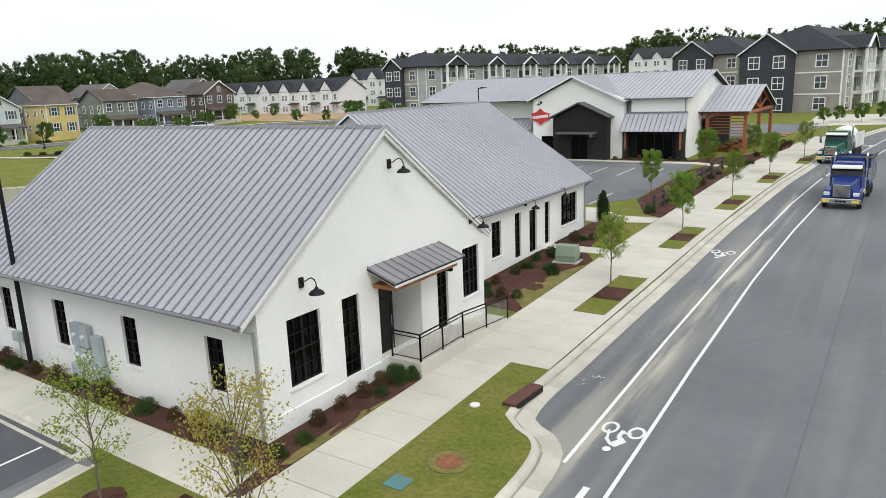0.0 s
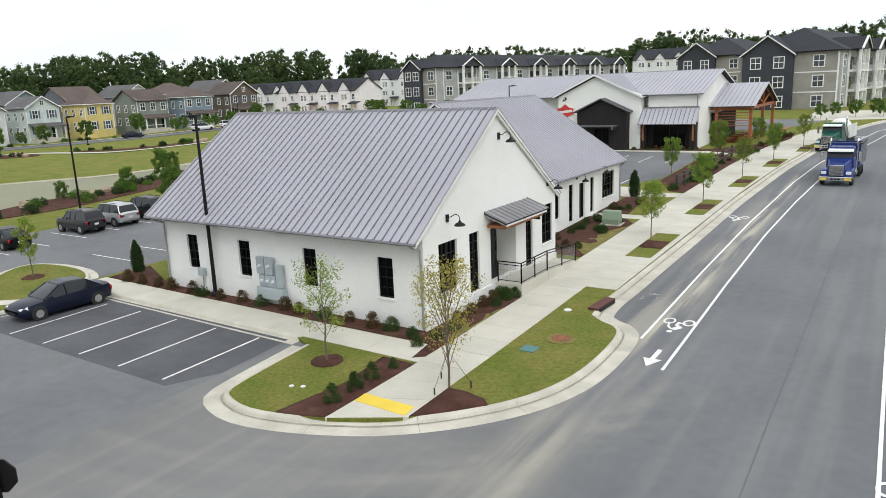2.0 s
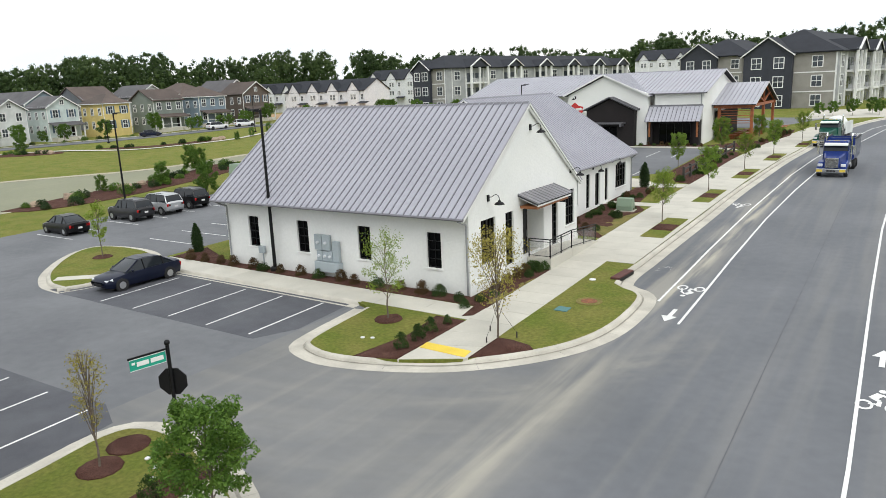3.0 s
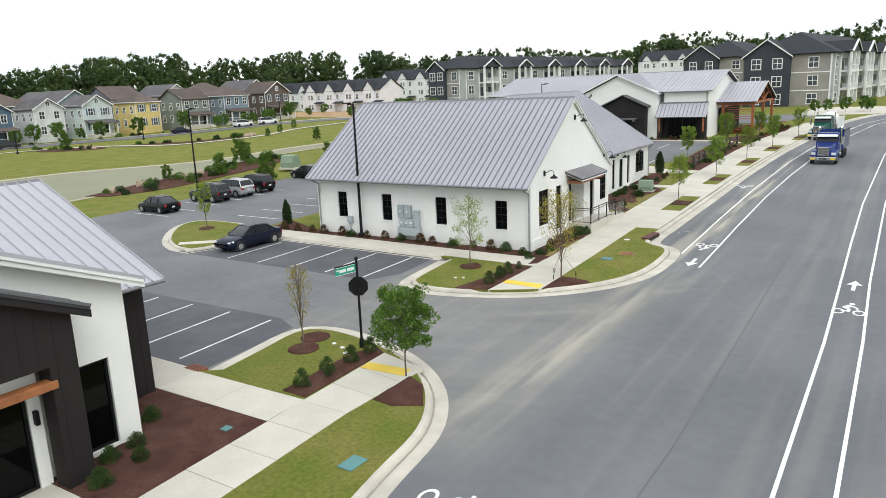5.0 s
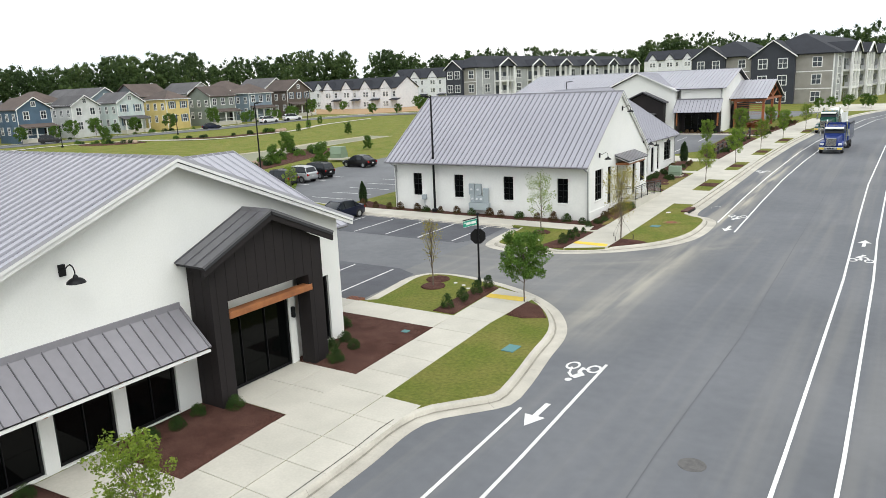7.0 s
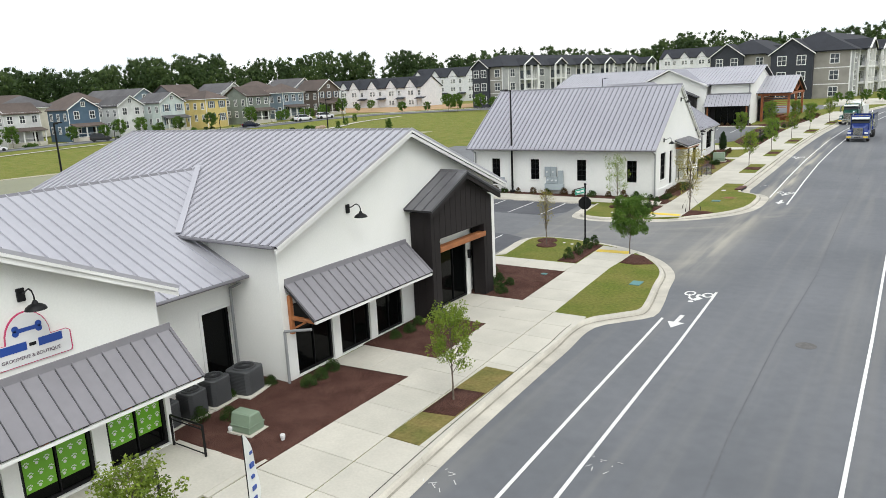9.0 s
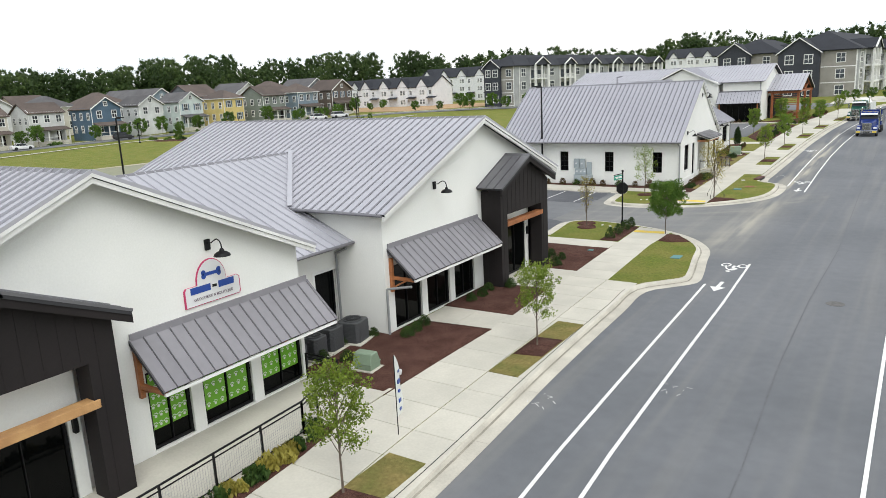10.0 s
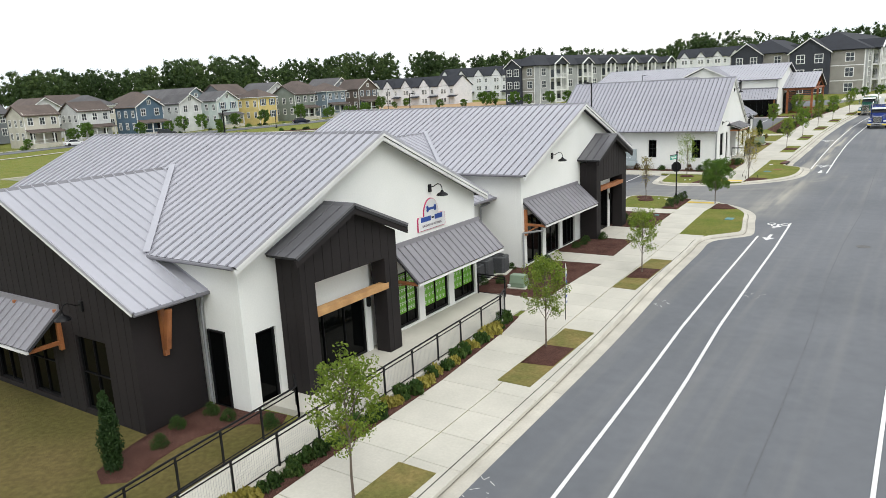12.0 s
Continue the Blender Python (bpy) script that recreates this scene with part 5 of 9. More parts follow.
for y in (95.2, 98):
    picnic_table(-14.5, y)
# red sign on the gable: a plain shape
M_RED = mat("red_sign", (0.55, 0.03, 0.03), None, 0.45, vary=0.05)
sg = thing("shop_sign", (-36.0, 72.42, 6.2), "red shield shaped sign with white lettering bars", "sign")
def shield(s):
    return [(-36.05 + s * u, 6.35 + s * v) for u, v in ((-1.25, -0.35), (-0.5, -0.6), (0, -1.0), (0.5, -0.6), (1.25, -0.35), (1.1, 0), (1.25, 0.4), (0.55, 0.55), (0, 1.0), (-0.55, 0.55), (-1.25, 0.4), (-1.1, 0))]
part("border", Build().prism(shield(1.0), 72.40, 72.495, "y").mesh("border", M_FILM), sg)
part("panel", Build().prism(shield(0.92), 72.37, 72.399, "y").mesh("panel", M_RED), sg)
part("lettering", Build().hexa([(-37.0, 72.35, 6.1), (-35.1, 72.35, 6.3), (-35.1, 72.369, 6.3), (-37.0, 72.369, 6.1)], [(-37.0, 72.35, 6.4), (-35.1, 72.35, 6.6), (-35.1, 72.369, 6.6), (-37.0, 72.369, 6.4)]).mesh("lettering", M_FILM), sg)
barn_lamp((-36.0, 72.5, 7.9), (0, -1), "black gooseneck lamp over a red sign")

# ---- apartments, houses ----
M_SH_D = mat("dark_shingles", (0.020, 0.0225, 0.030), (0.015, 0.017, 0.023), 0.9, big=0.4, fine=3, vary=0.15)
M_SH_B = mat("brown_shingles", (0.105, 0.080, 0.068), (0.078, 0.060, 0.052), 0.9, big=0.3, fine=3, vary=0.15, own=0.15)
M_SH_G = mat("grey_shingles", (0.10, 0.097, 0.10), (0.075, 0.072, 0.075), 0.9, big=0.3, fine=3, vary=0.15, own=0.15)
M_NAVY = ridged(mat("dark_blue_siding", (0.030, 0.034, 0.046), None, 0.6, vary=0.05), "Z", 0.18, 0.02)
M_TAN = ridged(mat("taupe_siding", (0.29, 0.275, 0.245), None, 0.6, vary=0.05), "Z", 0.18, 0.02)
M_GREYS = ridged(mat("grey_siding", (0.36, 0.37, 0.365), None, 0.6, vary=0.05), "Z", 0.18, 0.02)
M_WRAP = mat("white_house_wrap", (0.74, 0.74, 0.75), (0.66, 0.67, 0.69), 0.6, big=1.2, fine=2.5, vary=0.10)
SIDING = {}
for n_, c_ in dict(cream=(0.58, 0.55, 0.47), mint=(0.55, 0.62, 0.60), yellow=(0.66, 0.52, 0.20), green_grey=(0.20, 0.23, 0.20), blue=(0.20, 0.26, 0.31), brown=(0.115, 0.088, 0.070), navy=(0.075, 0.13, 0.19), tan=(0.36, 0.31, 0.23), white=(0.62, 0.63, 0.62), slate=(0.17, 0.185, 0.20)).items():
    SIDING[n_] = ridged(mat(n_ + "_siding", c_, None, 0.6, vary=0.05), "Z", 0.17, 0.02)
M_FARGLASS = mat("far_window_glass", (0.035, 0.042, 0.05), (0.06, 0.07, 0.08), 0.12, vary=0.3, own=0.4)


def plain_window(parent, m, u, z, w, h, shutter=None):
    """A framed window set on a far wall: frame, pane, meeting rail."""
    f = 0.15
    hs = [(p, q, c, d) for p, q in ((f, f + w / 2 - 0.04), (f + w / 2 + 0.04, f + w)) for c, d in ((f, f + h * 0.48), (f + h * 0.54, f + h))]
    o = part("window", wall_mesh("window", m @ Matrix.Translation((u - f, 0.07, z - f)), w + 2 * f, h + 2 * f, hs, M_TRIM, 0.068, sink=0.0), parent)
    part("pane", Build(m).box(u, 0.003, z, u + w, 0.03, z + h).mesh("pane", M_FARGLASS), o)
    if shutter:
        for a in (u - f - 0.38, u + w + f + 0.02):
            part("shutter", Build(m).box(a, 0, z - 0.05, a + 0.36, 0.05, z + h + 0.05).mesh("shutter", shutter), o)
    return o


def slope(parent, pts, material, thick=0.18, name="roof"):
    """One plane of a shingled roof through three or four points."""
    v = [Vector(p) for p in pts]
    n = (v[1] - v[0]).cross(v[2] - v[0]).normalized()
    if n.z < 0:
        n.negate()
        v = v[::-1]
    k = len(v)
    b = Build().add([p - n * thick for p in v] + v, [tuple(range(k - 1, -1, -1)), tuple(range(k, 2 * k))] + [(i, (i + 1) % k, k + (i + 1) % k, k + i) for i in range(k)])
    return part(name, b.mesh(name, material), parent)


def house(x, y, w, d, siding, roof, kind, z=None, storeys=2, porch_=True, shut=None, group="houses across the pond"):
    """A two-storey house whose front faces +x; x the front wall, y its middle."""
    z = gz(y) + 0.1 if z is None else z
    h = 1.3 + 3.05 * storeys
    t = thing("house", (x - d / 2, y, z), f"{siding.replace('_', ' ')} sided house with shingled roof and white trim", "house", group)
    s = SIDING[siding]
    y0, y1, x0 = y - w / 2, y + w / 2, x - d
    mf, ms, mn = face_frame((x, y0, z), (0, 1)), face_frame((x0, y0, z), (1, 0)), face_frame((x - 0.002, y1, z), (-1, 0))
    rise = w * 0.30
    g = [(0, h), (w, h), (w / 2, h + rise)] if kind == "gable" else None
    gs = [(0, h), (d, h), (d / 2, h + d * 0.26)] if kind == "side" else None
    part("wall", wall_mesh("wall", mf, w, h, [], s, 0.2, g, sink=0.5), t)
    part("wall", wall_mesh("wall", face_frame((x0, y0, z), (1, 0)), d - 0.202, h, [], s, 0.2, gs, sink=0.5), t)
    part("wall", wall_mesh("wall", face_frame((x - 0.202, y1, z), (-1, 0)), d - 0.202, h, [], s, 0.2, gs, sink=0.5), t)
    for k in (-0.02, w - 0.12):
        part("corner_board", Build(mf).box(k, -0.1, 0, k + 0.14, 0.03, h).mesh("corner_board", M_TRIM), t)
    o = 0.45
    e = z + h - 0.05
    if kind == "gable":
        p = z + h + rise + 0.1
        for k in (y0 - o, y1 + o):
            ez = e - o * rise / (w / 2)
            slope(t, [(x + o, y, p), (x0 - o, y, p), (x0 - o, k, ez), (x + o, k, ez)], roof)
            part("rake_board", Build().hexa([(x + o, y, p - 0.2), (x + o + 0.06, y, p - 0.2), (x + o + 0.06, k, ez - 0.2), (x + o, k, ez - 0.2)], [(x + o, y, p + 0.05), (x + o + 0.06, y, p + 0.05), (x + o + 0.06, k, ez + 0.05), (x + o, k, ez + 0.05)]).mesh("rake_board", M_TRIM), t)
    elif kind == "side":
        p = z + h + d * 0.26 + 0.1
        for k in (x + o, x0 - o):
            ez = e - o * 0.52
            slope(t, [((x + x0) / 2, y0 - o, p), ((x + x0) / 2, y1 + o, p), (k, y1 + o, ez), (k, y0 - o, ez)], roof)
    else:
        p = z + h + rise
        a, b = (x - w / 2, y, p), (x0 + w / 2, y, p)
        q = [(x + o, y0 - o, e), (x + o, y1 + o, e), (x0 - o, y1 + o, e), (x0 - o, y0 - o, e)]
        slope(t, [a, q[0], q[1]], roof)
        slope(t, [b, q[2], q[3]], roof)
        slope(t, [a, q[1], q[2], b], roof)
        slope(t, [b, q[3], q[0], a], roof)
        part("fascia", Build().box(x + o - 0.08, y0 - o, e - 0.24, x + o, y1 + o, e - 0.06).box(x0 - o, y0 - o, e - 0.24, x + o - 0.08, y0 - o + 0.08, e - 0.06).mesh("fascia", M_TRIM), t)
    n = max(2, round(w / 3.2))
    for k in range(n):
        u = w * (k + 0.5) / n - 0.5
        plain_window(t, mf, u, 1.6 + 3.05 * (storeys - 1) + 0.3, 1.1, 1.6, shut)
        if not porch_ or k == 0:
            plain_window(t, mf, u, 1.6, 1.1, 1.7, shut)
    for k in range(3):
        for j in range(storeys):
            plain_window(t, ms, d * (k + 0.5) / 3 - 0.4, 1.6 + 3.05 * j, 0.9, 1.5)
    if kind == "gable":
        plain_window(t, mf, w / 2 - 0.4, h + 0.4, 0.8, 0.9)
    if porch_:
        pz = z + 0.6
        pr = part("porch", Build().box(x + 0.004, y0 + 0.3, z - 0.4, x + 2.3, y1 - 0.3, pz).mesh("porch", M_CONC), t)
        slope(pr, [(x + 0.01, y0, pz + 3.3), (x + 0.01, y1, pz + 3.3), (x + 2.7, y1, pz + 2.6), (x + 2.7, y0, pz + 2.6)], roof, 0.14, "porch_roof")
        part("beam", Build().box(x + 2.1, y0 + 0.3, pz + 2.35, x + 2.35, y1 - 0.3, pz + 2.62).mesh("beam", M_TRIM), pr)
        c = 4
        for k in range(c):
            yy = y0 + 0.45 + (w - 0.9) * k / (c - 1)
            part("column", Build().box(x + 2.1, yy - 0.12, pz, x + 2.34, yy + 0.12, pz + 2.35).mesh("column", M_TRIM), pr)
        part("railing", Build().box(x + 2.2, y0 + 0.5, pz + 0.85, x + 2.27, y1 - 2.6, pz + 0.95).box(x + 2.2, y0 + 0.5, pz + 0.12, x + 2.27, y1 - 2.6, pz + 0.2).mesh("railing", M_TRIM), pr)
        part("stair", Build().box(x + 2.3, y1 - 2.4, z - 0.2, x + 2.7, y1 - 1.0, pz - 0.2).box(x + 2.7, y1 - 2.4, z - 0.2, x + 3.1, y1 - 1.0, pz - 0.4).mesh("stair", M_CONC), pr)
        part("door", Build(mf).box(w - 2.2, 0.0, 0.6, w - 1.2, 0.06, 2.75).mesh("door", M_DARK), t)
    return t


for row in [(-174, 27, 9, 12, "cream", M_SH_B, "side", True), (-171, 38.5, 9, 12, "white", M_SH_B, "side", True), (-165, 50, 8.5, 13, "navy", M_SH_B, "gable", True),
            (-163, 61, 7.5, 13, "white", M_SH_G, "gable", False), (-160, 71, 8, 13, "mint", M_SH_G, "gable", True), (-155, 81, 7.5, 13, "yellow", M_SH_B, "hip", False),
            (-151.5, 92.5, 9, 13, "green_grey", M_SH_B, "side", True), (-150, 104.5, 9, 13, "blue", M_SH_B, "hip", True), (-148.5, 118, 10, 13, "brown", M_SH_B, "gable", True)]:
    x, y, w, d, c, r, k, p = row
    y, d, w = y + 3.0, d - 4, w - 0.7
    house(x, y, w, d, c, r, k, porch_=p, storeys=2, shut=SIDING["navy"] if c in ("mint", "yellow", "brown") else None)
for i, (x, y, c, k) in enumerate([(-200, 30, "slate", "side"), (-198, 44, "white", "gable"), (-194, 57, "cream", "hip"), (-190, 70, "green_grey", "hip"), (-186, 84, "blue", "gable"), (-182, 97, "slate", "side"), (-178, 110, "white", "gable"), (-176, 123, "tan", "hip"), (-172, 135, "slate", "gable"), (-215, 62, "tan", "side"), (-208, 90, "navy", "gable"), (-204, 112, "cream", "hip"), (-225, 40, "slate", "hip"), (-222, 20, "tan", "gable"), (-180, 15, "slate", "gable")]):
    house(x, y, 10, 13, c, M_SH_B if i % 2 else M_SH_G, k, porch_=False, z=gz(y) + 0.7)


def townhouses(x0, x1, y, d, z, storeys, label, units):
    """A row in white wrap, front facing -y, dark roof with front gables."""
    t = thing("townhouse_row", ((x0 + x1) / 2, y + d / 2, z), label, "house")
    L, h = x1 - x0, 0.5 + 3.0 * storeys
    mf = face_frame((x0, y, z), (1, 0))
    part("wall", wall_mesh("wall", mf, L, h, [], M_WRAP, 0.2, sink=0.5), t)
    part("wall", wall_mesh("wall", face_frame((x1, y + 0.202, z), (0, 1)), d - 0.2, h, [], M_WRAP, 0.2, [(0, h), (d - 0.2, h), (d / 2, h + d * 0.28)], sink=0.5), t)
    r = z + h + d * 0.28
    slope(t, [(x0, y + d / 2, r), (x1 + 0.3, y + d / 2, r), (x1 + 0.3, y - 0.4, z + h - 0.1), (x0, y - 0.4, z + h - 0.1)], M_SH_D)
    slope(t, [(x0, y + d / 2, r), (x1 + 0.3, y + d / 2, r), (x1 + 0.3, y + d + 0.4, z + h - 0.1), (x0, y + d + 0.4, z + h - 0.1)], M_SH_D)
    w = L / units
    for k in range(units):
        u = w * (k + 0.5)
        gw = w * 0.28
        b = Build(mf).prism([(u - gw, h - 0.2), (u + gw, h - 0.2), (u, h + gw * 1.15)], -2.5, 0.35, "y").box(u - gw, 0.01, 0, u + gw, 0.35, h - 0.2)
        part("bay", b.mesh("bay", M_WRAP), t)
        for q in (-1, 1):
            a = [mf @ Vector(p) for p in ((u, 0.6, h + gw * 1.15 + 0.15), (u, -3.0, h + gw * 1.15 + 0.15), (u + q * (gw + 0.3), -3.0, h - 0.35), (u + q * (gw + 0.3), 0.6, h - 0.35))]
            slope(t, a, M_SH_D, 0.14)
        mb = mf @ Matrix.Translation((0, 0.35, 0))
        for j in range(storeys):
            plain_window(t, mb, u - 0.9, 0.9 + 3 * j, 0.7, 1.4)
            plain_window(t, mb, u + 0.25, 0.9 + 3 * j, 0.7, 1.4)
            if j:
                plain_window(t, mf, u + gw + 0.5, 0.9 + 3 * j, 0.8, 1.4)
        a = [mf @ Vector(p) for p in ((u + gw, 0.02, 3.3), (u + w - gw, 0.02, 3.3), (u + w - gw, 1.8, 2.8), (u + gw, 1.8, 2.8))]
        slope(t, a, M_SH_D, 0.12, "porch_roof")
    return t


townhouses(-166, -134, 149, 12, gz(150) - 0.3, 2, "white wrapped unfinished townhouses with dark roofs", 4)
townhouses(-205, -172, 160, 12, gz(150) - 0.3, 2, "white wrapped unfinished townhouses with dark roofs", 4)
townhouses(-175, -125, 200, 13, gz(150), 3, "unfinished white townhouses beyond the houses", 6)
townhouses(-88, -55, 250, 13, gz(150), 4, "far unfinished white townhouses", 5)


def apartments(name_label, origin, u, L, depth, z, eave, peak, bays, end_gable=True):
    """Three storey flats along u from origin, seen on the front and on the end: bays is a list of (start, width, kind)."""
    t = thing("apartment_building", (origin[0], origin[1], z), name_label, "apartment building", "apartment buildings")
    mf = face_frame((*origin, 0), u)
    n = Vector((mf[0][1], mf[1][1], 0))
    uu = Vector((mf[0][0], mf[1][0], 0))
    o = Vector((*origin, 0))
    part("wall", wall_mesh("wall", mf, L, eave, [], M_GREYS, 0.3, sink=-z + 0.5), t)
    me_ = face_frame(tuple(o - n * depth), tuple((n.x, n.y)))
    part("wall", wall_mesh("wall", me_, depth - 0.302, eave, [], M_TAN, 0.3, sink=-z + 0.5), t)
    # hipped roof
    ov = 0.7
    c = [o + uu * a + n * b + Vector((0, 0, eave)) for a, b in ((-ov, ov), (L + ov, ov), (L + ov, -depth - ov), (-ov, -depth - ov))]
    r0 = o + uu * (depth / 2) - n * (depth / 2) + Vector((0, 0, peak))
    r1 = o + uu * (L - depth / 2) - n * (depth / 2) + Vector((0, 0, peak))
    slope(t, [r0, c[0], c[1], r1], M_SH_D, 0.25)
    slope(t, [r1, c[2], c[3], r0], M_SH_D, 0.25)
    slope(t, [r0, c[3], c[0]], M_SH_D, 0.25)
    slope(t, [r1, c[1], c[2]], M_SH_D, 0.25)
    st = (eave - z - 0.2) / 3
    for a, w, kind in bays:
        if kind == "balcony":
            b = part("balcony", Build(mf).box(a, 1.6, z, a + 0.6, 2.0, eave + 0.3).box(a + w - 0.6, 1.6, z, a + w, 2.0, eave + 0.3).box(a + w / 2 - 0.2, 1.6, z, a + w / 2 + 0.2, 2.0, eave).box(a, 0.002, z, a + 0.15, 0.3, eave).box(a + w - 0.15, 0.002, z, a + w, 0.3, eave).mesh("balcony", M_TRIM), t, "white framed stacked balconies")
            for j in range(3):
                zz = z + st * j + 0.1
                part("deck", Build(mf).box(a + 0.35, 0.01, zz - 0.3, a + w - 0.35, 2.04, zz + 0.08).mesh("deck", M_TRIM), b)
                part("railing", Build(mf).box(a + 0.36, 1.9, zz + 0.95, a + w - 0.36, 1.97, zz + 1.05).mesh("railing", M_TRIM), b)
                pk = Build(mf)
                k = a + 0.45
                while k < a + w - 0.4:
                    pk.box(k, 1.92, zz + 0.09, k + 0.05, 1.96, zz + 0.95)
                    k += 0.3
                part("baluster", pk.mesh("baluster", M_TRIM, fix=False), b)
                part("glass_door", Build(mf).box(a + 0.7, 0.005, zz + 0.1, a + w / 2 - 0.3, 0.05, zz + 2.3).box(a + w / 2 + 0.4, 0.005, zz + 0.9, a + w - 0.7, 0.05, zz + 2.3).mesh("glass_door", M_FARGLASS), b)
            g = [mf @ Vector(p) for p in ((a + w / 2, 2.3, eave + 0.3 + w * 0.28), (a + w / 2, -4.5, eave + 0.3 + w * 0.28), (a - 0.3, -4.5, eave + 0.1), (a - 0.3, 2.3, eave + 0.1))]
            slope(t, g, M_SH_D, 0.15)
            g = [mf @ Vector(p) for p in ((a + w / 2, 2.3, eave + 0.3 + w * 0.28), (a + w / 2, -4.5, eave + 0.3 + w * 0.28), (a + w + 0.3, -4.5, eave + 0.1), (a + w + 0.3, 2.3, eave + 0.1))]
            slope(t, g, M_SH_D, 0.15)
            part("gable", Build(mf).prism([(a, eave + 0.1), (a + w, eave + 0.1), (a + w / 2, eave + 0.15 + w * 0.28)], 1.6, 2.0, "y").mesh("gable", M_NAVY), b)
            part("rake_board", Build(mf).hexa([(a - 0.3, 2.02, eave), (a - 0.3, 2.36, eave), (a + w / 2, 2.36, eave + w * 0.28 + 0.15), (a + w / 2, 2.02, eave + w * 0.28 + 0.15)], [(a - 0.3, 2.02, eave + 0.24), (a - 0.3, 2.36, eave + 0.24), (a + w / 2, 2.36, eave + w * 0.28 + 0.39), (a + w / 2, 2.02, eave + w * 0.28 + 0.39)]).hexa([(a + w + 0.3, 2.02, eave), (a + w + 0.3, 2.36, eave), (a + w / 2, 2.36, eave + w * 0.28 + 0.15), (a + w / 2, 2.02, eave + w * 0.28 + 0.15)], [(a + w + 0.3, 2.02, eave + 0.24), (a + w + 0.3, 2.36, eave + 0.24), (a + w / 2, 2.36, eave + w * 0.28 + 0.39), (a + w / 2, 2.02, eave + w * 0.28 + 0.39)]).mesh("rake_board", M_TRIM), b)
        else:
            for j in range(3):
                plain_window(t, mf, a + w / 2 - 0.95, z + st * j + 0.9, 1.9, 1.9)
        if kind == "window":
            part("trim_board", Build(mf).box(a, 0.0, z, a + 0.2, 0.06, eave).mesh("trim_board", M_TRIM), t)
    # end wall: dark gabled bay and light bay
    w = depth * 0.52
    bay = part("gable_bay", Build(me_).prism([(0.5, z - 0.5), (0.5 + w, z - 0.5), (0.5 + w, eave - 0.2), (0.5 + w / 2, eave + w * 0.33), (0.5, eave - 0.2)], 0.004, 0.8, "y").mesh("gable_bay", M_NAVY), t, "dark blue gabled bay with white trim")
    for q in (-1, 1):
        g = [me_ @ Vector(p) for p in ((0.5 + w / 2, 1.2, eave + w * 0.33 + 0.25), (0.5 + w / 2, -5, eave + w * 0.33 + 0.25), (0.5 + w / 2 + q * (w / 2 + 0.5), -5, eave - 0.35), (0.5 + w / 2 + q * (w / 2 + 0.5), 1.2, eave - 0.35))]
        slope(t, g, M_SH_D, 0.16)
        a, b = Vector((0.5 + w / 2, 1.21, eave + w * 0.33)), Vector((0.5 + w / 2 + q * (w / 2 + 0.5), 1.21, eave - 0.6))
        d, up = Vector((0, 0.07, 0)), Vector((0, 0, 0.26))
        part("rake_board", Build(me_).hexa([a, a + d, b + d, b], [a + up, a + d + up, b + d + up, b + up]).mesh("rake_board", M_TRIM), bay)
    mb = me_ @ Matrix.Translation((0, 0.8, 0))
    for j in range(3):
        for u_ in (0.5 + w * 0.27 - 0.8, 0.5 + w * 0.73 - 0.8):
            plain_window(bay, mb, u_, z + st * j + 1.0, 1.6, 1.8)
        plain_window(t, me_, 0.5 + w + (depth - w) * 0.5 - 0.8, z + st * j + 1.0, 1.6, 1.8)
        part("band", Build(me_).box(0.5 + w + 0.1, 0.0, z + st * j - 0.05, depth - 0.4, 0.06, z + st * j + 0.15).mesh("band", M_TRIM), t)
    part("corner_board", Build(me_).box(depth - 0.55, 0, z - 0.4, depth - 0.3, 0.08, eave).mesh("corner_board", M_TRIM), t)
    return t


apartments("long grey and dark blue apartment building with white balconies", (-94.5, 132), (14, 84), 88, 11, 3.5, 14.4, 17.6,
           [(2, 4, "window"), (7, 7, "balcony"), (16, 4, "window"), (22, 6, "balcony"), (30, 4, "window"), (36, 6, "balcony"), (44, 4, "window"), (50, 6, "balcony"), (58, 4, "window"), (64, 6, "balcony"), (72, 4, "window"), (78, 7, "balcony")])
apartments("taupe and dark blue apartment building with white balconies", (-11.2, 130), (0.12, 1), 60, 16.5, 3.0, 13.4, 17.8,
           [(1, 3, "window"), (5, 7, "balcony"), (14, 4, "window"), (20, 7, "balcony"), (30, 4, "window"), (36, 7, "balcony"), (46, 4, "window"), (52, 7, "balcony")])
apartments("grey apartment wing with dark roof", (-31.0, 158), (0.12, 1), 30, 16, 3.2, 14.2, 18.2, [(2, 4, "window"), (10, 7, "balcony"), (20, 4, "window")])
patch("street_walk", [(-14, 108), (-4, 110), (8, 117), (30, 124), (30, 128), (-14, 126)], M_CONC, 0.16, "pale concrete walk before the apartments", "sidewalk", 0.02)
M_DIRT = mat("bare_clay", (0.40, 0.26, 0.13), (0.33, 0.22, 0.12), 0.95, big=0.3, fine=3, vary=0.15, bump=0.5, bfreq=4, dist=0.2)
patch("building_site", [(-168, 128), (-128, 125), (-105, 140), (-110, 165), (-170, 149)], M_DIRT, -0.06, "bare orange clay of a building site", "ground", 0.1, step=10)
STREET_FAR = [(-165, -20), (-163, 5), (-161, 25), (-158, 38), (-154, 50), (-148, 60), (-142, 70), (-137, 80), (-134, 92), (-132, 103), (-124, 114), (-100, 124), (-40, 128)]
patch("street_far", STREET_FAR + offset(STREET_FAR, 6.2)[::-1], M_ASPH, -0.04, "asphalt street before the houses", "road", 0.1)
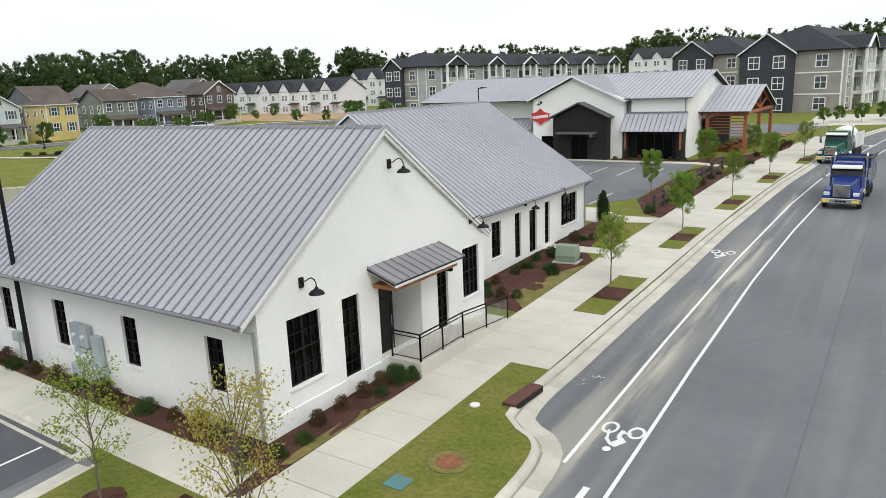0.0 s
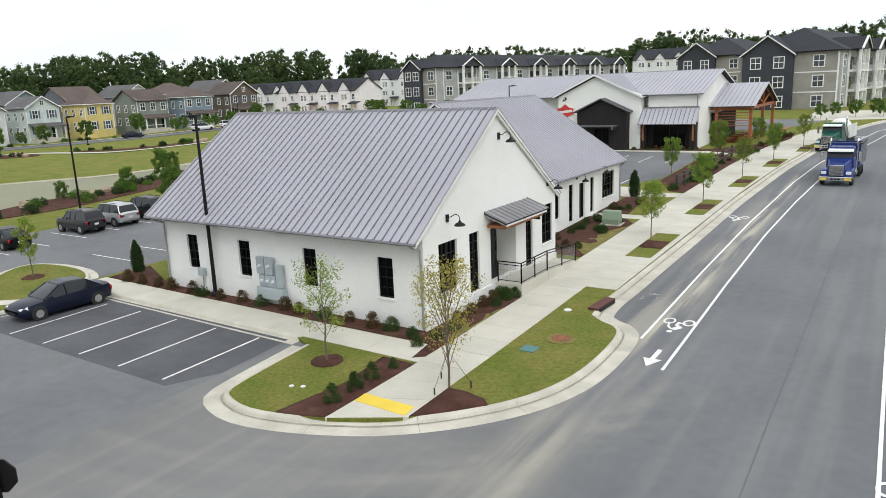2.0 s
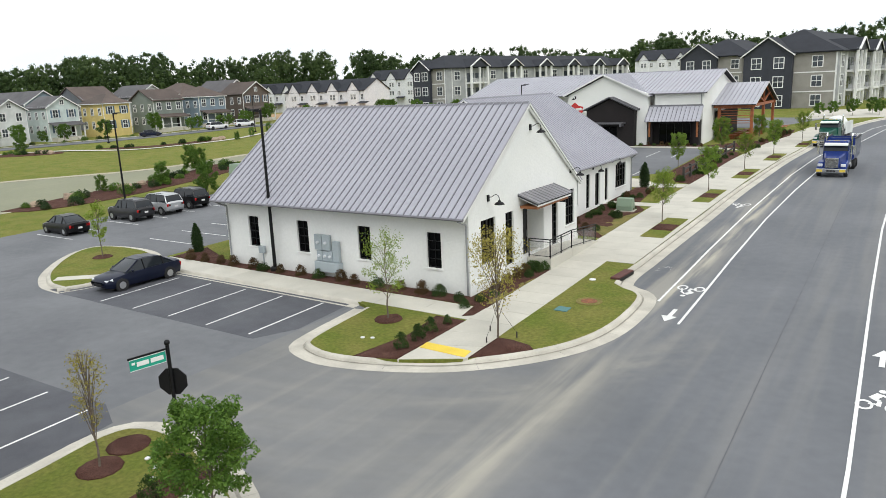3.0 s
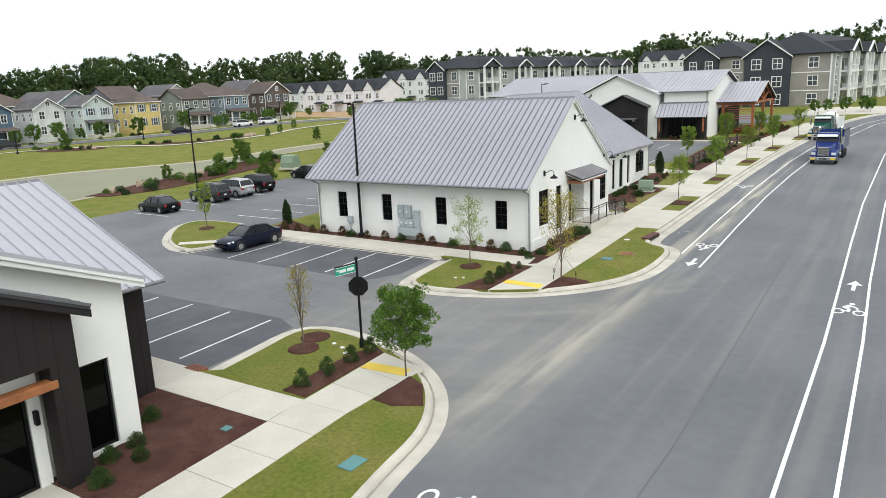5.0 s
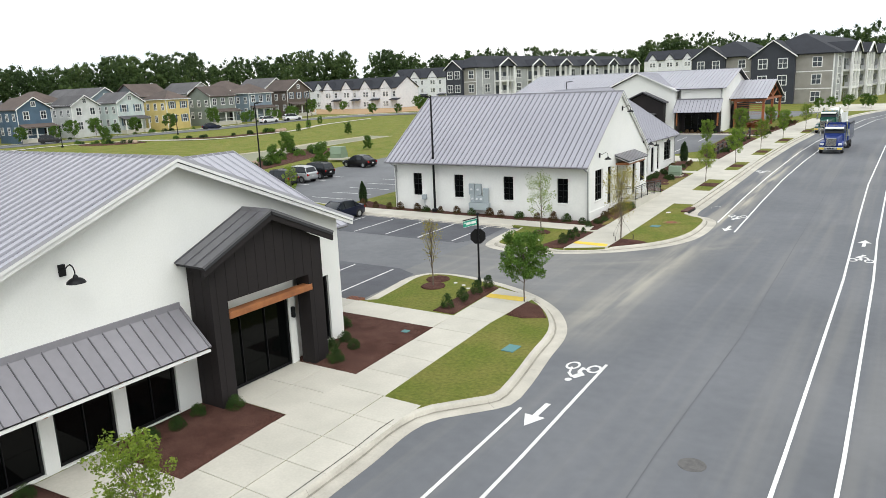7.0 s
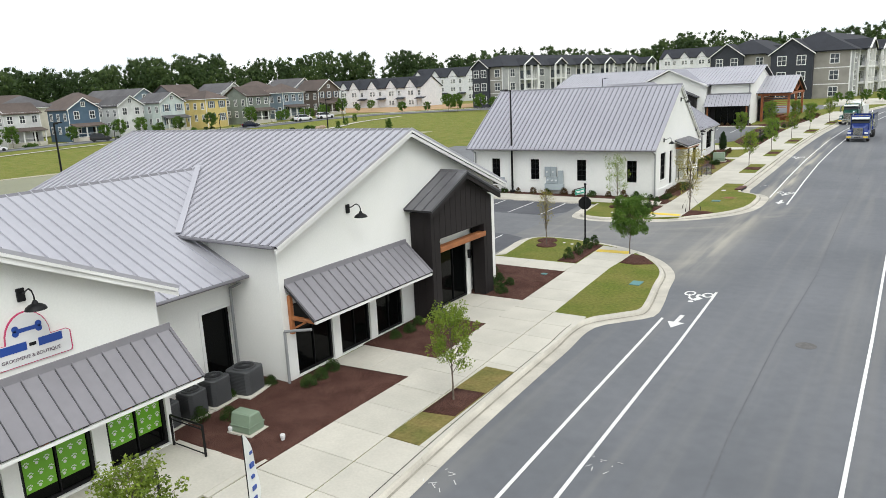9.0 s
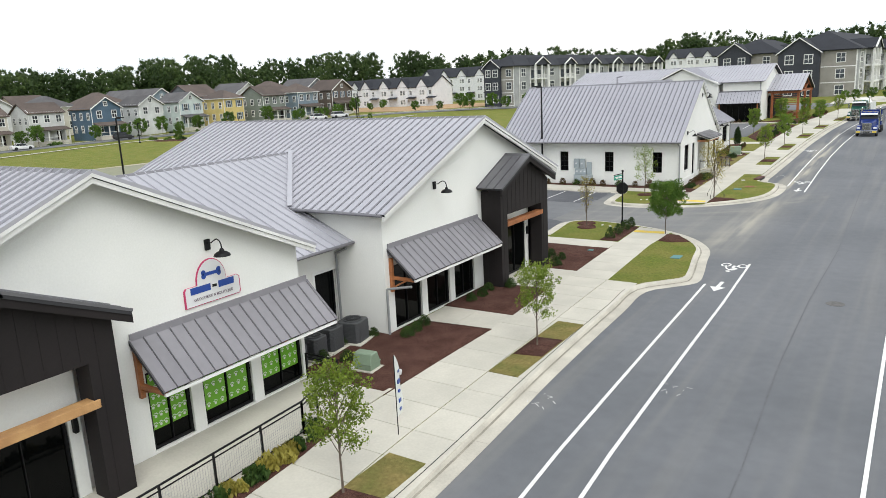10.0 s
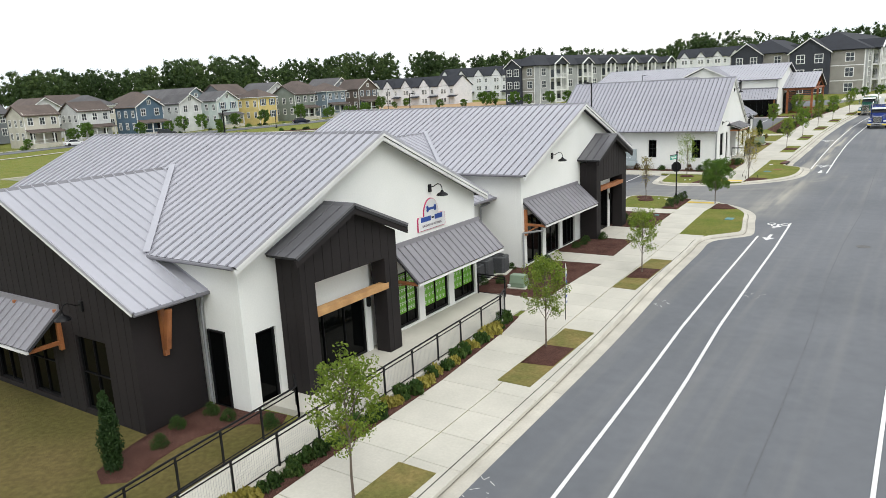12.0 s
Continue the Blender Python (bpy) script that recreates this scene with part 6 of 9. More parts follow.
solo("walk_far", ribbon(offset(STREET_FAR, 8.2), 1.5, -0.03).mesh("walk_far", M_CONC, fix=False), "concrete footpath before the houses", "sidewalk", kind="structure")
PATH_LAWN = smooth_line([(-148, -10), (-148, 20), (-147.5, 33), (-146, 44), (-140, 52), (-131, 57.2), (-121, 59), (-114, 61.8), (-110.5, 69), (-109, 78), (-113, 92), (-112, 108)], 2.0)
solo("lawn_path", ribbon(PATH_LAWN, 1.5, -0.05).mesh("lawn_path", M_CONC, fix=False), "pale concrete path winding through a lawn", "sidewalk", kind="structure")
patch("side_street", [(-60, 99), (-16.5, 94), (-13.2, 101), (-10, 110), (-60, 117)], M_LOT, 0.155, "asphalt side street before the apartments", "road", 0.05)
M_WATER = mat("pond_water", (0.175, 0.175, 0.085), (0.145, 0.15, 0.07), 0.4, big=0.1, fine=2, vary=0.1, spec=0.2, bump=0.15, bfreq=3, dist=0.05)
POND_FAR = smooth_line([(-106, -12), (-102, 8), (-98.5, 19), (-95.3, 28), (-89.5, 35), (-84.5, 41), (-82.5, 48), (-82.5, 57), (-80, 69)], 2.0)
POND_NEAR = smooth_line([(-76, 69), (-77.5, 57), (-77.5, 47), (-75, 40), (-73.5, 32), (-72.3, 25), (-70, 18), (-70, 5), (-74, -12)], 2.0)
patch("pond", POND_FAR + POND_NEAR, M_WATER, -0.135, "murky green pond with grassy banks", "water", 0.05)
M_SAND = mat("pale_bank", (0.42, 0.38, 0.28), None, 0.95, big=0.8, fine=4, vary=0.15)
solo("pond_bank", ribbon(offset(POND_FAR, 0.7), 1.7, -0.11).mesh("pond_bank", M_SAND, fix=False), "pale sandy pond bank", "ground", kind="structure")
solo("pond_bank", ribbon(offset(POND_NEAR, 0.2), 0.7, -0.115).mesh("pond_bank", M_SAND, fix=False), "pale sandy pond bank", "ground", kind="structure")
patch("pond_bed", smooth_line([(-71.0, 17), (-73, 25), (-74, 33), (-76, 42), (-78, 50), (-73, 50), (-69, 42), (-67, 33), (-66, 24), (-68, 18), (-71, 17)], 1.5)[:-1], M_MULCH, -0.10, "mulch planting bed on the pond bank", "mulch bed", 0.1)
patch("lawn_bed", smooth_line([(-145, 50.2), (-137, 47.5), (-129, 51.5), (-127.5, 55), (-134, 55.2), (-141, 51.8), (-145, 50.2)], 1.5)[:-1], M_MULCH, -0.10, "mulch planting bed beside a lawn path", "mulch bed", 0.1)
patch("lawn_bed", smooth_line([(-128, 60.6), (-121, 61.6), (-115.5, 65), (-112.5, 71), (-111.5, 78), (-114.5, 79), (-116, 72), (-119, 66.5), (-124, 63.6), (-128, 60.6)], 1.5)[:-1], M_MULCH, -0.10, "mulch planting bed beside a lawn path", "mulch bed", 0.1)


# ---- plants ----
def leaf_mat(name, a, b, c, freq=2.5):
    """Leaves: each leaf takes its own tone between three greens."""
    m = bpy.data.materials.new(name)
    m.use_nodes = True
    nt = m.node_tree
    n, l = nt.nodes, nt.links
    bs = n["Principled BSDF"]
    bs.inputs["Roughness"].default_value = 0.6
    bs.inputs["Specular IOR Level"].default_value = 0.25
    no, ad = n.new("ShaderNodeTexNoise"), n.new("ShaderNodeMix")
    no.inputs["Scale"].default_value, no.inputs["Detail"].default_value = freq, 3.0
    ad.inputs["Factor"].default_value = 0.55
    geo, ra, oi = n.new("ShaderNodeNewGeometry"), n.new("ShaderNodeValToRGB"), n.new("ShaderNodeObjectInfo")
    ra.color_ramp.elements[0].color, ra.color_ramp.elements[1].color = (*a, 1), (*c, 1)
    e = ra.color_ramp.elements.new(0.5)
    e.color = (*b, 1)
    mr, sc = n.new("ShaderNodeMapRange"), n.new("ShaderNodeVectorMath")
    mr.inputs["To Min"].default_value, mr.inputs["To Max"].default_value = 0.82, 1.18
    sc.operation = "SCALE"
    st = n.new("ShaderNodeMapRange")
    st.inputs["From Min"].default_value, st.inputs["From Max"].default_value = 0.32, 0.68
    l.new(geo.outputs["Position"], no.inputs["Vector"])
    l.new(no.outputs["Fac"], st.inputs["Value"])
    l.new(geo.outputs["Random Per Island"], ad.inputs["A"])
    l.new(st.outputs["Result"], ad.inputs["B"])
    l.new(ad.outputs["Result"], ra.inputs["Fac"])
    l.new(oi.outputs["Random"], mr.inputs["Value"])
    l.new(ra.outputs["Color"], sc.inputs[0])
    l.new(mr.outputs["Result"], sc.inputs["Scale"])
    l.new(sc.outputs["Vector"], bs.inputs["Base Color"])
    tr, mix = n.new("ShaderNodeBsdfTranslucent"), n.new("ShaderNodeMixShader")
    mix.inputs["Fac"].default_value = 0.3
    l.new(sc.outputs["Vector"], tr.inputs["Color"])
    l.new(bs.outputs["BSDF"], mix.inputs[1])
    l.new(tr.outputs["BSDF"], mix.inputs[2])
    l.new(mix.outputs["Shader"], n["Material Output"].inputs["Surface"])
    return m


M_LEAF = leaf_mat("maple_leaves", (0.095, 0.15, 0.017), (0.165, 0.235, 0.028), (0.28, 0.35, 0.05))
M_LEAF_D = leaf_mat("dark_green_leaves", (0.045, 0.100, 0.016), (0.088, 0.168, 0.025), (0.155, 0.25, 0.04))
M_LEAF_M = leaf_mat("mid_green_leaves", (0.085, 0.15, 0.02), (0.155, 0.245, 0.034), (0.25, 0.34, 0.055))
M_LEAF_Y = leaf_mat("yellow_green_leaves", (0.20, 0.17, 0.035), (0.29, 0.25, 0.05), (0.36, 0.33, 0.08))
M_LEAF_R = leaf_mat("bronze_leaves", (0.062, 0.042, 0.018), (0.105, 0.058, 0.026), (0.085, 0.085, 0.026))
M_LEAF_S = leaf_mat("shrub_leaves", (0.018, 0.040, 0.010), (0.036, 0.075, 0.015), (0.085, 0.125, 0.030))
M_LEAF_E = leaf_mat("cypress_leaves", (0.014, 0.034, 0.009), (0.024, 0.052, 0.013), (0.042, 0.078, 0.02))
M_LEAF_F = leaf_mat("woodland_leaves", (0.020, 0.038, 0.013), (0.040, 0.070, 0.020), (0.085, 0.125, 0.036), 0.06)
M_BARK = mat("bark", (0.16, 0.125, 0.095), (0.11, 0.085, 0.065), 0.9, big=6, fine=30, vary=0.2, bump=0.5)
RNG = np.random.default_rng(7)


def leaves_mesh(name, c, r, per, size, material, up=0.0):
    """A cloud of rhombic leaves round the centres c with radii r."""
    c = np.repeat(np.asarray(c, float), per, 0)
    r = np.repeat(np.asarray(r, float), per)[:, None]
    n = len(c)
    d = RNG.normal(size=(n, 3))
    d /= np.linalg.norm(d, axis=1)[:, None]
    p = c + d * r * RNG.uniform(0.35, 1.0, (n, 1)) ** 0.6
    a = RNG.normal(size=(n, 3))
    a[:, 2] += up
    a /= np.linalg.norm(a, axis=1)[:, None]
    b = np.cross(a, RNG.normal(size=(n, 3)))
    b /= np.linalg.norm(b, axis=1)[:, None]
    s = size * RNG.uniform(0.6, 1.3, (n, 1))
    v = np.stack([p - a * s, p + b * s * 0.55, p + a * s, p - b * s * 0.55], 1).reshape(-1, 3)
    me = bpy.data.meshes.new(name)
    me.from_pydata(v.tolist(), [], np.arange(4 * n).reshape(-1, 4).tolist())
    me.materials.append(material)
    return me


def tree_meshes(h, crown, r, n_limb, per, size, material, upright=0.5, clumps=3, puff=1.0):
    """Trunk, limbs and crown of a small tree; crown: height at which it begins."""
    t = Build()
    pts = [Vector((0, 0, -0.1))]
    for k in range(5):
        pts.append(Vector((RNG.normal() * 0.02, RNG.normal() * 0.02, h * 0.86 * (k + 1) / 5)))
    for k in range(5):
        t.tube(pts[k], pts[k + 1], 0.0105 * h * (1 - 0.17 * k), 0.0105 * h * (1 - 0.17 * (k + 1)), 7)
    cs, rs = [Vector((0, 0, h * 0.93))], [r * 0.3]
    for k in range(n_limb):
        z = crown + (h * 0.88 - crown) * (k / max(n_limb - 1, 1))
        f = (z - crown) / (h - crown)
        reach = r * (0.55 + 0.6 * math.sin(math.pi * (0.15 + 0.75 * f))) * RNG.uniform(0.75, 1.1) * (1 - 0.45 * f)
        an = k * 2.4 + RNG.uniform(-0.4, 0.4)
        s = Vector((0, 0, z * 0.9))
        e = Vector((math.cos(an) * reach, math.sin(an) * reach, min(z + reach * upright, h * 0.97)))
        mid = s.lerp(e, 0.5) + Vector((0, 0, 0.05 * h * upright))
        t.tube(s, mid, 0.0035 * h, 0.0024 * h, 5).tube(mid, e, 0.0024 * h, 0.0008 * h, 5)
        for j in range(clumps):
            q = s.lerp(e, 0.5 + 0.5 * (j + 0.6) / clumps) + Vector(RNG.normal(size=3).tolist()) * r * 0.10
            cs.append(q)
            rs.append(r * RNG.uniform(0.20, 0.36) * puff)
    return t.mesh("trunk", M_BARK, smooth=True), leaves_mesh("crown", [tuple(c) for c in cs], rs, per, size, material)


def make_tree(meshes, label, group, name="tree"):
    e = thing(name, (0, 0, 0), label, "tree", group)
    part("trunk", meshes[0], e)
    part("crown", meshes[1], e)
    return e


def put(first, used, x, y, z, s=1.0, turn=None):
    """The first goes to its place; those after it are copies."""
    m = pose(x, y, z, 0, 0, random.uniform(0, 360) if turn is None else turn) @ Matrix.Scale(s, 4)
    if not used:
        first.matrix_basis = m
        return first
    c = copy_thing(first, pose(0, 0, 0))
    c.matrix_basis = m
    return c


def street_trees(spec, meshes, label, group):
    t = make_tree(meshes, label, group, "street_tree")
    for i, (x, y, h) in enumerate(spec):
        put(t, i, x, y, gz(y) + 0.17, h / 3.5)


random.seed(4)
maple = tree_meshes(3.5, 1.1, 0.85, 22, 56, 0.040, M_LEAF, upright=1.0, clumps=4, puff=0.8)
maple2 = tree_meshes(3.5, 0.95, 1.15, 34, 120, 0.044, M_LEAF_D, upright=0.55, clumps=4, puff=0.7)
maple3 = tree_meshes(3.5, 1.0, 0.86, 26, 80, 0.042, M_LEAF_M, upright=0.9, clumps=4, puff=0.75)
street_trees([(-12.05, 30.4, 3.5), (-11.7, 54.6, 3.4), (-9.7, 76.5, 3.6), (-9.7, -38.0, 3.5), (-9.75, -27.2, 3.2), (-9.65, -48.9, 3.75)], maple, "young maple with fresh green leaves in a sidewalk strip", "street trees")
street_trees([(-12.05, 42.6, 3.6), (-10.95, 65.4, 3.6), (-17.4, 53.3, 3.5), (-15.7, 63.0, 4.1), (-14.0, 74.5, 3.4)], maple3, "young tree with mid green oval crown", "street trees")
street_trees([(-11.16, -6.75, 3.25)], maple2, "young tree with dense dark green leaves", "street trees")
street_trees([(-17.05, 7.4, 3.9)], tree_meshes(3.5, 0.85, 0.85, 17, 34, 0.036, M_LEAF, upright=0.9, clumps=4), "thin young tree with sparse pale leaves", "street trees")
street_trees([(-11.7, 7.55, 4.3)], tree_meshes(3.5, 0.55, 0.9, 30, 24, 0.034, M_LEAF_Y, upright=1.7, clumps=4), "thin staked young tree with sparse yellowish leaves", "street trees")
street_trees([(-16.4, -6.4, 3.4)], tree_meshes(3.5, 0.8, 0.5, 26, 14, 0.03, M_LEAF_Y, upright=2.4, clumps=4), "thin upright young tree with few leaves", "street trees")
street_trees([(-41.5, 9.2, 3.6)], tree_meshes(3.5, 0.9, 0.6, 15, 60, 0.042, M_LEAF, upright=1.2), "slim young tree on a parking island", "street trees")


def shrub_mesh(w, h, material, leaf, n=34, per=60):
    c = RNG.normal(size=(n, 3))
    c /= np.linalg.norm(c, axis=1)[:, None]
    c[:, 2] = np.abs(c[:, 2])
    c *= np.array([w * 0.36, w * 0.36, h * 0.66])
    c[:, 2] += h * 0.1
    return leaves_mesh("shrub", c, np.full(n, w * 0.2), per, leaf, material, 0.6)


SHRUBS = [shrub_mesh(0.75, 0.62, M_LEAF_S, 0.022, 34, 85), shrub_mesh(0.66, 0.7, M_LEAF_R, 0.022, 34, 85), shrub_mesh(0.8, 0.55, M_LEAF_S, 0.024, 34, 80), shrub_mesh(0.6, 0.8, M_LEAF_S, 0.026, 28, 60)]
NAMES = ["rounded dark green shrub in mulch", "bronze tipped shrub in mulch", "low spreading green shrub in mulch", "young leafy green shrub in mulch"]


def shrub(k, x, y, s=1.0, dz=0.17, group="shrubs in the beds"):
    ob = solo("shrub", SHRUBS[k], NAMES[k], "shrub", group)
    ob.matrix_basis = pose(x, y, gz(y) + dz, 0, 0, random.uniform(0, 360)) @ Matrix.Scale(s * 0.9, 4)


random.seed(11)
for i in range(15):
    shrub((1, 1, 0, 1, 1, 2)[i % 6] if i > 3 else 1, -35.2 + 1.32 * i + random.uniform(-0.2, 0.2), 11.15 + random.uniform(-0.12, 0.1), random.uniform(0.9, 1.2))
for k, x, y, s in [(0, -15.6, 10.9, 0.85), (0, -14.9, 10.2, 0.8), (2, -14.6, 11.2, 0.9), (2, -14.5, 12.2, 0.8), (1, -14.9, 13.2, 0.95), (1, -14.9, 14.3, 0.95), (1, -14.9, 15.4, 1.0), (0, -14.4, 15.7, 0.8), (1, -14.9, 16.3, 1.0), (0, -14.5, 16.8, 1.1), (2, -14.9, 17.1, 1.1), (0, -14.3, 17.3, 0.9),
                   (3, -14.35, 4.7, 1.1), (3, -14.3, 5.8, 1.1), (3, -14.4, 6.8, 1.05), (3, -14.3, 7.9, 0.7),
                   (3, -13.75, -9.2, 1.1), (3, -13.7, -8.0, 1.1), (3, -13.7, -6.7, 1.1), (3, -13.7, -5.6, 1.05),
                   (0, -16.2, -13.3, 0.95), (0, -15.9, -14.2, 0.8), (0, -15.1, -14.6, 0.85), (0, -14.95, -15.5, 0.9), (0, -14.3, -15.0, 0.75), (0, -14.0, -16.4, 1.0),
                   (0, -14.2, -20.9, 0.9), (0, -14.9, -21.8, 0.75), (0, -14.7, -22.7, 0.8), (0, -14.8, -23.5, 0.75),
                   (0, -14.9, -27.1, 0.85), (0, -14.8, -27.8, 0.8), (0, -14.7, -28.5, 0.85), (0, -16.0, -29.0, 0.7), (0, -15.3, -31.4, 0.8), (0, -16.0, -31.9, 0.9), (0, -16.4, -30.3, 0.6),
                   (0, -16.7, -47.5, 0.8), (0, -15.9, -47.5, 0.75), (0, -16.9, -48.6, 0.8), (0, -16.4, -49.6, 0.8), (0, -14.4, -47.2, 0.85)]:
    shrub(k, x, y, s)
for i in range(34):
    y = random.uniform(26, 42)
    if 35 < y < 36.8:
        continue
    shrub(random.choice((0, 1, 2)), random.uniform(-17.4, -15.0 if y < 34 else -15.9), y, random.uniform(0.7, 1.1))
for i in range(40):
    y = random.uniform(46.5, 90)
    x = -15.2 + random.uniform(-0.7, 0.7) if y < 68 else (-14.0 + (y - 68) * 0.07 + random.uniform(-0.7, 0.5))
    shrub(random.choice((0, 1, 2)), x, y, random.uniform(0.7, 1.2))
for i in range(10):
    shrub(random.choice((1, 2)), -27 + i * 0.8, 71.8 + random.uniform(-0.3, 0.3), random.uniform(0.7, 1.0))


def cypress(x, y, h, w):
    ks = np.linspace(0.05, 0.97, 26)
    c = [(RNG.normal() * 0.04, RNG.normal() * 0.04, h * k) for k in ks]
    r = [w * (1.05 * math.sin(math.pi * (0.25 + 0.73 * k)) + 0.05) for k in ks]
    e = thing("cypress", (0, 0, 0), "narrow dark green cypress shrub", "shrub", "evergreens")
    part("trunk", Build().tube((0, 0, -0.1), (0, 0, h * 0.6), 0.04, 0.02).mesh("trunk", M_BARK), e)
    part("crown", leaves_mesh("crown", c, r, 420, 0.034, M_LEAF_E, 1.5), e)
    e.matrix_basis = pose(x, y, gz(y) + 0.17)


cypress(-36.4, 12.6, 1.9, 0.34)
cypress(-16.4, -51.0, 2.35, 0.27)
cypress(-17.3, 43.0, 2.1, 0.42)
# ornamental grass at the ramp wall
tuft = leaves_mesh("grass_tuft", [(0, 0, 0.10), (0.12, 0.05, 0.08), (-0.1, 0.08, 0.08)], [0.17, 0.13, 0.13], 120, 0.065, M_LEAF_Y, 2.6)
tuft2 = leaves_mesh("grass_tuft", [(0, 0, 0.11), (0.12, -0.07, 0.09), (-0.1, -0.05, 0.09)], [0.19, 0.14, 0.13], 130, 0.065, M_LEAF_S, 2.6)
random.seed(3)
y = -52.0
while y < -35.6:
    ob = solo("grass_tuft", random.choice((tuft, tuft2)), "tuft of ornamental grass along a ramp wall", "grass", "grass tufts")
    ob.matrix_basis = pose(-11.95 + random.uniform(-0.15, 0.15) - max(0, (y + 42)) * 0.08, y, gz(y) + 0.17, 0, 0, random.uniform(0, 360)) @ Matrix.Scale(random.uniform(0.9, 1.6), 4)
    y += random.uniform(0.28, 0.6)

# trees and shrubs round the pond and the houses
conifer = make_tree(tree_meshes(3.5, 0.5, 1.1, 18, 150, 0.065, M_LEAF_D, upright=0.1), "dark green evergreen tree beside the pond", "pond trees", "pond_tree")
random.seed(21)
for i, (x, y, h) in enumerate([(-75.5, 42.5, 4.6), (-57.5, 30.5, 4.6), (-69, 33.5, 3.6), (-78.8, 46.5, 3.4), (-66, 50, 3.0), (-88, 71.4, 3.2), (-106.5, 77, 2.3), (-110.2, 84, 2.5), (-116, 94, 2.6), (-137.5, 52.5, 4.6), (-72, 28, 2.6)]):
    put(conifer, i, x, y, gz(y) - 0.2, h / 4.6)
yard = make_tree(tree_meshes(3.5, 0.9, 1.25, 14, 110, 0.085, M_LEAF_D), "leafy green yard tree before the houses", "yard trees", "yard_tree")
k = 0
for i in range(34):
    y = 15 + i * 3.6 + random.uniform(-1, 1)
    x = np.interp(y, [25, 38, 50, 60, 70, 80, 92, 103], [-168.5, -165.5, -161.5, -157, -152, -147, -143.5, -142]) + random.uniform(-1.5, 1.5)
    if random.random() < 0.75:
        put(yard, k, x, y, gz(y) - 0.2, random.uniform(0.7, 1.5))
        k += 1
for i in range(14):
    put(yard, 1, -118 + i * 5.5 + random.uniform(-1.5, 1.5), 119 + i * 0.6 + random.uniform(-2, 2), gz(122) - 0.2, random.uniform(0.8, 1.5))
for i in range(5):
    put(yard, 1, -8.5 + random.uniform(-5, 2.5) + i * 0.8, 112 + i * 1.0 + random.uniform(-1, 1), gz(115), random.uniform(0.5, 0.85))
big = [shrub_mesh(1.6, 1.1, M_LEAF_E, 0.06, 24, 60), shrub_mesh(1.8, 1.0, M_LEAF_D, 0.065, 24, 60)]
for i in range(75):
    a = random.random()
    if i < 30:
        y = 19 + a * 30
        x = np.interp(y, [17, 33, 50], [-68.5, -70.5, -75.5]) + random.uniform(-2.6, 2.6)
    elif i < 52:
        y = 22 + 85 * a
        x = np.interp(y, [25, 38, 50, 60, 70, 80, 92, 103], [-169.5, -166.5, -162.0, -157.5, -152.5, -147.5, -144, -142.5]) + random.uniform(-0.8, 0.8)
    elif i < 66:
        x, y = np.interp(a, [0, 0.3, 0.6, 1], [-127, -119, -114, -112.5]), np.interp(a, [0, 0.3, 0.6, 1], [61.2, 64.5, 71, 78])
    else:
        x, y = -144 + 16 * a, 50.2 + 2.6 * a + random.uniform(-1, 1)
    ob = solo("bush", random.choice(big), "dark green bush near the pond", "shrub", "pond bushes")
    ob.matrix_basis = pose(x, y, gz(y) - 0.2, 0, 0, random.uniform(0, 360)) @ Matrix.Scale(random.uniform(0.6, 1.1), 4)

# boulders on the bank
M_ROCK = mat("sandstone", (0.36, 0.27, 0.19), (0.26, 0.2, 0.15), 0.9, big=1.2, fine=6, vary=0.2, bump=0.6, bfreq=5, dist=0.1)
for i in range(16):
    b = Build().ball((0, 0, 0.2), 0.6, random.uniform(0.8, 1.6), random.uniform(0.7, 1.2), random.uniform(0.6, 0.9), 9, 5)
    b.v = [tuple(Vector(p) * (1 + 0.35 * noise.noise(Vector(p) * 1.8 + Vector((i * 7, 0, 0))))) for p in b.v]
    ob = solo("boulder", b.mesh("boulder", M_ROCK), "brown boulder on the pond bank", "rock", "boulders")
    x, y = ((-131 + random.uniform(-2.5, 2.5), 53.2 + random.uniform(-1, 1)) if i < 5 else (-112.5 + random.uniform(-1.5, 1.5), 77.5 + random.uniform(-2, 2)) if i < 10 else (-71 + random.uniform(-1, 1), 24 + random.uniform(-4, 12)))
    ob.matrix_basis = pose(x, y, gz(y) - 0.2, 0, 0, random.uniform(0, 360))

# far woods, one mass of many crowns: knobbly cores under a coat of leaves
cs, rs = [], []
random.seed(9)
for i in range(600):
    a = radians(random.uniform(-10, 77))
    d = random.uniform(290, 350)
    x, y = -math.sin(a) * d, math.cos(a) * d
    if y < 232 and x > -235:
        x, y, d = x * 1.16, y * 1.16, d * 1.16
    deg = a / radians(1)
    lift = np.interp(deg, [10, 18, 20, 26, 36, 39, 60, 78], [0.050, 0.049, 0.041, 0.042, 0.043, 0.049, 0.050, 0.032]) + 0.004 * math.sin(a * 25.0 + 1)
    h = 6 + d * lift * random.choice((0.74, 0.82, 0.9, 0.95, 1.0, 1.1))
    w = random.uniform(3.6, 6.0)
    for j in range(36):
        f = random.uniform(0.12, 1.0)
        q = w * math.sqrt(max(0.03, 1 - ((f - 0.56) / 0.46) ** 2)) * math.sqrt(random.random())
        b = random.uniform(0, 6.283)
        cs.append((x + math.cos(b) * q, y + math.sin(b) * q, 4.0 + h * f))
        rs.append(random.uniform(0.7, 1.5) * (1.2 - 0.35 * f))
ball = Build().ball((0, 0, 0), 1.0, n=5, k=3)
bv, bf = np.array(ball.v), np.array(ball.f)
cv, cr = np.array(cs), np.array(rs)
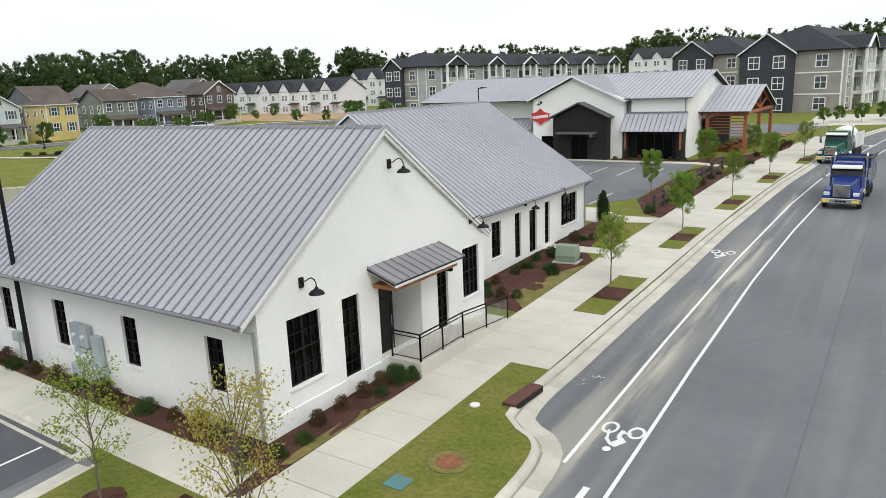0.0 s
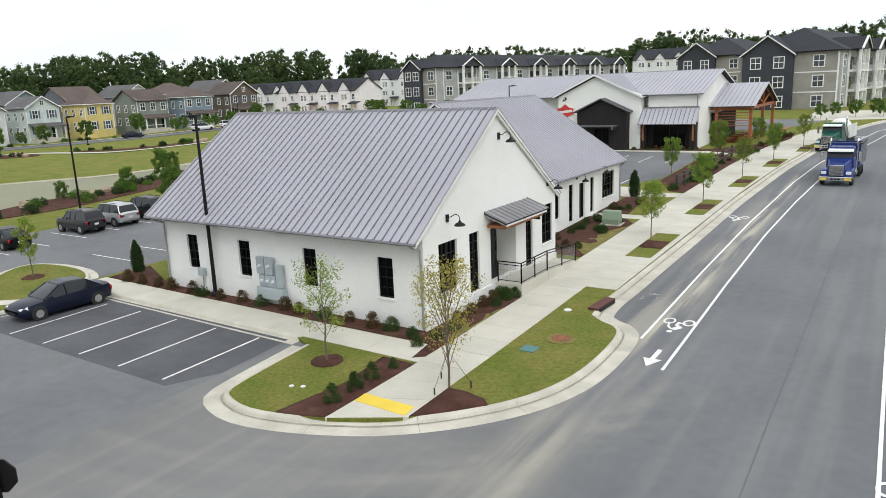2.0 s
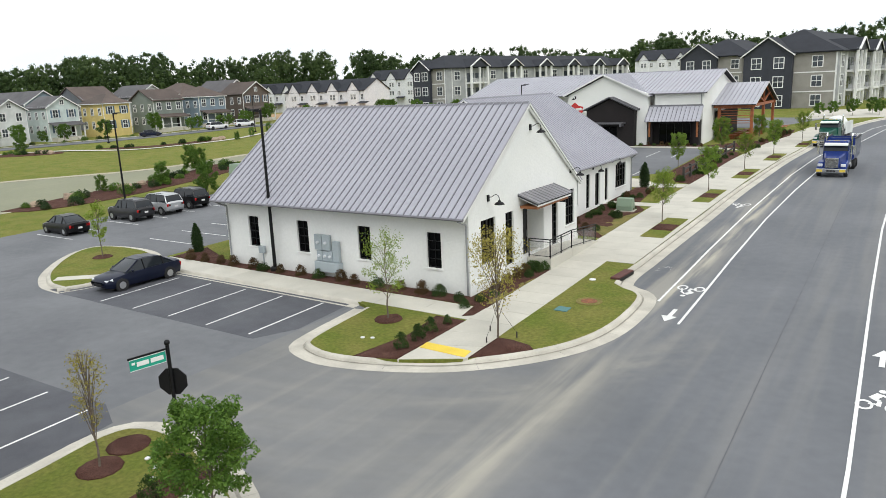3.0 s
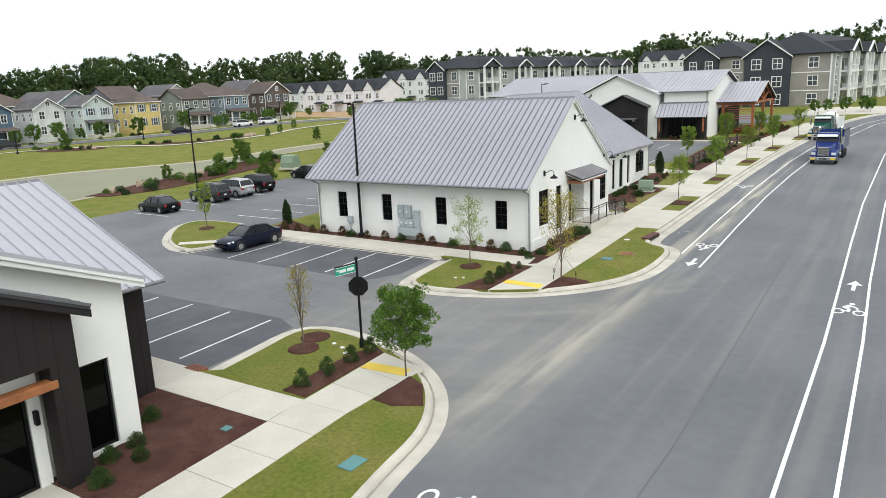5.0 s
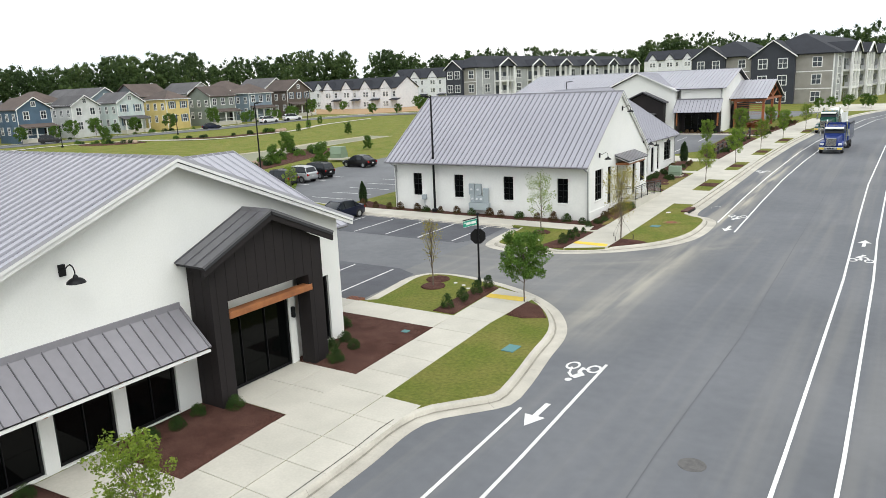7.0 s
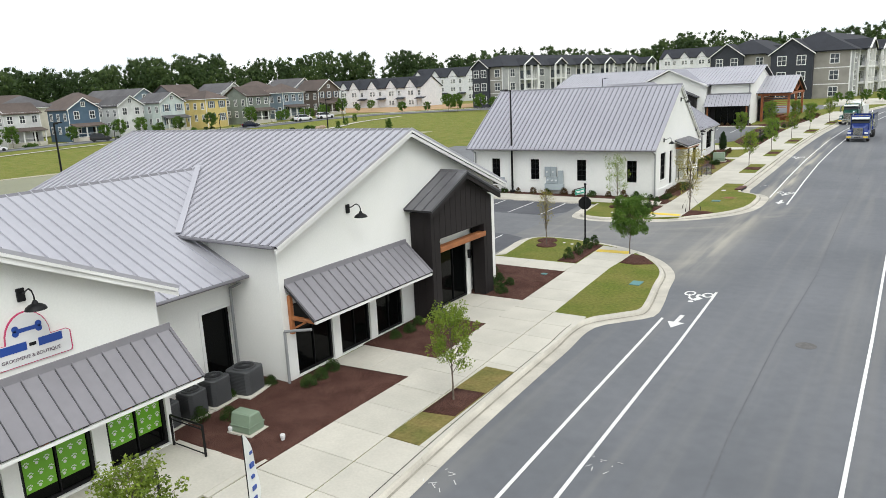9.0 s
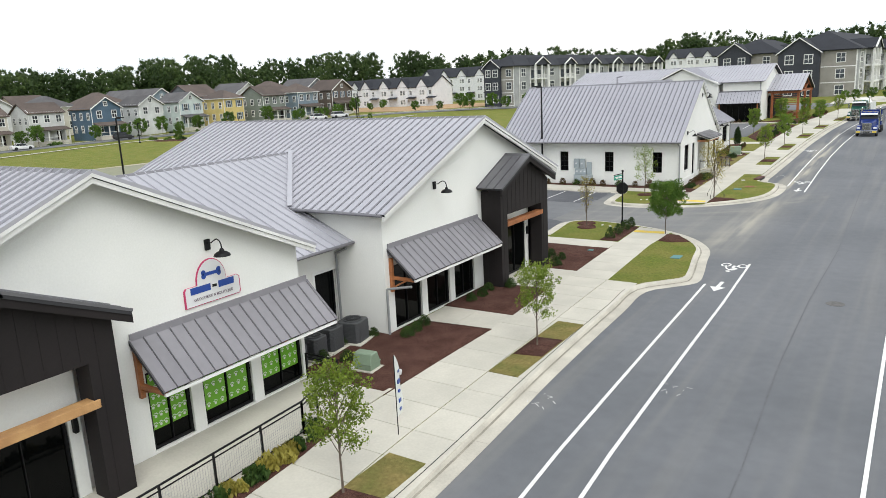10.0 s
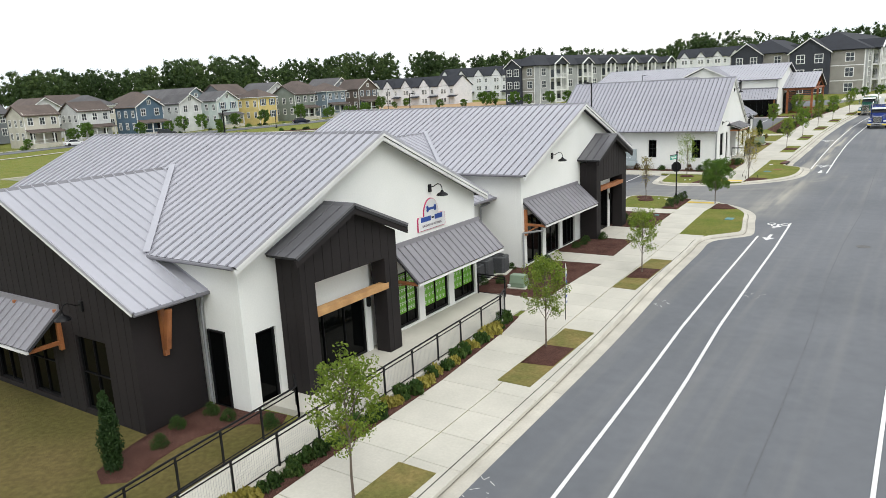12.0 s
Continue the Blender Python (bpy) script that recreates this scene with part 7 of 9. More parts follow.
core = (cv[:, None, :] + bv[None] * (cr * 0.72)[:, None, None] * RNG.uniform(0.6, 1.2, (len(cs), len(bv), 1))).reshape(-1, 3)
lv = leaves_mesh("woodland", cs, [1.3 * r for r in rs], 19, 0.30, M_LEAF_F)
leaf_v = np.empty(len(lv.vertices) * 3)
lv.vertices.foreach_get("co", leaf_v)
leaf_v = leaf_v.reshape(-1, 3)
faces = (np.arange(len(cs))[:, None, None] * len(bv) + bf[None]).reshape(-1, 4).tolist()
woods = bpy.data.meshes.new("woodland")
woods.from_pydata(np.concatenate([core, leaf_v]).tolist(), [], faces + (np.arange(len(leaf_v)).reshape(-1, 4) + len(core)).tolist())
woods.materials.append(M_LEAF_F)
bpy.data.meshes.remove(lv)
solo("woodland", woods, "dense dark green woodland along the horizon", "woods", kind="stuff")


# ---- vehicles ----
def paint(name, c, metal=0.3):
    m = mat(name, c, tuple(v * 0.9 for v in c), 0.28, metal, vary=0.02, spec=0.22)
    m.node_tree.nodes["Principled BSDF"].inputs["Coat Weight"].default_value = 0.06
    return m


M_TYRE = mat("tyre_rubber", (0.018, 0.018, 0.019), None, 0.85, vary=0.1)
M_RIM = mat("alloy_rim", (0.55, 0.56, 0.57), None, 0.3, 0.8, vary=0.05)
M_CHROME = mat("chrome", (0.66, 0.67, 0.68), None, 0.15, 1.0, vary=0.02)
M_TAIL = mat("tail_light_red", (0.45, 0.01, 0.01), None, 0.2, vary=0.02)
M_HEAD = mat("headlight_lens", (0.7, 0.72, 0.75), None, 0.1, vary=0.02)
M_PLATE = mat("plate_white", (0.7, 0.7, 0.7), None, 0.4, vary=0.02)
M_CARGLASS = mat("car_glass", (0.02, 0.024, 0.028), None, 0.05, vary=0.02, spec=0.35)


def wheel(parent, x, y, r, w, side):
    """Tyre with rim; side is +1 or -1 along y."""
    t = Build(Matrix.Translation((x, y, r)) @ Matrix.Rotation(radians(90), 4, "X")).lathe([(r * 0.6, -w / 2), (r * 0.93, -w / 2), (r, -w * 0.32), (r, w * 0.32), (r * 0.93, w / 2), (r * 0.6, w / 2)], 20).mesh("tyre", M_TYRE, smooth=True)
    o = part("wheel", t, parent, "black tyre on an alloy rim")
    yy = y + side * w * 0.3
    b = Build(Matrix.Translation((x, yy, r)) @ Matrix.Rotation(radians(90), 4, "X")).lathe([(0.01, -0.03), (r * 0.62, -0.03), (r * 0.62, 0.03), (r * 0.52, 0.0), (0.01, 0.0)], 16)
    for k in range(5):
        a = 2 * math.pi * k / 5
        b.box(-0.001, -0.001, -0.001, 0.001, 0.001, 0.001)
    part("rim", b.mesh("rim", M_RIM, smooth=True), o)


def loft(stations, ring):
    """Rings of points at stations along x, joined into a hull."""
    b = Build()
    n = len(ring(stations[0]))
    for s in stations:
        b.v += [tuple(p) for p in ring(s)]
    for i in range(len(stations) - 1):
        b.f += [(i * n + k, i * n + (k + 1) % n, (i + 1) * n + (k + 1) % n, (i + 1) * n + k) for k in range(n)]
    b.f += [tuple(range(n)), tuple((len(stations) - 1) * n + k for k in range(n))]
    return b


def car(label, colour, kind="sedan", L=4.6, W=1.78, group="parked cars"):
    """A car along x, front at +x, wheels on z 0."""
    e = thing("car", (0, 0, 0), label, "car", group)
    suv = kind == "suv"
    h = L / 2
    bz = 0.30 if suv else 0.2
    belt = 1.08 if suv else 0.92
    nose = 1.0 if suv else 0.74
    st = [(-h, bz + 0.2, belt - 0.1, 0.80), (-h + 0.12, bz + 0.06, belt + 0.02, 0.93), (-h + 0.8, bz, belt + 0.03, 1.0), (-0.3, bz, belt, 1.0), (h - 1.35, bz, belt - 0.03, 1.0), (h - 0.75, bz, nose + 0.08, 0.98), (h - 0.25, bz + 0.02, nose, 0.92), (h - 0.05, bz + 0.1, nose - 0.14, 0.82), (h, bz + 0.2, nose - 0.28, 0.76)]
    def ring(s):
        x, z0, z1, k = s
        w = W / 2 * k
        return [(x, -w * 0.92, z0), (x, -w, z0 + 0.18), (x, -w, z0 + (z1 - z0) * 0.6), (x, -w * 0.93, z1 - 0.03), (x, -w * 0.6, z1 + 0.03), (x, w * 0.6, z1 + 0.03), (x, w * 0.93, z1 - 0.03), (x, w, z0 + (z1 - z0) * 0.6), (x, w, z0 + 0.18), (x, w * 0.92, z0)]
    body = part("body", loft(st, ring).mesh("body", colour, smooth=True), e)
    top = 1.72 if suv else 1.44
    cab = [(-h + 0.15, belt, 0.86), (-h + 0.42, top - 0.12, 0.74), (-h + 0.7, top - 0.03, 0.72), (0.0, top, 0.72), (0.45, top - 0.05, 0.72), (h - 1.25, belt - 0.02, 0.86)] if suv else [(-h + 0.5, belt, 0.86), (-h + 1.25, top - 0.07, 0.68), (-0.25, top, 0.68), (0.25, top - 0.04, 0.68), (h - 1.2, belt - 0.02, 0.86)]
    def hull(q):
        x, z, k = q
        w = W / 2
        return [(x, -w * 0.90, belt - 0.05), (x, -w * (k if z > belt + 0.05 else 0.88), z), (x, -w * k * 0.8, z + 0.015), (x, w * k * 0.8, z + 0.015), (x, w * (k if z > belt + 0.05 else 0.88), z), (x, w * 0.90, belt - 0.05)]
    gl = part("glass", loft(cab, hull).mesh("glass", M_CARGLASS, smooth=True), e, "dark car windows")
    r = cab[1:-1]
    rb = Build()
    for (x0, z0, k0), (x1, z1, k1) in zip(r, r[1:]):
        w0, w1 = W / 2 * k0 * 1.005, W / 2 * k1 * 1.005
        rb.hexa([(x0, -w0, z0 - 0.015), (x1, -w1, z1 - 0.015), (x1, w1, z1 - 0.015), (x0, w0, z0 - 0.015)], [(x0, -w0 * 0.85, z0 + 0.035), (x1, -w1 * 0.85, z1 + 0.035), (x1, w1 * 0.85, z1 + 0.035), (x0, w0 * 0.85, z0 + 0.035)])
    part("roof", rb.mesh("roof", colour), e)
    for s in (-1, 1):
        for a, z in ((0.0, top - 0.02), (-h + (1.5 if suv else 1.15), top - 0.08), (cab[-1][0], None), (cab[0][0], None)):
            if z is None:
                front = a == cab[-1][0]
                q = cab[-2] if front else cab[1]
                part("pillar", Build().tube((a, s * W / 2 * 0.87, belt - 0.02), (q[0], s * W / 2 * q[2], q[1]), 0.04, n=5).mesh("pillar", colour), gl)
            else:
                part("pillar", Build().tube((a, s * W / 2 * 0.91, belt - 0.02), (a, s * W / 2 * 0.70, z), 0.035, n=5).mesh("pillar", M_BLACK), gl)
        part("headlight", Build().hexa([(h - 0.42, s * W * 0.30, nose - 0.16), (h - 0.10, s * W * 0.26, nose - 0.24), (h - 0.10, s * W * 0.40, nose - 0.24), (h - 0.42, s * W * 0.462, nose - 0.16)], [(h - 0.42, s * W * 0.30, nose + 0.03), (h - 0.10, s * W * 0.26, nose - 0.08), (h - 0.10, s * W * 0.40, nose - 0.08), (h - 0.42, s * W * 0.462, nose + 0.0)]).mesh("headlight", M_HEAD), body)
        part("tail_light", Build().box(-h - 0.0, s * W * 0.27, belt - 0.34, -h + 0.28, s * W * 0.445, belt - 0.1).mesh("tail_light", M_TAIL, bevel=0.03), body)
        part("mirror", Build().ball((h - 1.5, s * (W / 2 + 0.06), belt + 0.06), 0.1, 0.8, 1, 0.7, 8, 5).mesh("mirror", colour, smooth=True), body)
    part("number_plate", Build().box(-h - 0.012, -0.16, belt - 0.42, -h + 0.03, 0.16, belt - 0.28).mesh("number_plate", M_PLATE), body)
    part("grille", Build().box(h - 0.1, -0.4, bz + 0.12, h + 0.012, 0.4, bz + 0.3).mesh("grille", M_BLACK, bevel=0.02), body)
    if suv:
        for s in (-1, 1):
            part("roof_rail", Build().tube((-h + 0.8, s * 0.55, top + 0.06), (0.2, s * 0.55, top + 0.07), 0.02).mesh("roof_rail", M_BLACK), body)
    wr = 0.36 if suv else 0.32
    for x in (-h + 0.85, h - 0.88):
        for s in (-1, 1):
            part("wheel_arch", Build(Matrix.Translation((x, s * (W / 2 - 0.1), wr)) @ Matrix.Rotation(radians(90), 4, "X")).lathe([(0.01, -0.106), (wr * 1.14, -0.106), (wr * 1.14, 0.106), (0.01, 0.106)], 18).mesh("wheel_arch", M_TYRE), body)
            wheel(e, x, s * (W / 2 - 0.085), wr, 0.21, s)
    return e


P_NAVY, P_BLACK, P_SILVER, P_GREY, P_WHITE = paint("navy_paint", (0.006, 0.009, 0.024), 0.0), paint("black_paint", (0.005, 0.005, 0.006), 0.0), paint("silver_paint", (0.50, 0.51, 0.52), 0.5), paint("grey_paint", (0.030, 0.030, 0.033), 0.0), paint("white_paint", (0.72, 0.72, 0.72), 0.0)


def park(e, x, y, heading, dz=0.0):
    e.matrix_basis = pose(x, y, gz(y) + dz, 0, 0, heading)
    return e


park(car("dark navy sedan parked in a stall", P_NAVY), -34.05, 6.7, -92)
park(car("black compact sedan parked by the lawn", P_BLACK, L=4.4), -53.2, 13.4, 178)
park(car("dark grey sport utility car parked by the lawn", P_GREY, "suv", 4.4, 1.8), -53.0, 18.9, 180)
park(car("silver sport utility car parked by the lawn", P_SILVER, "suv", 4.8, 1.88), -53.1, 21.7, 180)
park(car("black estate car parked by the lawn", P_BLACK, "suv", 4.6, 1.78), -53.0, 24.5, 180)
park(car("black sedan parked at the lot's far end", P_BLACK), -53.8, 33.2, 175)
park(car("white pickup-like utility car on the far street", P_WHITE, "suv", 5.2, 1.95, "street cars"), -137.5, 98, 84, -0.04)
park(car("white van-like car on the far street", P_WHITE, "suv", 5.0, 1.95, "street cars"), -136.0, 105, 70, -0.04)
park(car("grey sport utility car on the far street", P_GREY, "suv", 4.6, 1.85, "street cars"), -155.5, 50.5, 62, -0.04)
park(car("white sedan on the far street", P_WHITE, "sedan", 4.6, 1.8, "street cars"), -163.2, 31, 82, -0.04)
park(car("dark sedan on the far street", P_NAVY, "sedan", 4.6, 1.8, "street cars"), -140.5, 82, 65, -0.04)


def truck(label, colour, load):
    """A three axle conventional truck along x, front at +x = 0."""
    e = thing("truck", (0, 0, 0), label, "truck", "trucks")
    W = 2.36
    part("chassis", Build().box(-8.6, -0.45, 0.62, -0.7, 0.45, 0.9).mesh("chassis", M_BLACK), e)
    hood = Build().hexa([(-2.2, -0.92, 0.75), (-0.28, -0.62, 0.75), (-0.28, 0.62, 0.75), (-2.2, 0.92, 0.75)], [(-2.2, -0.86, 1.98), (-0.32, -0.56, 1.70), (-0.32, 0.56, 1.70), (-2.2, 0.86, 1.98)])
    hd = part("hood", hood.mesh("hood", colour, bevel=0.08), e)
    part("grille", Build().box(-0.30, -0.50, 0.82, -0.2, 0.50, 1.66).mesh("grille", M_CHROME, bevel=0.03), hd)
    for k in range(12):
        part("grille_bar", Build().box(-0.205, -0.46, 0.88 + k * 0.062, -0.192, 0.46, 0.905 + k * 0.062).mesh("grille_bar", M_BLACK), hd)
    part("bumper", Build().box(-0.28, -W / 2 + 0.03, 0.42, 0.0, W / 2 - 0.03, 0.76).mesh("bumper", M_CHROME, bevel=0.04), e)
    for y in (-0.23, 0.0, 0.23):
        part("bumper_slot", Build().box(-0.02, y - 0.09, 0.52, 0.012, y + 0.09, 0.64).mesh("bumper_slot", M_BLACK), e)
    for s in (-1, 1):
        f = Build().hexa([(-1.75, s * 0.66, 0.72), (-0.22, s * 0.62, 0.72), (-0.26, s * 1.15, 0.72), (-1.75, s * 1.15, 0.72)], [(-1.55, s * 0.70, 1.40), (-0.42, s * 0.60, 1.28), (-0.46, s * 1.08, 1.22), (-1.45, s * 1.12, 1.34)])
        part("fender", f.mesh("fender", colour, bevel=0.06), e)
        part("headlight", Build().box(-0.36, s * 0.87 - 0.19, 0.92, -0.2, s * 0.87 + 0.19, 1.16).mesh("headlight", M_HEAD, bevel=0.03), e)
        part("marker_plate", Build().box(-0.01, s * 0.86 - 0.22, 0.5, 0.012, s * 0.86 + 0.22, 0.68).mesh("marker_plate", M_YELLOW), e, "yellow plate on the bumper")
        part("mirror", Build().box(-2.42, s * 1.36 - 0.1, 1.75, -2.32, s * 1.36 + 0.1, 2.5).tube((-2.37, s * 1.0, 2.45), (-2.37, s * 1.36, 2.52), 0.02).tube((-2.37, s * 1.0, 1.85), (-2.37, s * 1.36, 1.8), 0.02).mesh("mirror", M_CHROME, bevel=0.02), e)
        part("exhaust_pipe", Build().tube((-3.95, s * 0.98, 0.9), (-3.95, s * 0.98, 3.2), 0.075).tube((-3.95, s * 0.98, 3.2), (-4.1, s * 0.98, 3.38), 0.07).mesh("exhaust_pipe", M_CHROME, smooth=True), e)
        part("fuel_tank", Build().tube((-3.6, s * 0.85, 0.72), (-2.5, s * 0.85, 0.72), 0.3, n=14).mesh("fuel_tank", M_CHROME, smooth=True), e)
    cab = Build().hexa([(-3.75, -1.0, 0.85), (-2.15, -1.0, 0.85), (-2.15, 1.0, 0.85), (-3.75, 1.0, 0.85)], [(-3.75, -0.95, 2.05), (-2.12, -0.95, 2.05), (-2.12, 0.95, 2.05), (-3.75, 0.95, 2.05)])
    cab.hexa([(-3.75, -0.95, 2.05), (-3.25, -0.95, 2.05), (-3.25, 0.95, 2.05), (-3.75, 0.95, 2.05)], [(-3.75, -0.9, 2.72), (-3.25, -0.9, 2.72), (-3.25, 0.9, 2.72), (-3.75, 0.9, 2.72)])
    cab.hexa([(-3.75, -0.93, 2.70), (-2.40, -0.93, 2.70), (-2.40, 0.93, 2.70), (-3.75, 0.93, 2.70)], [(-3.7, -0.84, 2.88), (-2.52, -0.84, 2.88), (-2.52, 0.84, 2.88), (-3.7, 0.84, 2.88)])
    cb = part("cab", cab.mesh("cab", colour, bevel=0.05), e)
    part("windscreen", Build().hexa([(-3.25, -0.93, 2.04), (-2.14, -0.93, 2.04), (-2.14, 0.93, 2.04), (-3.25, 0.93, 2.04)], [(-3.25, -0.89, 2.71), (-2.42, -0.89, 2.71), (-2.42, 0.89, 2.71), (-3.25, 0.89, 2.71)]).mesh("windscreen", M_CARGLASS), cb, "dark windscreen and side windows")
    part("visor", Build().hexa([(-2.42, -0.9, 2.56), (-2.02, -0.9, 2.5), (-2.02, 0.9, 2.5), (-2.42, 0.9, 2.56)], [(-2.42, -0.9, 2.74), (-2.05, -0.9, 2.62), (-2.05, 0.9, 2.62), (-2.42, 0.9, 2.74)]).mesh("visor", M_FILM, bevel=0.02), cb, "white sun visor")
    part("windscreen_post", Build().tube((-2.12, 0, 2.05), (-2.40, 0, 2.7), 0.02).mesh("windscreen_post", M_BLACK), cb)
    for y in (-0.6, -0.15, 0.0, 0.15, 0.6):
        part("roof_lamp", Build().ball((-2.62, y, 2.9), 0.05).mesh("roof_lamp", M_YELLOW), cb)
    for x in (-1.05, -5.9, -7.2):
        for s in (-1, 1):
            wheel(e, x, s * (W / 2 - 0.16 if x > -2 else W / 2 - 0.26), 0.50, 0.28 if x > -2 else 0.5, s)
    if load == "dump":
        d = Build()
        x0, x1, z0, z1 = -8.7, -4.2, 1.2, 2.95
        for a in ((x0, -1.2, x1, -1.12), (x0, 1.12, x1, 1.2)):
            d.box(a[0], a[1], z0, a[2], a[3], z1)
        d.box(x1 - 0.08, -1.12, z0, x1, 1.12, z1 + 0.1).box(x0, -1.12, z0, x0 + 0.08, 1.12, z1 - 0.1).box(x0, -1.12, z0 - 0.1, x1, 1.12, z0)
        dp = part("dump_body", d.mesh("dump_body", colour), e, "open dump body with scuffed rims")
        for k in range(5):
            x = x0 + 0.4 + k * 0.95
            for s in (-1, 1):
                part("rib", Build().box(x - 0.06, s * 1.2 - 0.001 if s > 0 else -1.27, z0 + 0.02, x + 0.06, 1.27 if s > 0 else -1.2 + 0.001, z1 - 0.05).mesh("rib", M_GALV), dp)
        part("rim_rail", Build().box(x0, -1.27, z1, x1, -1.1, z1 + 0.08).box(x0, 1.1, z1, x1, 1.27, z1 + 0.08).mesh("rim_rail", M_BLACK), dp)
        part("tarp", Build().hexa([(x0 + 0.2, -1.1, z1 - 0.25), (x1 - 0.1, -1.1, z1 - 0.2), (x1 - 0.1, 1.1, z1 - 0.2), (x0 + 0.2, 1.1, z1 - 0.25)], [(x0 + 0.2, -1.1, z1 - 0.2), (x1 - 0.1, -1.1, z1 - 0.15), (x1 - 0.1, 1.1, z1 - 0.15), (x0 + 0.2, 1.1, z1 - 0.2)]).mesh("tarp", M_TYRE), dp, "black mesh tarp over the load")
    else:
        part("tank", Build(Matrix.Translation((-4.3, 0, 2.1)) @ Matrix.Rotation(radians(-90), 4, "Y")).lathe([(0.02, 0), (0.6, 0.05), (0.95, 0.3), (1.05, 0.8), (1.05, 2.2), (0.9, 2.6), (0.02, 2.7)], 20).mesh("tank", M_FILM, smooth=True), e, "white rounded tank")
        part("side_board", Build().box(-8.7, 1.0, 1.1, -5.2, 1.1, 2.5).box(-8.7, -1.1, 1.1, -5.2, -1.0, 2.5).mesh("side_board", M_FILM), e, "white side board")
        part("deck", Build().box(-8.7, -1.0, 0.95, -4.1, 1.0, 1.1).mesh("deck", M_BLACK), e)
    return e


P_BLUE, P_GREEN = paint("royal_blue_paint", (0.022, 0.045, 0.20), 0.2), paint("dark_green_paint", (0.012, 0.085, 0.06), 0.2)
park(truck("royal blue dump truck with chrome grille on the street", P_BLUE, "dump"), -4.4, 52.0, -92)
park(truck("dark green truck with white tank on the street", P_GREEN, "tank"), -7.2, 73.0, -97)


# ---- lamp posts, signs, boxes, rails ----
def lamp_post(x, y, h=8.9, arm=(1, 0), dz=0.17, label="tall black parking lot lamp post"):
    z = gz(y) + dz
    e = thing("lamp_post", (x, y, z), label, "lamp post", "lamp posts")
    part("base", Build().lathe([(0.001, 0), (0.26, 0), (0.26, 0.28), (0.2, 0.34), (0.001, 0.34)], 16, (x, y, z - 0.1)).mesh("base", M_BLACK, smooth=True), e)
    part("pole", Build().tube((x, y, z), (x, y, z + h), 0.10, 0.065, 12).mesh("pole", M_BLACK, smooth=True), e)
    a = Vector((*arm, 0)).normalized()
    m = face_frame((x, y, z + h), (a.x, a.y))
    part("arm", Build(m).box(0.0, -0.04, -0.12, 0.6, 0.04, -0.04).mesh("arm", M_BLACK), e)
    part("head", Build(m).box(0.35, -0.17, -0.04, 1.0, 0.17, 0.05).mesh("head", M_BLACK, bevel=0.02), e)


lamp_post(-28.05, 11.3, 8.9, (-1, 0.2))
lamp_post(-60.2, 23.1, 8.6, (1, 0), -0.1)
lamp_post(-42, 69, 8.0, (1, 0))
lamp_post(-56.3, -13.2, 8.3, (1, 0), 0.0)
for x, y, h in ((-118, 92, 7.5), (-62, 126, 8.0), (-137.5, 70, 4.2), (-141, 45, 4.2)):
    lamp_post(x, y, h, (1, 0), -0.1, "far black street lamp post")

M_SIGN_G = mat("green_sign_face", (0.01, 0.30, 0.20), None, 0.4, vary=0.04)
sx, sy, sz = -14.44, -5.18, gz(-5.18) + 0.15
sp = thing("street_sign", (sx, sy, sz), "black post with stop sign back and green name plates", "sign")
part("post", Build().tube((sx, sy, sz - 0.1), (sx, sy, sz + 3.5), 0.05, n=10).mesh("post", M_BLACK, smooth=True), sp)
part("base", Build().lathe([(0.001, 0), (0.11, 0), (0.11, 0.25), (0.06, 0.45), (0.001, 0.45)], 14, (sx, sy, sz - 0.05)).mesh("base", M_BLACK, smooth=True), sp)
part("finial", Build().ball((sx, sy, sz + 3.57), 0.08).mesh("finial", M_BLACK, smooth=True), sp)
mo = face_frame((sx, sy, sz + 2.45), (0.83, 0.55))
part("stop_plate", Build(mo).prism([(0.40 * math.cos(radians(22.5 + 45 * k)), 0.40 * math.sin(radians(22.5 + 45 * k))) for k in range(8)], -0.10, -0.06, "y").mesh("stop_plate", M_BLACK), sp, "black back of an octagonal stop sign")
ma = face_frame((sx, sy, sz + 3.1), (-0.19, -0.98))
part("bracket", Build(ma).box(0.02, -0.02, 0.28, 1.05, 0.02, 0.33).mesh("bracket", M_BLACK), sp)
np_ = part("name_plate", Build(ma).box(0.08, -0.015, -0.02, 1.02, 0.015, 0.26).mesh("name_plate", M_SIGN_G), sp, "green street name plate with white bars")
part("plate_border", Build(ma).box(0.08, -0.02, -0.035, 1.02, 0.02, -0.02).box(0.08, -0.02, 0.26, 1.02, 0.02, 0.275).mesh("plate_border", M_FILM), np_)
for q in (-1, 1):
    part("lettering", Build(ma).box(0.14, q * 0.016 - 0.002, 0.06, 0.48, q * 0.016 + 0.002, 0.18).box(0.53, q * 0.016 - 0.002, 0.06, 0.84, q * 0.016 + 0.002, 0.18).box(0.88, q * 0.016 - 0.002, 0.13, 0.97, q * 0.016 + 0.002, 0.19).mesh("lettering", M_FILM), np_)

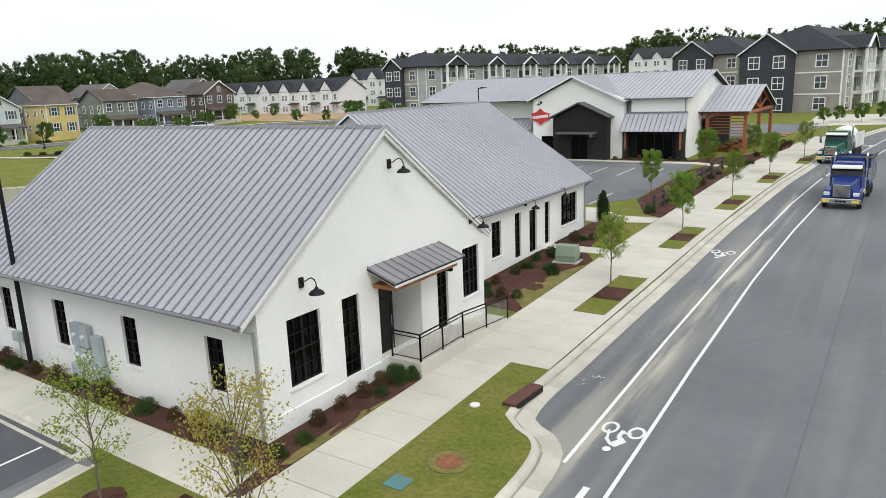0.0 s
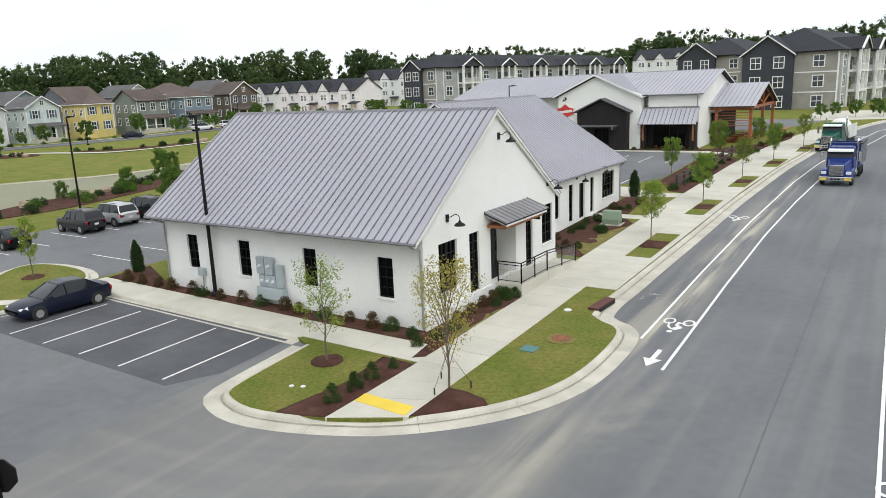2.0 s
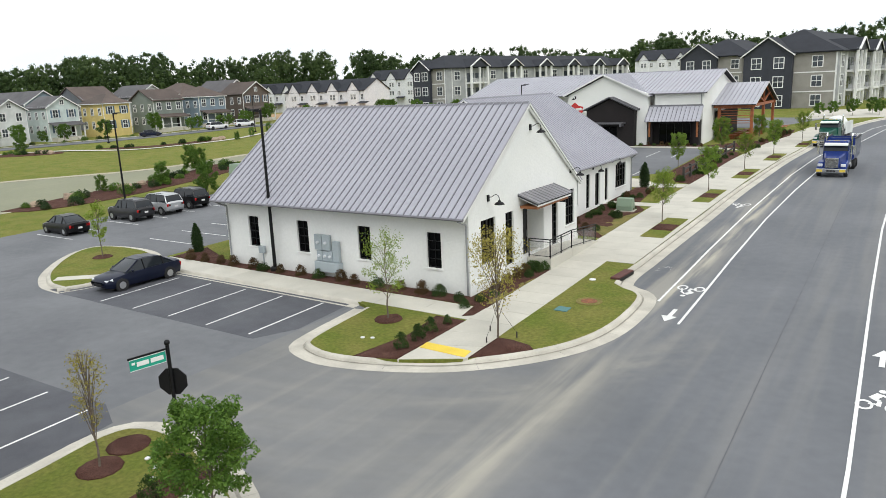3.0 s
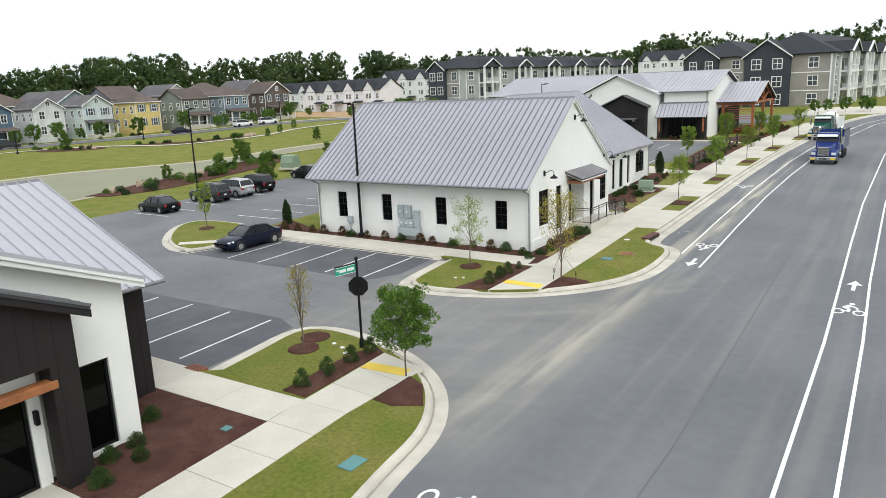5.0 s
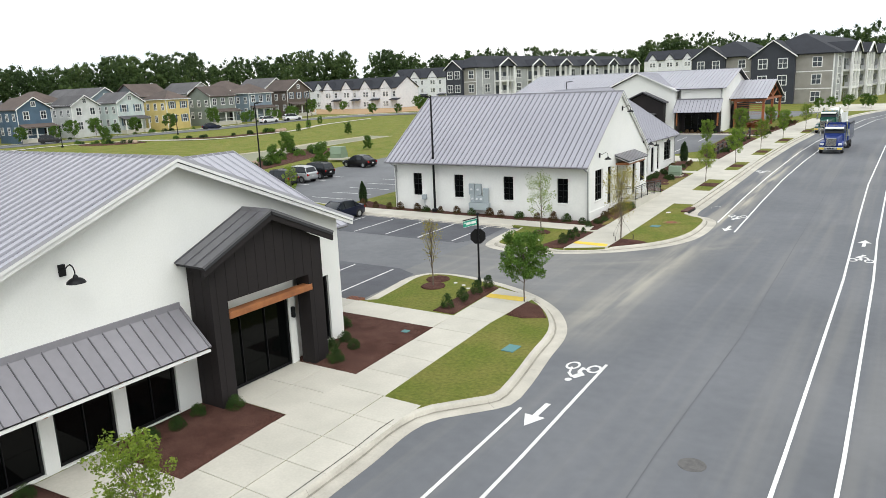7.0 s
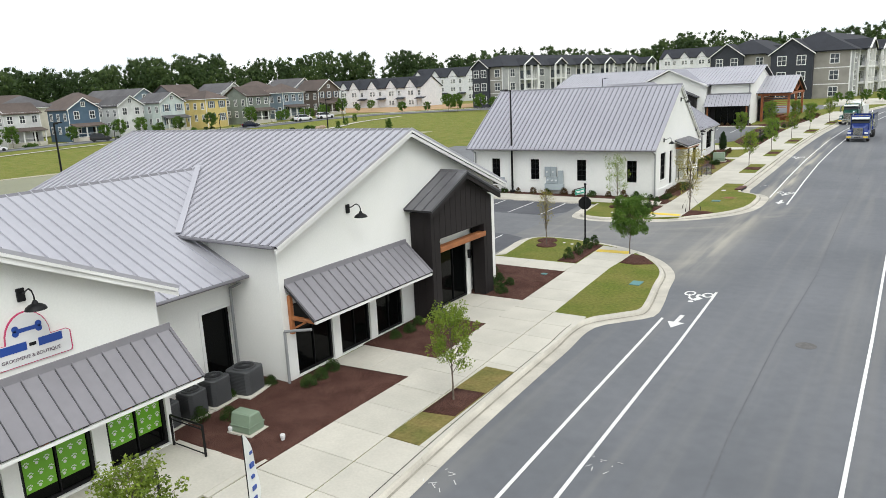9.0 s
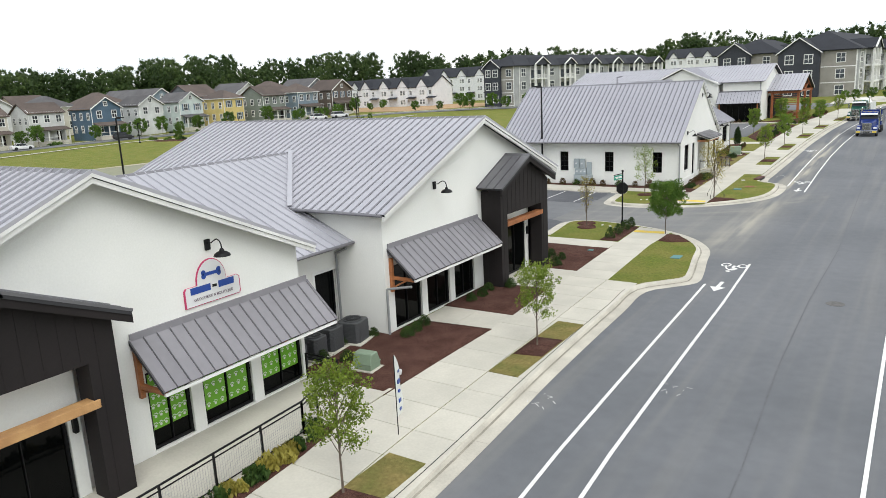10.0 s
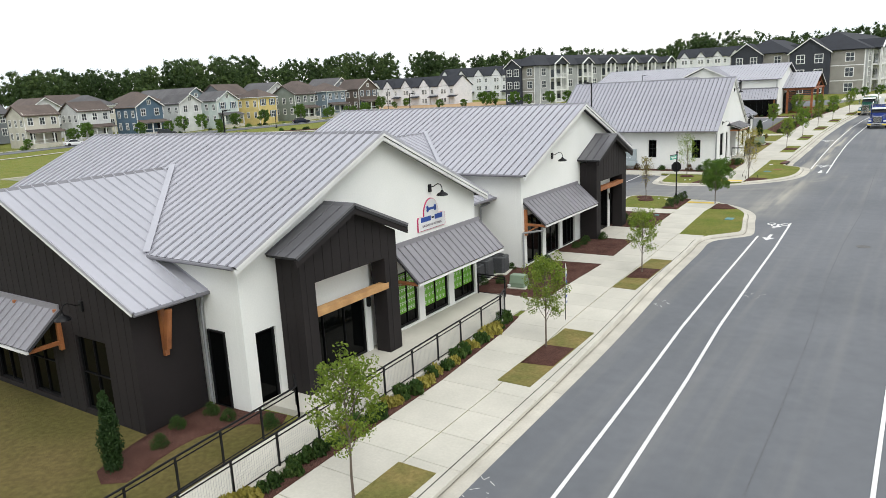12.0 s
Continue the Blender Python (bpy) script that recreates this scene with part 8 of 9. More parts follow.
# electric meters on the white wall
mt = face_frame((-24.95, Y0, 0), (1, 0))
mb = thing("electric_meters", (-24.2, Y0, 0.6), "grey electric meter cabinets on a white wall", "meter box")
part("trough", Build(mt).box(0.05, 0.05, 0.62, 1.75, 0.42, 1.15).mesh("trough", M_UTIL, bevel=0.015), mb)
for a, z0, z1, w in ((0.0, 1.75, 2.58, 0.5), (0.55, 1.75, 2.58, 0.5), (0.12, 1.17, 1.72, 0.36), (0.52, 1.17, 1.72, 0.36), (0.90, 1.17, 1.72, 0.30), (1.25, 1.17, 2.28, 0.42)):
    c = part("cabinet", Build(mt).box(a, 0.05, z0, a + w, 0.26, z1).mesh("cabinet", M_UTIL, bevel=0.015), mb)
    if w < 0.55 and a < 1.2:
        part("dial", Build(mt @ Matrix.Translation((a + w / 2, 0.26, (z0 + z1) / 2)) @ Matrix.Rotation(radians(-90), 4, "X")).lathe([(0.001, 0.09), (0.07, 0.09), (0.085, 0.0)], 14).mesh("dial", M_HEAD, smooth=True), c, "glass meter dial")
mj = thing("junction_box", (-29.4, Y0, 1.0), "small grey junction box on a white wall", "meter box")
mjb = face_frame((-29.35, Y0, 0), (1, 0))
part("cabinet", Build(mjb).box(0, 0.05, 1.15, 0.42, 0.25, 1.55).mesh("cabinet", M_UTIL, bevel=0.015), mj)
part("conduit", Build(mjb).tube((0.2, 0.1, 0.4), (0.2, 0.1, 1.15), 0.03).mesh("conduit", M_UTIL), mj)
mk_ = thing("switch_box", (-15.6, -29, 0.5), "small grey electric switch boxes with conduit", "meter box")
mkk = face_frame((-16.6, Y3 - 6.85, 0), (1, 0))
part("cabinet", Build(mkk).box(0.1, 0.0, 0.72, 0.28, 0.1, 1.02).box(0.34, 0, 0.72, 0.5, 0.1, 1.02).mesh("cabinet", M_GALV, bevel=0.01), mk_)
part("conduit", Build(mkk).path([(0.2, 0.06, 0.72), (0.2, 0.1, 0.5), (-0.2, 0.25, 0.4)], 0.02).mesh("conduit", M_GALV, smooth=True), mk_)

M_AC = mat("condenser_grey", (0.075, 0.078, 0.082), None, 0.5, 0.2, vary=0.08)


def condenser(x, y, w, h, turn):
    z = gz(y) + 0.2
    e = thing("condenser_unit", (x, y, z), "dark grey air conditioning condenser on a concrete pad", "air conditioner", "condenser units")
    m = Matrix.Translation((x, y, z)) @ Matrix.Rotation(radians(turn), 4, "Z")
    part("pad", Build(m).box(-w * 0.62, -w * 0.62, -0.06, w * 0.62, w * 0.62, 0.05).mesh("pad", M_CONC, bevel=0.01), e)
    a = w / 2
    body = part("housing", Build(m).prism([(-a, -a * 0.75), (-a * 0.75, -a), (a * 0.75, -a), (a, -a * 0.75), (a, a * 0.75), (a * 0.75, a), (-a * 0.75, a), (-a, a * 0.75)], 0.05, h).mesh("housing", M_AC, bevel=0.02), e)
    lv = Build(m)
    k = 0.12
    while k < h - 0.08:
        lv.prism([(-a - 0.008, -a * 0.75), (-a * 0.75, -a - 0.008), (a * 0.75, -a - 0.008), (a + 0.008, -a * 0.75), (a + 0.008, a * 0.75), (a * 0.75, a + 0.008), (-a * 0.75, a + 0.008), (-a - 0.008, a * 0.75)], k, k + 0.02)
        k += 0.05
    part("louvres", lv.mesh("louvres", M_AC, fix=False), body)
    part("fan_ring", Build(m).lathe([(a * 0.82, h), (a * 0.82, h + 0.05), (a * 0.7, h + 0.05), (a * 0.7, h + 0.003)], 20).mesh("fan_ring", M_AC, smooth=True), body)
    part("fan_well", Build(m).lathe([(0.001, h + 0.004), (a * 0.7, h + 0.004)], 20).mesh("fan_well", M_BLACK), body)
    gr = Build(m)
    for k in range(10):
        t = math.pi * k / 10
        gr.tube((-a * 0.72 * math.cos(t), -a * 0.72 * math.sin(t), h + 0.045), (a * 0.72 * math.cos(t), a * 0.72 * math.sin(t), h + 0.045), 0.006, n=4)
    part("fan_guard", gr.mesh("fan_guard", M_AC), body)


for x, y, w, h, t in ((-16.35, -29.75, 0.95, 0.85, 12), (-16.55, -30.85, 0.8, 0.9, 5), (-16.45, -31.8, 0.72, 0.85, 5), (-16.5, -32.75, 0.7, 0.8, 5)):
    condenser(x, y, w, h, t)


def green_box(x, y, s, turn, label):
    z = gz(y) + 0.18
    e = thing("utility_box", (x, y, z), label, "utility box", "green boxes")
    m = Matrix.Translation((x, y, z)) @ Matrix.Rotation(radians(turn), 4, "Z") @ Matrix.Scale(s, 4)
    part("pad", Build(m).box(-0.62, -0.5, -0.05, 0.62, 0.5, 0.06).mesh("pad", M_CONC), e)
    part("housing", Build(m).prism([(-0.42, 0.06), (0.42, 0.06), (0.42, 0.34), (0.22, 0.84), (-0.3, 0.84), (-0.42, 0.34)], -0.5, 0.5, "x").mesh("housing", M_PAD, bevel=0.03), e)
    part("seam", Build(m).box(-0.515, -0.435, 0.33, 0.515, 0.435, 0.37).mesh("seam", M_PAD), e)


M_PAD = mat("pale_green_enamel", (0.20, 0.27, 0.19), None, 0.5, vary=0.06)
green_box(-14.15, -31.65, 0.75, 5, "pale green utility pedestal in a mulch bed")
green_box(-15.5, 33.2, 1.1, 5, "green transformer box in a mulch bed")
green_box(-61.5, 38.2, 1.9, 5, "large green transformer box beside the lot")


def railing(pts, label, mesh=True, height=1.0, every=1.5, group="railings"):
    """A black rail along pts (x, y, z of its foot), with posts and wire infill."""
    e = thing("railing", pts[0], label, "railing", group)
    for a, b in zip(pts, pts[1:]):
        a, b = Vector(a), Vector(b)
        n = max(1, round((b - a).length / every))
        up = Vector((0, 0, height))
        for k in range(n + 1):
            p = a.lerp(b, k / n)
            part("post", Build().box(p.x - 0.025, p.y - 0.025, p.z - 0.05, p.x + 0.025, p.y + 0.025, p.z + height).mesh("post", M_BLACK), e)
        part("top_rail", Build().tube(a + up, b + up, 0.03, n=6).mesh("top_rail", M_BLACK), e)
        part("hand_rail", Build().tube(a + up * 0.87, b + up * 0.87, 0.02, n=6).mesh("hand_rail", M_BLACK), e)
        part("bottom_rail", Build().tube(a + up * 0.1, b + up * 0.1, 0.018, n=6).mesh("bottom_rail", M_BLACK), e)
        if mesh:
            w = Build()
            L = (b - a).length
            d = (b - a) / L
            k = 0.06
            while k < L:
                w.tube(a + d * k + up * 0.1, a + d * k + up * 0.86, 0.0035, n=3)
                k += 0.075
            for j in range(10):
                z = up * (0.1 + 0.076 * (j + 0.5))
                w.tube(a + z, b + z, 0.0035, n=3)
            part("wire_infill", w.mesh("wire_infill", M_GALV, fix=False), e, "woven wire infill")
    return e


# ramp and rail of the painted shop
rp = thing("entrance_ramp", (-14.7, 20.5, 0.3), "concrete entrance ramp with a pale wall", "ramp")
part("landing", Build().box(-15.38, 17.45, 0.1, -14.0, 20.3, 0.93).mesh("landing", M_CONC, bevel=0.015), rp)
part("slope", Build().hexa([(-15.38, 20.31, 0.1), (-14.0, 20.31, 0.1), (-14.0, 24.0, 0.3), (-15.38, 24.0, 0.3)], [(-15.38, 20.31, 0.93), (-14.0, 20.31, 0.93), (-14.0, 24.0, 0.62), (-15.38, 24.0, 0.62)]).mesh("slope", M_CONC), rp)
railing([(-15.3, 17.52, 0.93), (-14.07, 17.52, 0.93), (-14.07, 20.3, 0.93), (-14.07, 23.8, 0.64)], "black railing with wire mesh round an entrance ramp")
# raised walk, wall and rails before the second stucco shop
rw = thing("raised_walk", (-13.8, -41, -0.4), "raised concrete shop walk with a low wall", "ramp")
part("platform", Build().hexa([(-15.53, -46.4, -1.0), (-12.25, -46.2, -1.0), (-12.55, -33.0, -1.0), (-15.53, -33.0, -1.0)], [(-15.53, -46.4, -0.07), (-12.25, -46.2, -0.07), (-12.55, -33.0, 0.02), (-15.53, -33.0, 0.02)]).mesh("platform", M_CONC), rw)
part("wall", Build().hexa([(-12.24, -53.5, -1.2), (-12.04, -53.5, -1.2), (-12.34, -36.4, -0.8), (-12.54, -36.4, -0.8)], [(-12.24, -53.5, -0.25), (-12.04, -53.5, -0.25), (-12.34, -36.4, 0.16), (-12.54, -36.4, 0.16)]).mesh("wall", M_CURB, bevel=0.015), rw)
part("slope", Build().hexa([(-13.7, -62, -2.0), (-12.26, -62, -2.0), (-12.26, -46.22, -1.0), (-13.7, -46.42, -1.0)], [(-13.7, -62, -0.95), (-12.26, -62, -0.95), (-12.26, -46.22, -0.07), (-13.7, -46.42, -0.07)]).mesh("slope", M_CONC), rw)
railing([(-12.14, -60, -0.6), (-12.14, -53.5, -0.3), (-12.44, -36.5, 0.14), (-12.75, -35.6, 0.14)], "black railing with wire mesh along a raised walk")
railing([(-13.75, -58, -0.72), (-13.75, -46.6, -0.08), (-14.45, -46.0, -0.07)], "black railing along a ramp beside mulch", mesh=False)
railing([(-15.4, -33.3, 0.0), (-14.0, -33.3, 0.0)], "short black handrail at a shop step", mesh=False, height=0.95)
slabs("entry_walk", [(-12.3, -34.6), (-15.2, -34.6)], [(-12.3, -32.6), (-15.2, -32.6)], "concrete landing before a shop", joint=1.5, dz=0.19)

# post and rail fence by the far lot
M_POST = mat("dark_stained_post", (0.045, 0.038, 0.034), None, 0.75, vary=0.15, own=0.1)
fn = thing("timber_fence", (-15.2, 57, 1.3), "dark stained timber post and rail fence", "fence")
ys = [47.1, 49.2, 51.2, 53.6, 56.4, 59.6, 63.0, 67.0]
for y in ys:
    part("post", Build().box(-15.3, y - 0.1, gz(y), -15.1, y + 0.1, gz(y) + 1.35).mesh("post", M_POST, bevel=0.01), fn)
for a, b in zip(ys, ys[1:]):
    for k in (0.55, 1.05):
        part("rail", Build().hexa([(-15.24, a + 0.1, gz(a) + k), (-15.16, a + 0.1, gz(a) + k), (-15.16, b - 0.1, gz(b) + k), (-15.24, b - 0.1, gz(b) + k)], [(-15.24, a + 0.1, gz(a) + k + 0.14), (-15.16, a + 0.1, gz(a) + k + 0.14), (-15.16, b - 0.1, gz(b) + k + 0.14), (-15.24, b - 0.1, gz(b) + k + 0.14)]).mesh("rail", M_POST), fn)

# shop logo on the gable: plain shapes
M_PINK = mat("crimson_outline", (0.50, 0.03, 0.12), None, 0.4, vary=0.03)
M_LBLUE = mat("logo_blue", (0.015, 0.06, 0.30), None, 0.4, vary=0.03)
M_GREY_INK = mat("dark_grey_ink", (0.10, 0.06, 0.09), None, 0.5, vary=0.05)
lg = thing("shop_sign", (-15.5, -36.64, 4.3), "white shaped shop sign with crimson edge and blue shapes", "sign")
ml_ = face_frame((-15.55, -37.6, 3.72), (0, 1))


def outline(k):
    c = []
    for u, v in [(0, 0.0), (1.95, 0.0), (1.98, 0.08), (1.98, 0.52), (1.9, 0.58), (1.5, 0.58)]:
        c.append((u, v))
    for i in range(1, 12):
        t = math.pi * i / 12
        c.append((0.97 + 0.53 * math.cos(t), 0.62 + 0.66 * math.sin(t)))
    c += [(0.44, 0.58), (0.06, 0.58), (0.0, 0.5)]
    return [(0.98 + (u - 0.98) * k, 0.55 + (v - 0.55) * k) for u, v in c]


part("border", Build(ml_).prism(outline(1.0), 0.0, 0.05, "y").mesh("border", M_PINK), lg)
part("panel", Build(ml_).prism(outline(0.965), 0.0505, 0.058, "y").mesh("panel", M_PLATE), lg)
bone = Build(ml_).box(0.72, 0.061, 0.80, 1.22, 0.068, 0.9)
for u in (0.70, 1.24):
    for v in (0.80, 0.91):
        bone.prism([(u + 0.08 * math.cos(t * 0.6283), v + 0.08 * math.sin(t * 0.6283)) for t in range(10)], 0.061, 0.067, "y")
part("emblem", bone.mesh("emblem", M_LBLUE), lg, "blue bar shaped emblem")
for u0, u1 in ((0.2, 0.9), (1.18, 1.75)):
    part("lettering", Build(ml_).box(u0, 0.061, 0.36, u1, 0.067, 0.56).mesh("lettering", M_LBLUE), lg)
part("lettering", Build(ml_).box(0.96, 0.061, 0.42, 1.12, 0.067, 0.5).mesh("lettering", M_BLACK), lg)
fc = bpy.data.curves.new("lettering", "FONT")
fc.body, fc.size, fc.extrude, fc.align_x = "GROOMERIE & BOUTIQUE", 0.118, 0.003, "CENTER"
fc.materials.append(M_GREY_INK)
part("lettering", fc, lg, m=Matrix(((0, 0, 1, -15.55 + 0.063), (1, 0, 0, -37.6 + 0.98), (0, 1, 0, 3.72 + 0.15), (0, 0, 0, 1))))

# feather banner by the walk
fb = thing("feather_banner", (-10.3, -34.95, gz(-35) + 0.19), "white feather banner with blue print on a thin pole", "banner")
zb = gz(-35) + 0.19
part("pole", Build().tube((-10.3, -34.95, zb - 0.05), (-10.3, -34.95, zb + 2.35), 0.015).mesh("pole", M_BLACK), fb)
bn = Build()
prev = None
ax, nx = Vector((-0.31, 0.95, 0)), Vector((0.006, 0.002, 0))
for k in range(13):
    z = zb + 0.5 + 1.85 * k / 12
    w = 0.46 * (1 - (k / 12) ** 3 * 0.9)
    a = Vector((-10.29, -34.95, z))
    cur = [a, a + ax * w + nx * 4 * math.sin(k * 0.8)]
    if prev:
        bn.hexa([prev[0] + nx, prev[1] + nx, prev[1] - nx, prev[0] - nx], [cur[0] + nx, cur[1] + nx, cur[1] - nx, cur[0] - nx])
    prev = cur
part("cloth", bn.mesh("cloth", M_FILM, weld=True), fb)
for z0, z1, w in ((0.64, 0.72, 0.12), (0.88, 0.98, 0.15), (1.18, 1.25, 0.1), (1.45, 1.56, 0.15), (1.78, 1.85, 0.1)):
    c = Vector((-10.29, -34.95, zb)) + ax * 0.22
    q = [c - ax * w / 2 - nx * 5, c + ax * w / 2 - nx * 5, c + ax * w / 2 + nx * 6, c - ax * w / 2 + nx * 6]
    part("print", Build().hexa([p + Vector((0, 0, z0)) for p in q], [p + Vector((0, 0, z1)) for p in q]).mesh("print", M_LBLUE), fb)

# covers, inlet
M_RUST = mat("rusted_iron", (0.26, 0.095, 0.04), (0.17, 0.07, 0.035), 0.9, big=6, fine=40, vary=0.25, bump=0.5)
M_MAROON = mat("maroon_inlet_paint", (0.10, 0.035, 0.028), (0.07, 0.028, 0.024), 0.8, big=3, vary=0.2)
M_TEAL = mat("teal_cover", (0.09, 0.22, 0.22), None, 0.7, vary=0.08)


def cover(x, y, r, material, label, sides=24, dz=0.155, sx_=1.0, turn=0.0):
    z = gz(y) + dz
    m = Matrix.Translation((x, y, z)) @ Matrix.Rotation(radians(turn), 4, "Z")
    e = thing("utility_cover", (x, y, z), label, "utility cover", "utility covers")
    p = [(r * sx_ * math.cos(2 * math.pi * (k + 0.5) / sides), r * math.sin(2 * math.pi * (k + 0.5) / sides)) for k in range(sides)]
    part("lid", Build(m).prism(p, -0.06, 0.02).mesh("lid", material, bevel=0.006), e)
    return e


mh = cover(-10.22, 13.34, 0.36, M_RUST, "rusty round manhole cover in grass")
part("ring", Build(Matrix.Translation((-10.22, 13.34, gz(13.3) + 0.155))).lathe([(0.60, -0.05), (0.60, 0.008), (0.37, 0.012), (0.37, -0.05)], 24).mesh("ring", M_DRY), mh)
cover(-10.85, 11.85, 0.42, M_TEAL, "teal rectangular utility lid in grass", 4, turn=0)
cover(-8.95, -12.25, 0.5, M_TEAL, "teal rectangular utility lid in grass", 4, sx_=0.7)
cover(-13.6, -12.6, 0.2, M_TEAL, "small grey utility lid in mulch", 4, 0.2)
cover(-11.36, 16.6, 0.17, M_PLATE, "small white clean-out cap in grass")
for x, y in ((-16.6, 5.1), (-16.2, 5.25), (-15.7, -5.4), (-15.1, -5.6), (-14.6, -6.0)):
    cover(x, y, 0.09, M_PLATE, "small white clean-out cap in grass")
ci = thing("curb_inlet", (-10.0, 17.9, 0.3), "maroon painted kerb inlet top beside the gutter", "drain")
zi = gz(18) + 0.13
part("top", Build().hexa([(-10.6, 17.0, zi), (-10.13, 17.0, zi), (-9.99, 18.7, zi + 0.03), (-10.46, 18.7, zi + 0.03)], [(-10.6, 17.0, zi + 0.11), (-10.13, 17.0, zi + 0.11), (-9.99, 18.7, zi + 0.14), (-10.46, 18.7, zi + 0.14)]).mesh("top", M_MAROON, bevel=0.02), ci)
part("mouth", Build().hexa([(-10.125, 17.05, zi - 0.1), (-10.105, 17.05, zi - 0.1), (-9.965, 18.65, zi - 0.07), (-9.985, 18.65, zi - 0.07)], [(-10.125, 17.05, zi + 0.05), (-10.105, 17.05, zi + 0.05), (-9.965, 18.65, zi + 0.08), (-9.985, 18.65, zi + 0.08)]).mesh("mouth", M_BLACK), ci)
cg = thing("curb_inlet", (-18.6, -9.75, 0.05), "rusty red grate in a concrete gutter", "drain")
part("grate", Build().box(-19.0, -10.0, 0.02, -18.2, -9.55, 0.19).mesh("grate", M_RUST, bevel=0.01), cg)
for k in range(5):
    part("bar", Build().box(-18.92 + k * 0.15, -9.96, 0.19, -18.86 + k * 0.15, -9.6, 0.2).mesh("bar", M_MAROON), cg)


M_IRON = mat("dusty_iron", (0.085, 0.082, 0.08), (0.12, 0.115, 0.11), 0.8, big=5, fine=30, vary=0.25, bump=0.4)
cover(-1.05, -17.2, 0.36, M_IRON, "dusty round manhole cover flush in asphalt", dz=-0.012)


# bicycle signs and arrows on the road
def flat(b, m, pts, dz=0.014):
    """A flat painted shape; pts in the sign's own plan."""
    n = len(b.v)
    for p in pts:
        q = m @ Vector((p[0], p[1], 0))
        b.v.append((q.x, q.y, gz(q.y) + dz))
    b.f.append(tuple(range(n, n + len(pts))))


def ring_(b, m, x, y, r, w=0.085, n=18):
    for k in range(n):
        a, c = 2 * math.pi * k / n, 2 * math.pi * (k + 1) / n
        flat(b, m, [((r - w) * math.cos(a) + x, 1.5 * (r - w) * math.sin(a) + y), (r * math.cos(a) + x, 1.5 * r * math.sin(a) + y), (r * math.cos(c) + x, 1.5 * r * math.sin(c) + y), ((r - w) * math.cos(c) + x, 1.5 * (r - w) * math.sin(c) + y)])


def bar_(b, m, p, q, w=0.09):
    p, q = Vector((*p, 0)), Vector((*q, 0))
    d = (q - p).normalized() * w / 2
    s = Vector((-d.y, d.x, 0))
    flat(b, m, [(p + s).to_2d(), (p - s).to_2d(), (q - s).to_2d(), (q + s).to_2d()])


def bike_sign(x, y, turn):
    m = Matrix.Translation((x, y, 0)) @ Matrix.Rotation(radians(turn), 4, "Z")
    b = Build()
    ring_(b, m, -0.39, 0, 0.25)
    ring_(b, m, 0.39, 0, 0.25)
    for p, q, w in (((-0.30, 0.12), (-0.02, 0.16), 0.1), ((-0.02, 0.02), (0.0, 0.42), 0.13), ((0.0, 0.42), (-0.2, 0.62), 0.16), ((-0.2, 0.56), (0.02, 0.98), 0.26), ((0.04, 0.95), (0.3, 0.62), 0.11), ((0.26, 0.64), (0.38, 0.14), 0.08)):
        bar_(b, m, p, q, w)
    flat(b, m, [(0.06 + 0.12 * math.cos(k * math.pi / 5), 1.22 + 0.14 * math.sin(k * math.pi / 5)) for k in range(10)])
    solo("bicycle_marking", b.mesh("bicycle_marking", M_LINE, fix=False), "white painted bicycle sign on asphalt", "road marking", "bicycle markings", "structure")


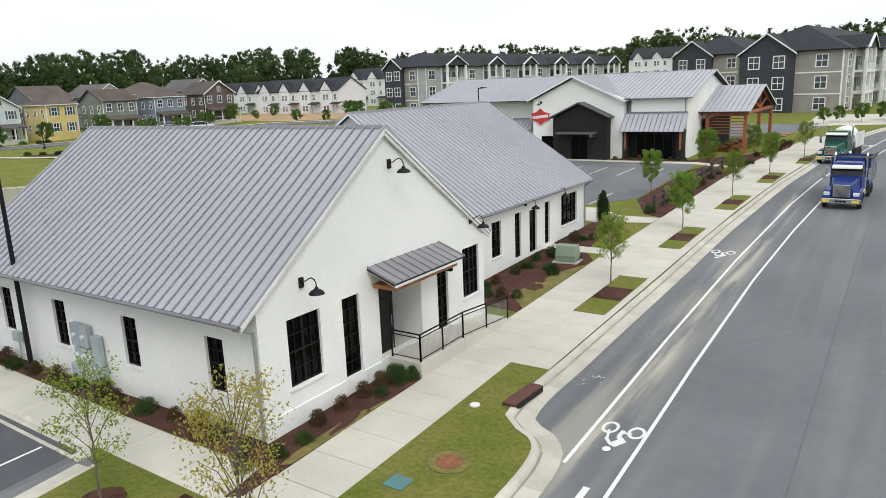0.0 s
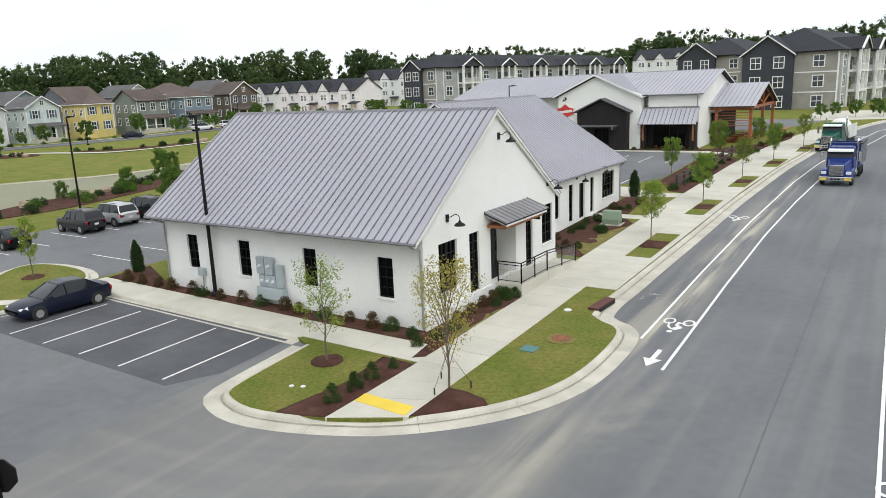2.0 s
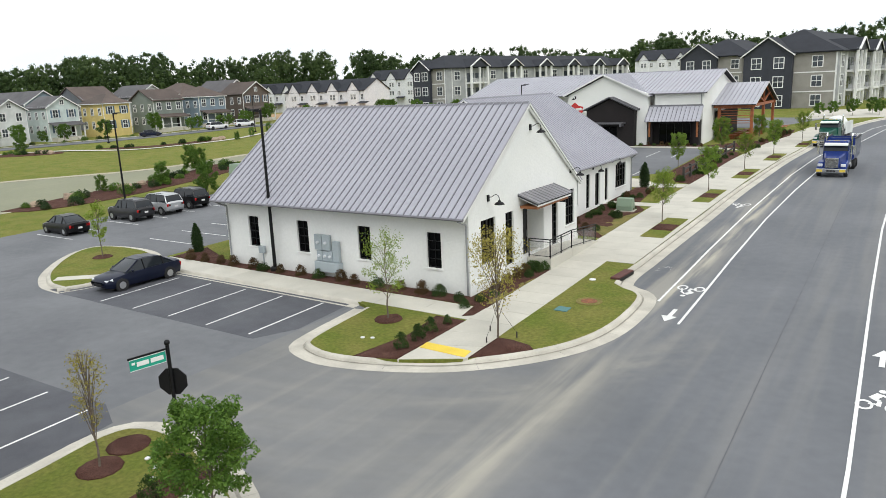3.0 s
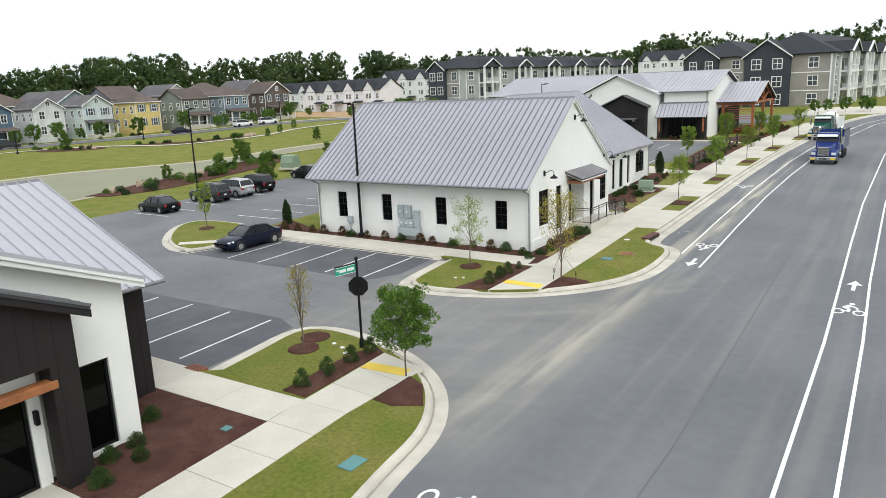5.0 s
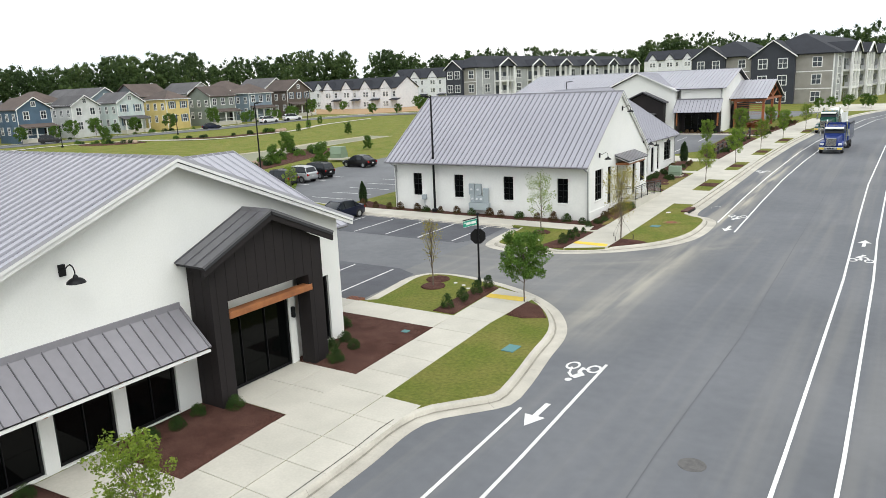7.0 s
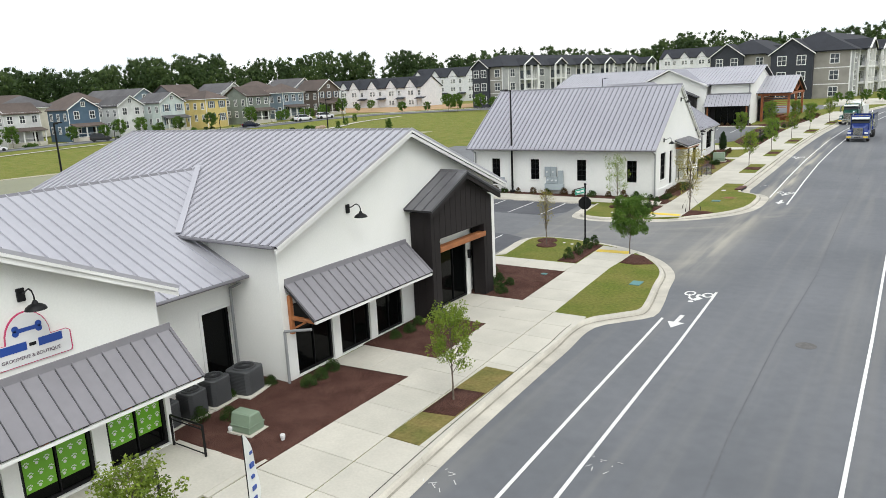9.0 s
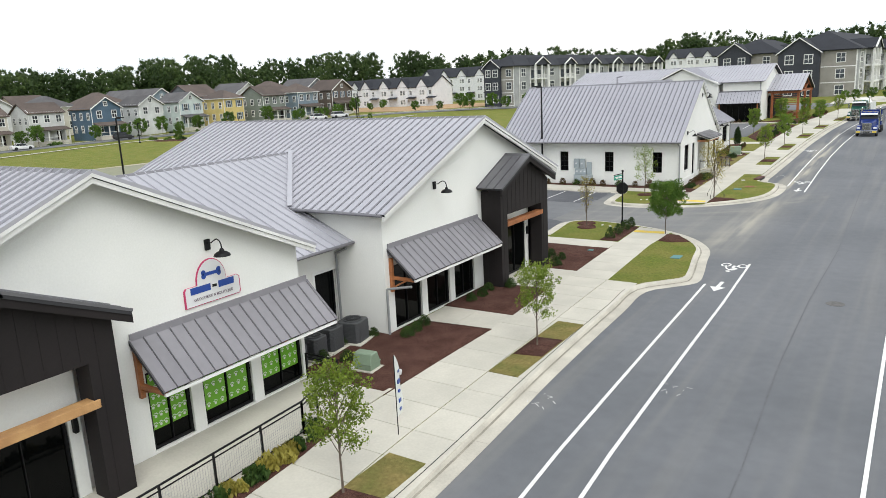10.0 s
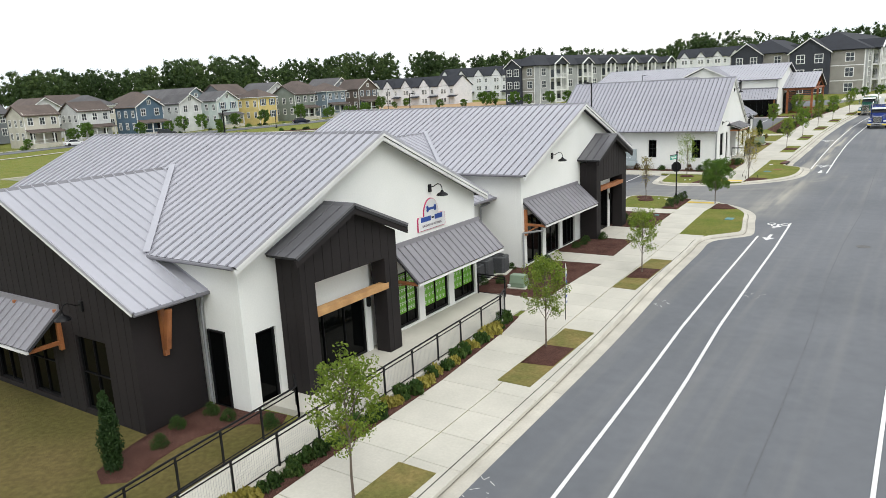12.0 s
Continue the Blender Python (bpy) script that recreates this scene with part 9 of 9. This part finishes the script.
def arrow_sign(x, y, turn, L=1.7):
    m = Matrix.Translation((x, y, 0)) @ Matrix.Rotation(radians(turn), 4, "Z")
    b = Build()
    flat(b, m, [(-0.09, -L / 2), (0.09, -L / 2), (0.09, L / 2 - 0.75), (-0.09, L / 2 - 0.75)])
    flat(b, m, [(-0.34, L / 2 - 0.75), (0.34, L / 2 - 0.75), (0, L / 2)])
    solo("arrow_marking", b.mesh("arrow_marking", M_LINE, fix=False), "white painted arrow on asphalt", "road marking", "arrow markings", "structure")


bike_sign(-6.8, 17.45, 180)
arrow_sign(-6.6, 13.35, 180)
bike_sign(-6.0, -12.4, 180)
arrow_sign(-5.85, -16.5, 180)
bike_sign(1.25, 7.7, 0)
arrow_sign(1.17, 11.9, 0)
bike_sign(-8.75, 38.6, 180)
bike_sign(-4.9, 88, 186)
# chalk marks left by surveyors
M_CHALK = mat("faint_chalk", (0.58, 0.58, 0.56), None, 0.9, vary=0.3)
random.seed(5)
for x, y in ((-7.77, -30.95), (-7.2, -46.9), (-8.9, 20.2), (-4.5, -28.4)):
    b = Build()
    for k in range(9):
        a = (x + random.uniform(-0.35, 0.35), y + random.uniform(-0.5, 0.5))
        bar_(b, Matrix.Identity(4), a, (a[0] + random.uniform(-0.2, 0.2), a[1] + random.uniform(-0.2, 0.2)), 0.025)
    solo("chalk_mark", b.mesh("chalk_mark", M_CHALK, fix=False), "faint white survey paint strokes on asphalt", "road marking", "survey marks", "structure")
# tree stakes
st_ = thing("tree_stakes", (-11.7, 7.55, 0.2), "thin guy wires staking a young tree", "stake")
for a in (0.4, 2.5, 4.6):
    p = (-11.7 + 0.75 * math.cos(a), 7.55 + 0.75 * math.sin(a), gz(7.5) + 0.1)
    part("stake", Build().box(p[0] - 0.02, p[1] - 0.02, p[2], p[0] + 0.02, p[1] + 0.02, p[2] + 0.3).mesh("stake", M_POST), st_)
    part("wire", Build().tube((p[0], p[1], p[2] + 0.25), (-11.7, 7.55, 1.5), 0.006, n=4).mesh("wire", M_BLACK), st_)

# white pipe caps in the mulch
for x, y in ((-14.5, -32.0), (-12.75, -31.6)):
    z = gz(y) + 0.16
    pc = solo("pipe_cap", Build().lathe([(0.055, 0), (0.055, 0.12), (0.075, 0.12), (0.075, 0.2), (0.06, 0.215), (0.001, 0.215)], 12, (x, y, z)).mesh("pipe_cap", M_PLATE, smooth=True), "white plastic cleanout cap standing in mulch", "pipe cap", "pipe caps")
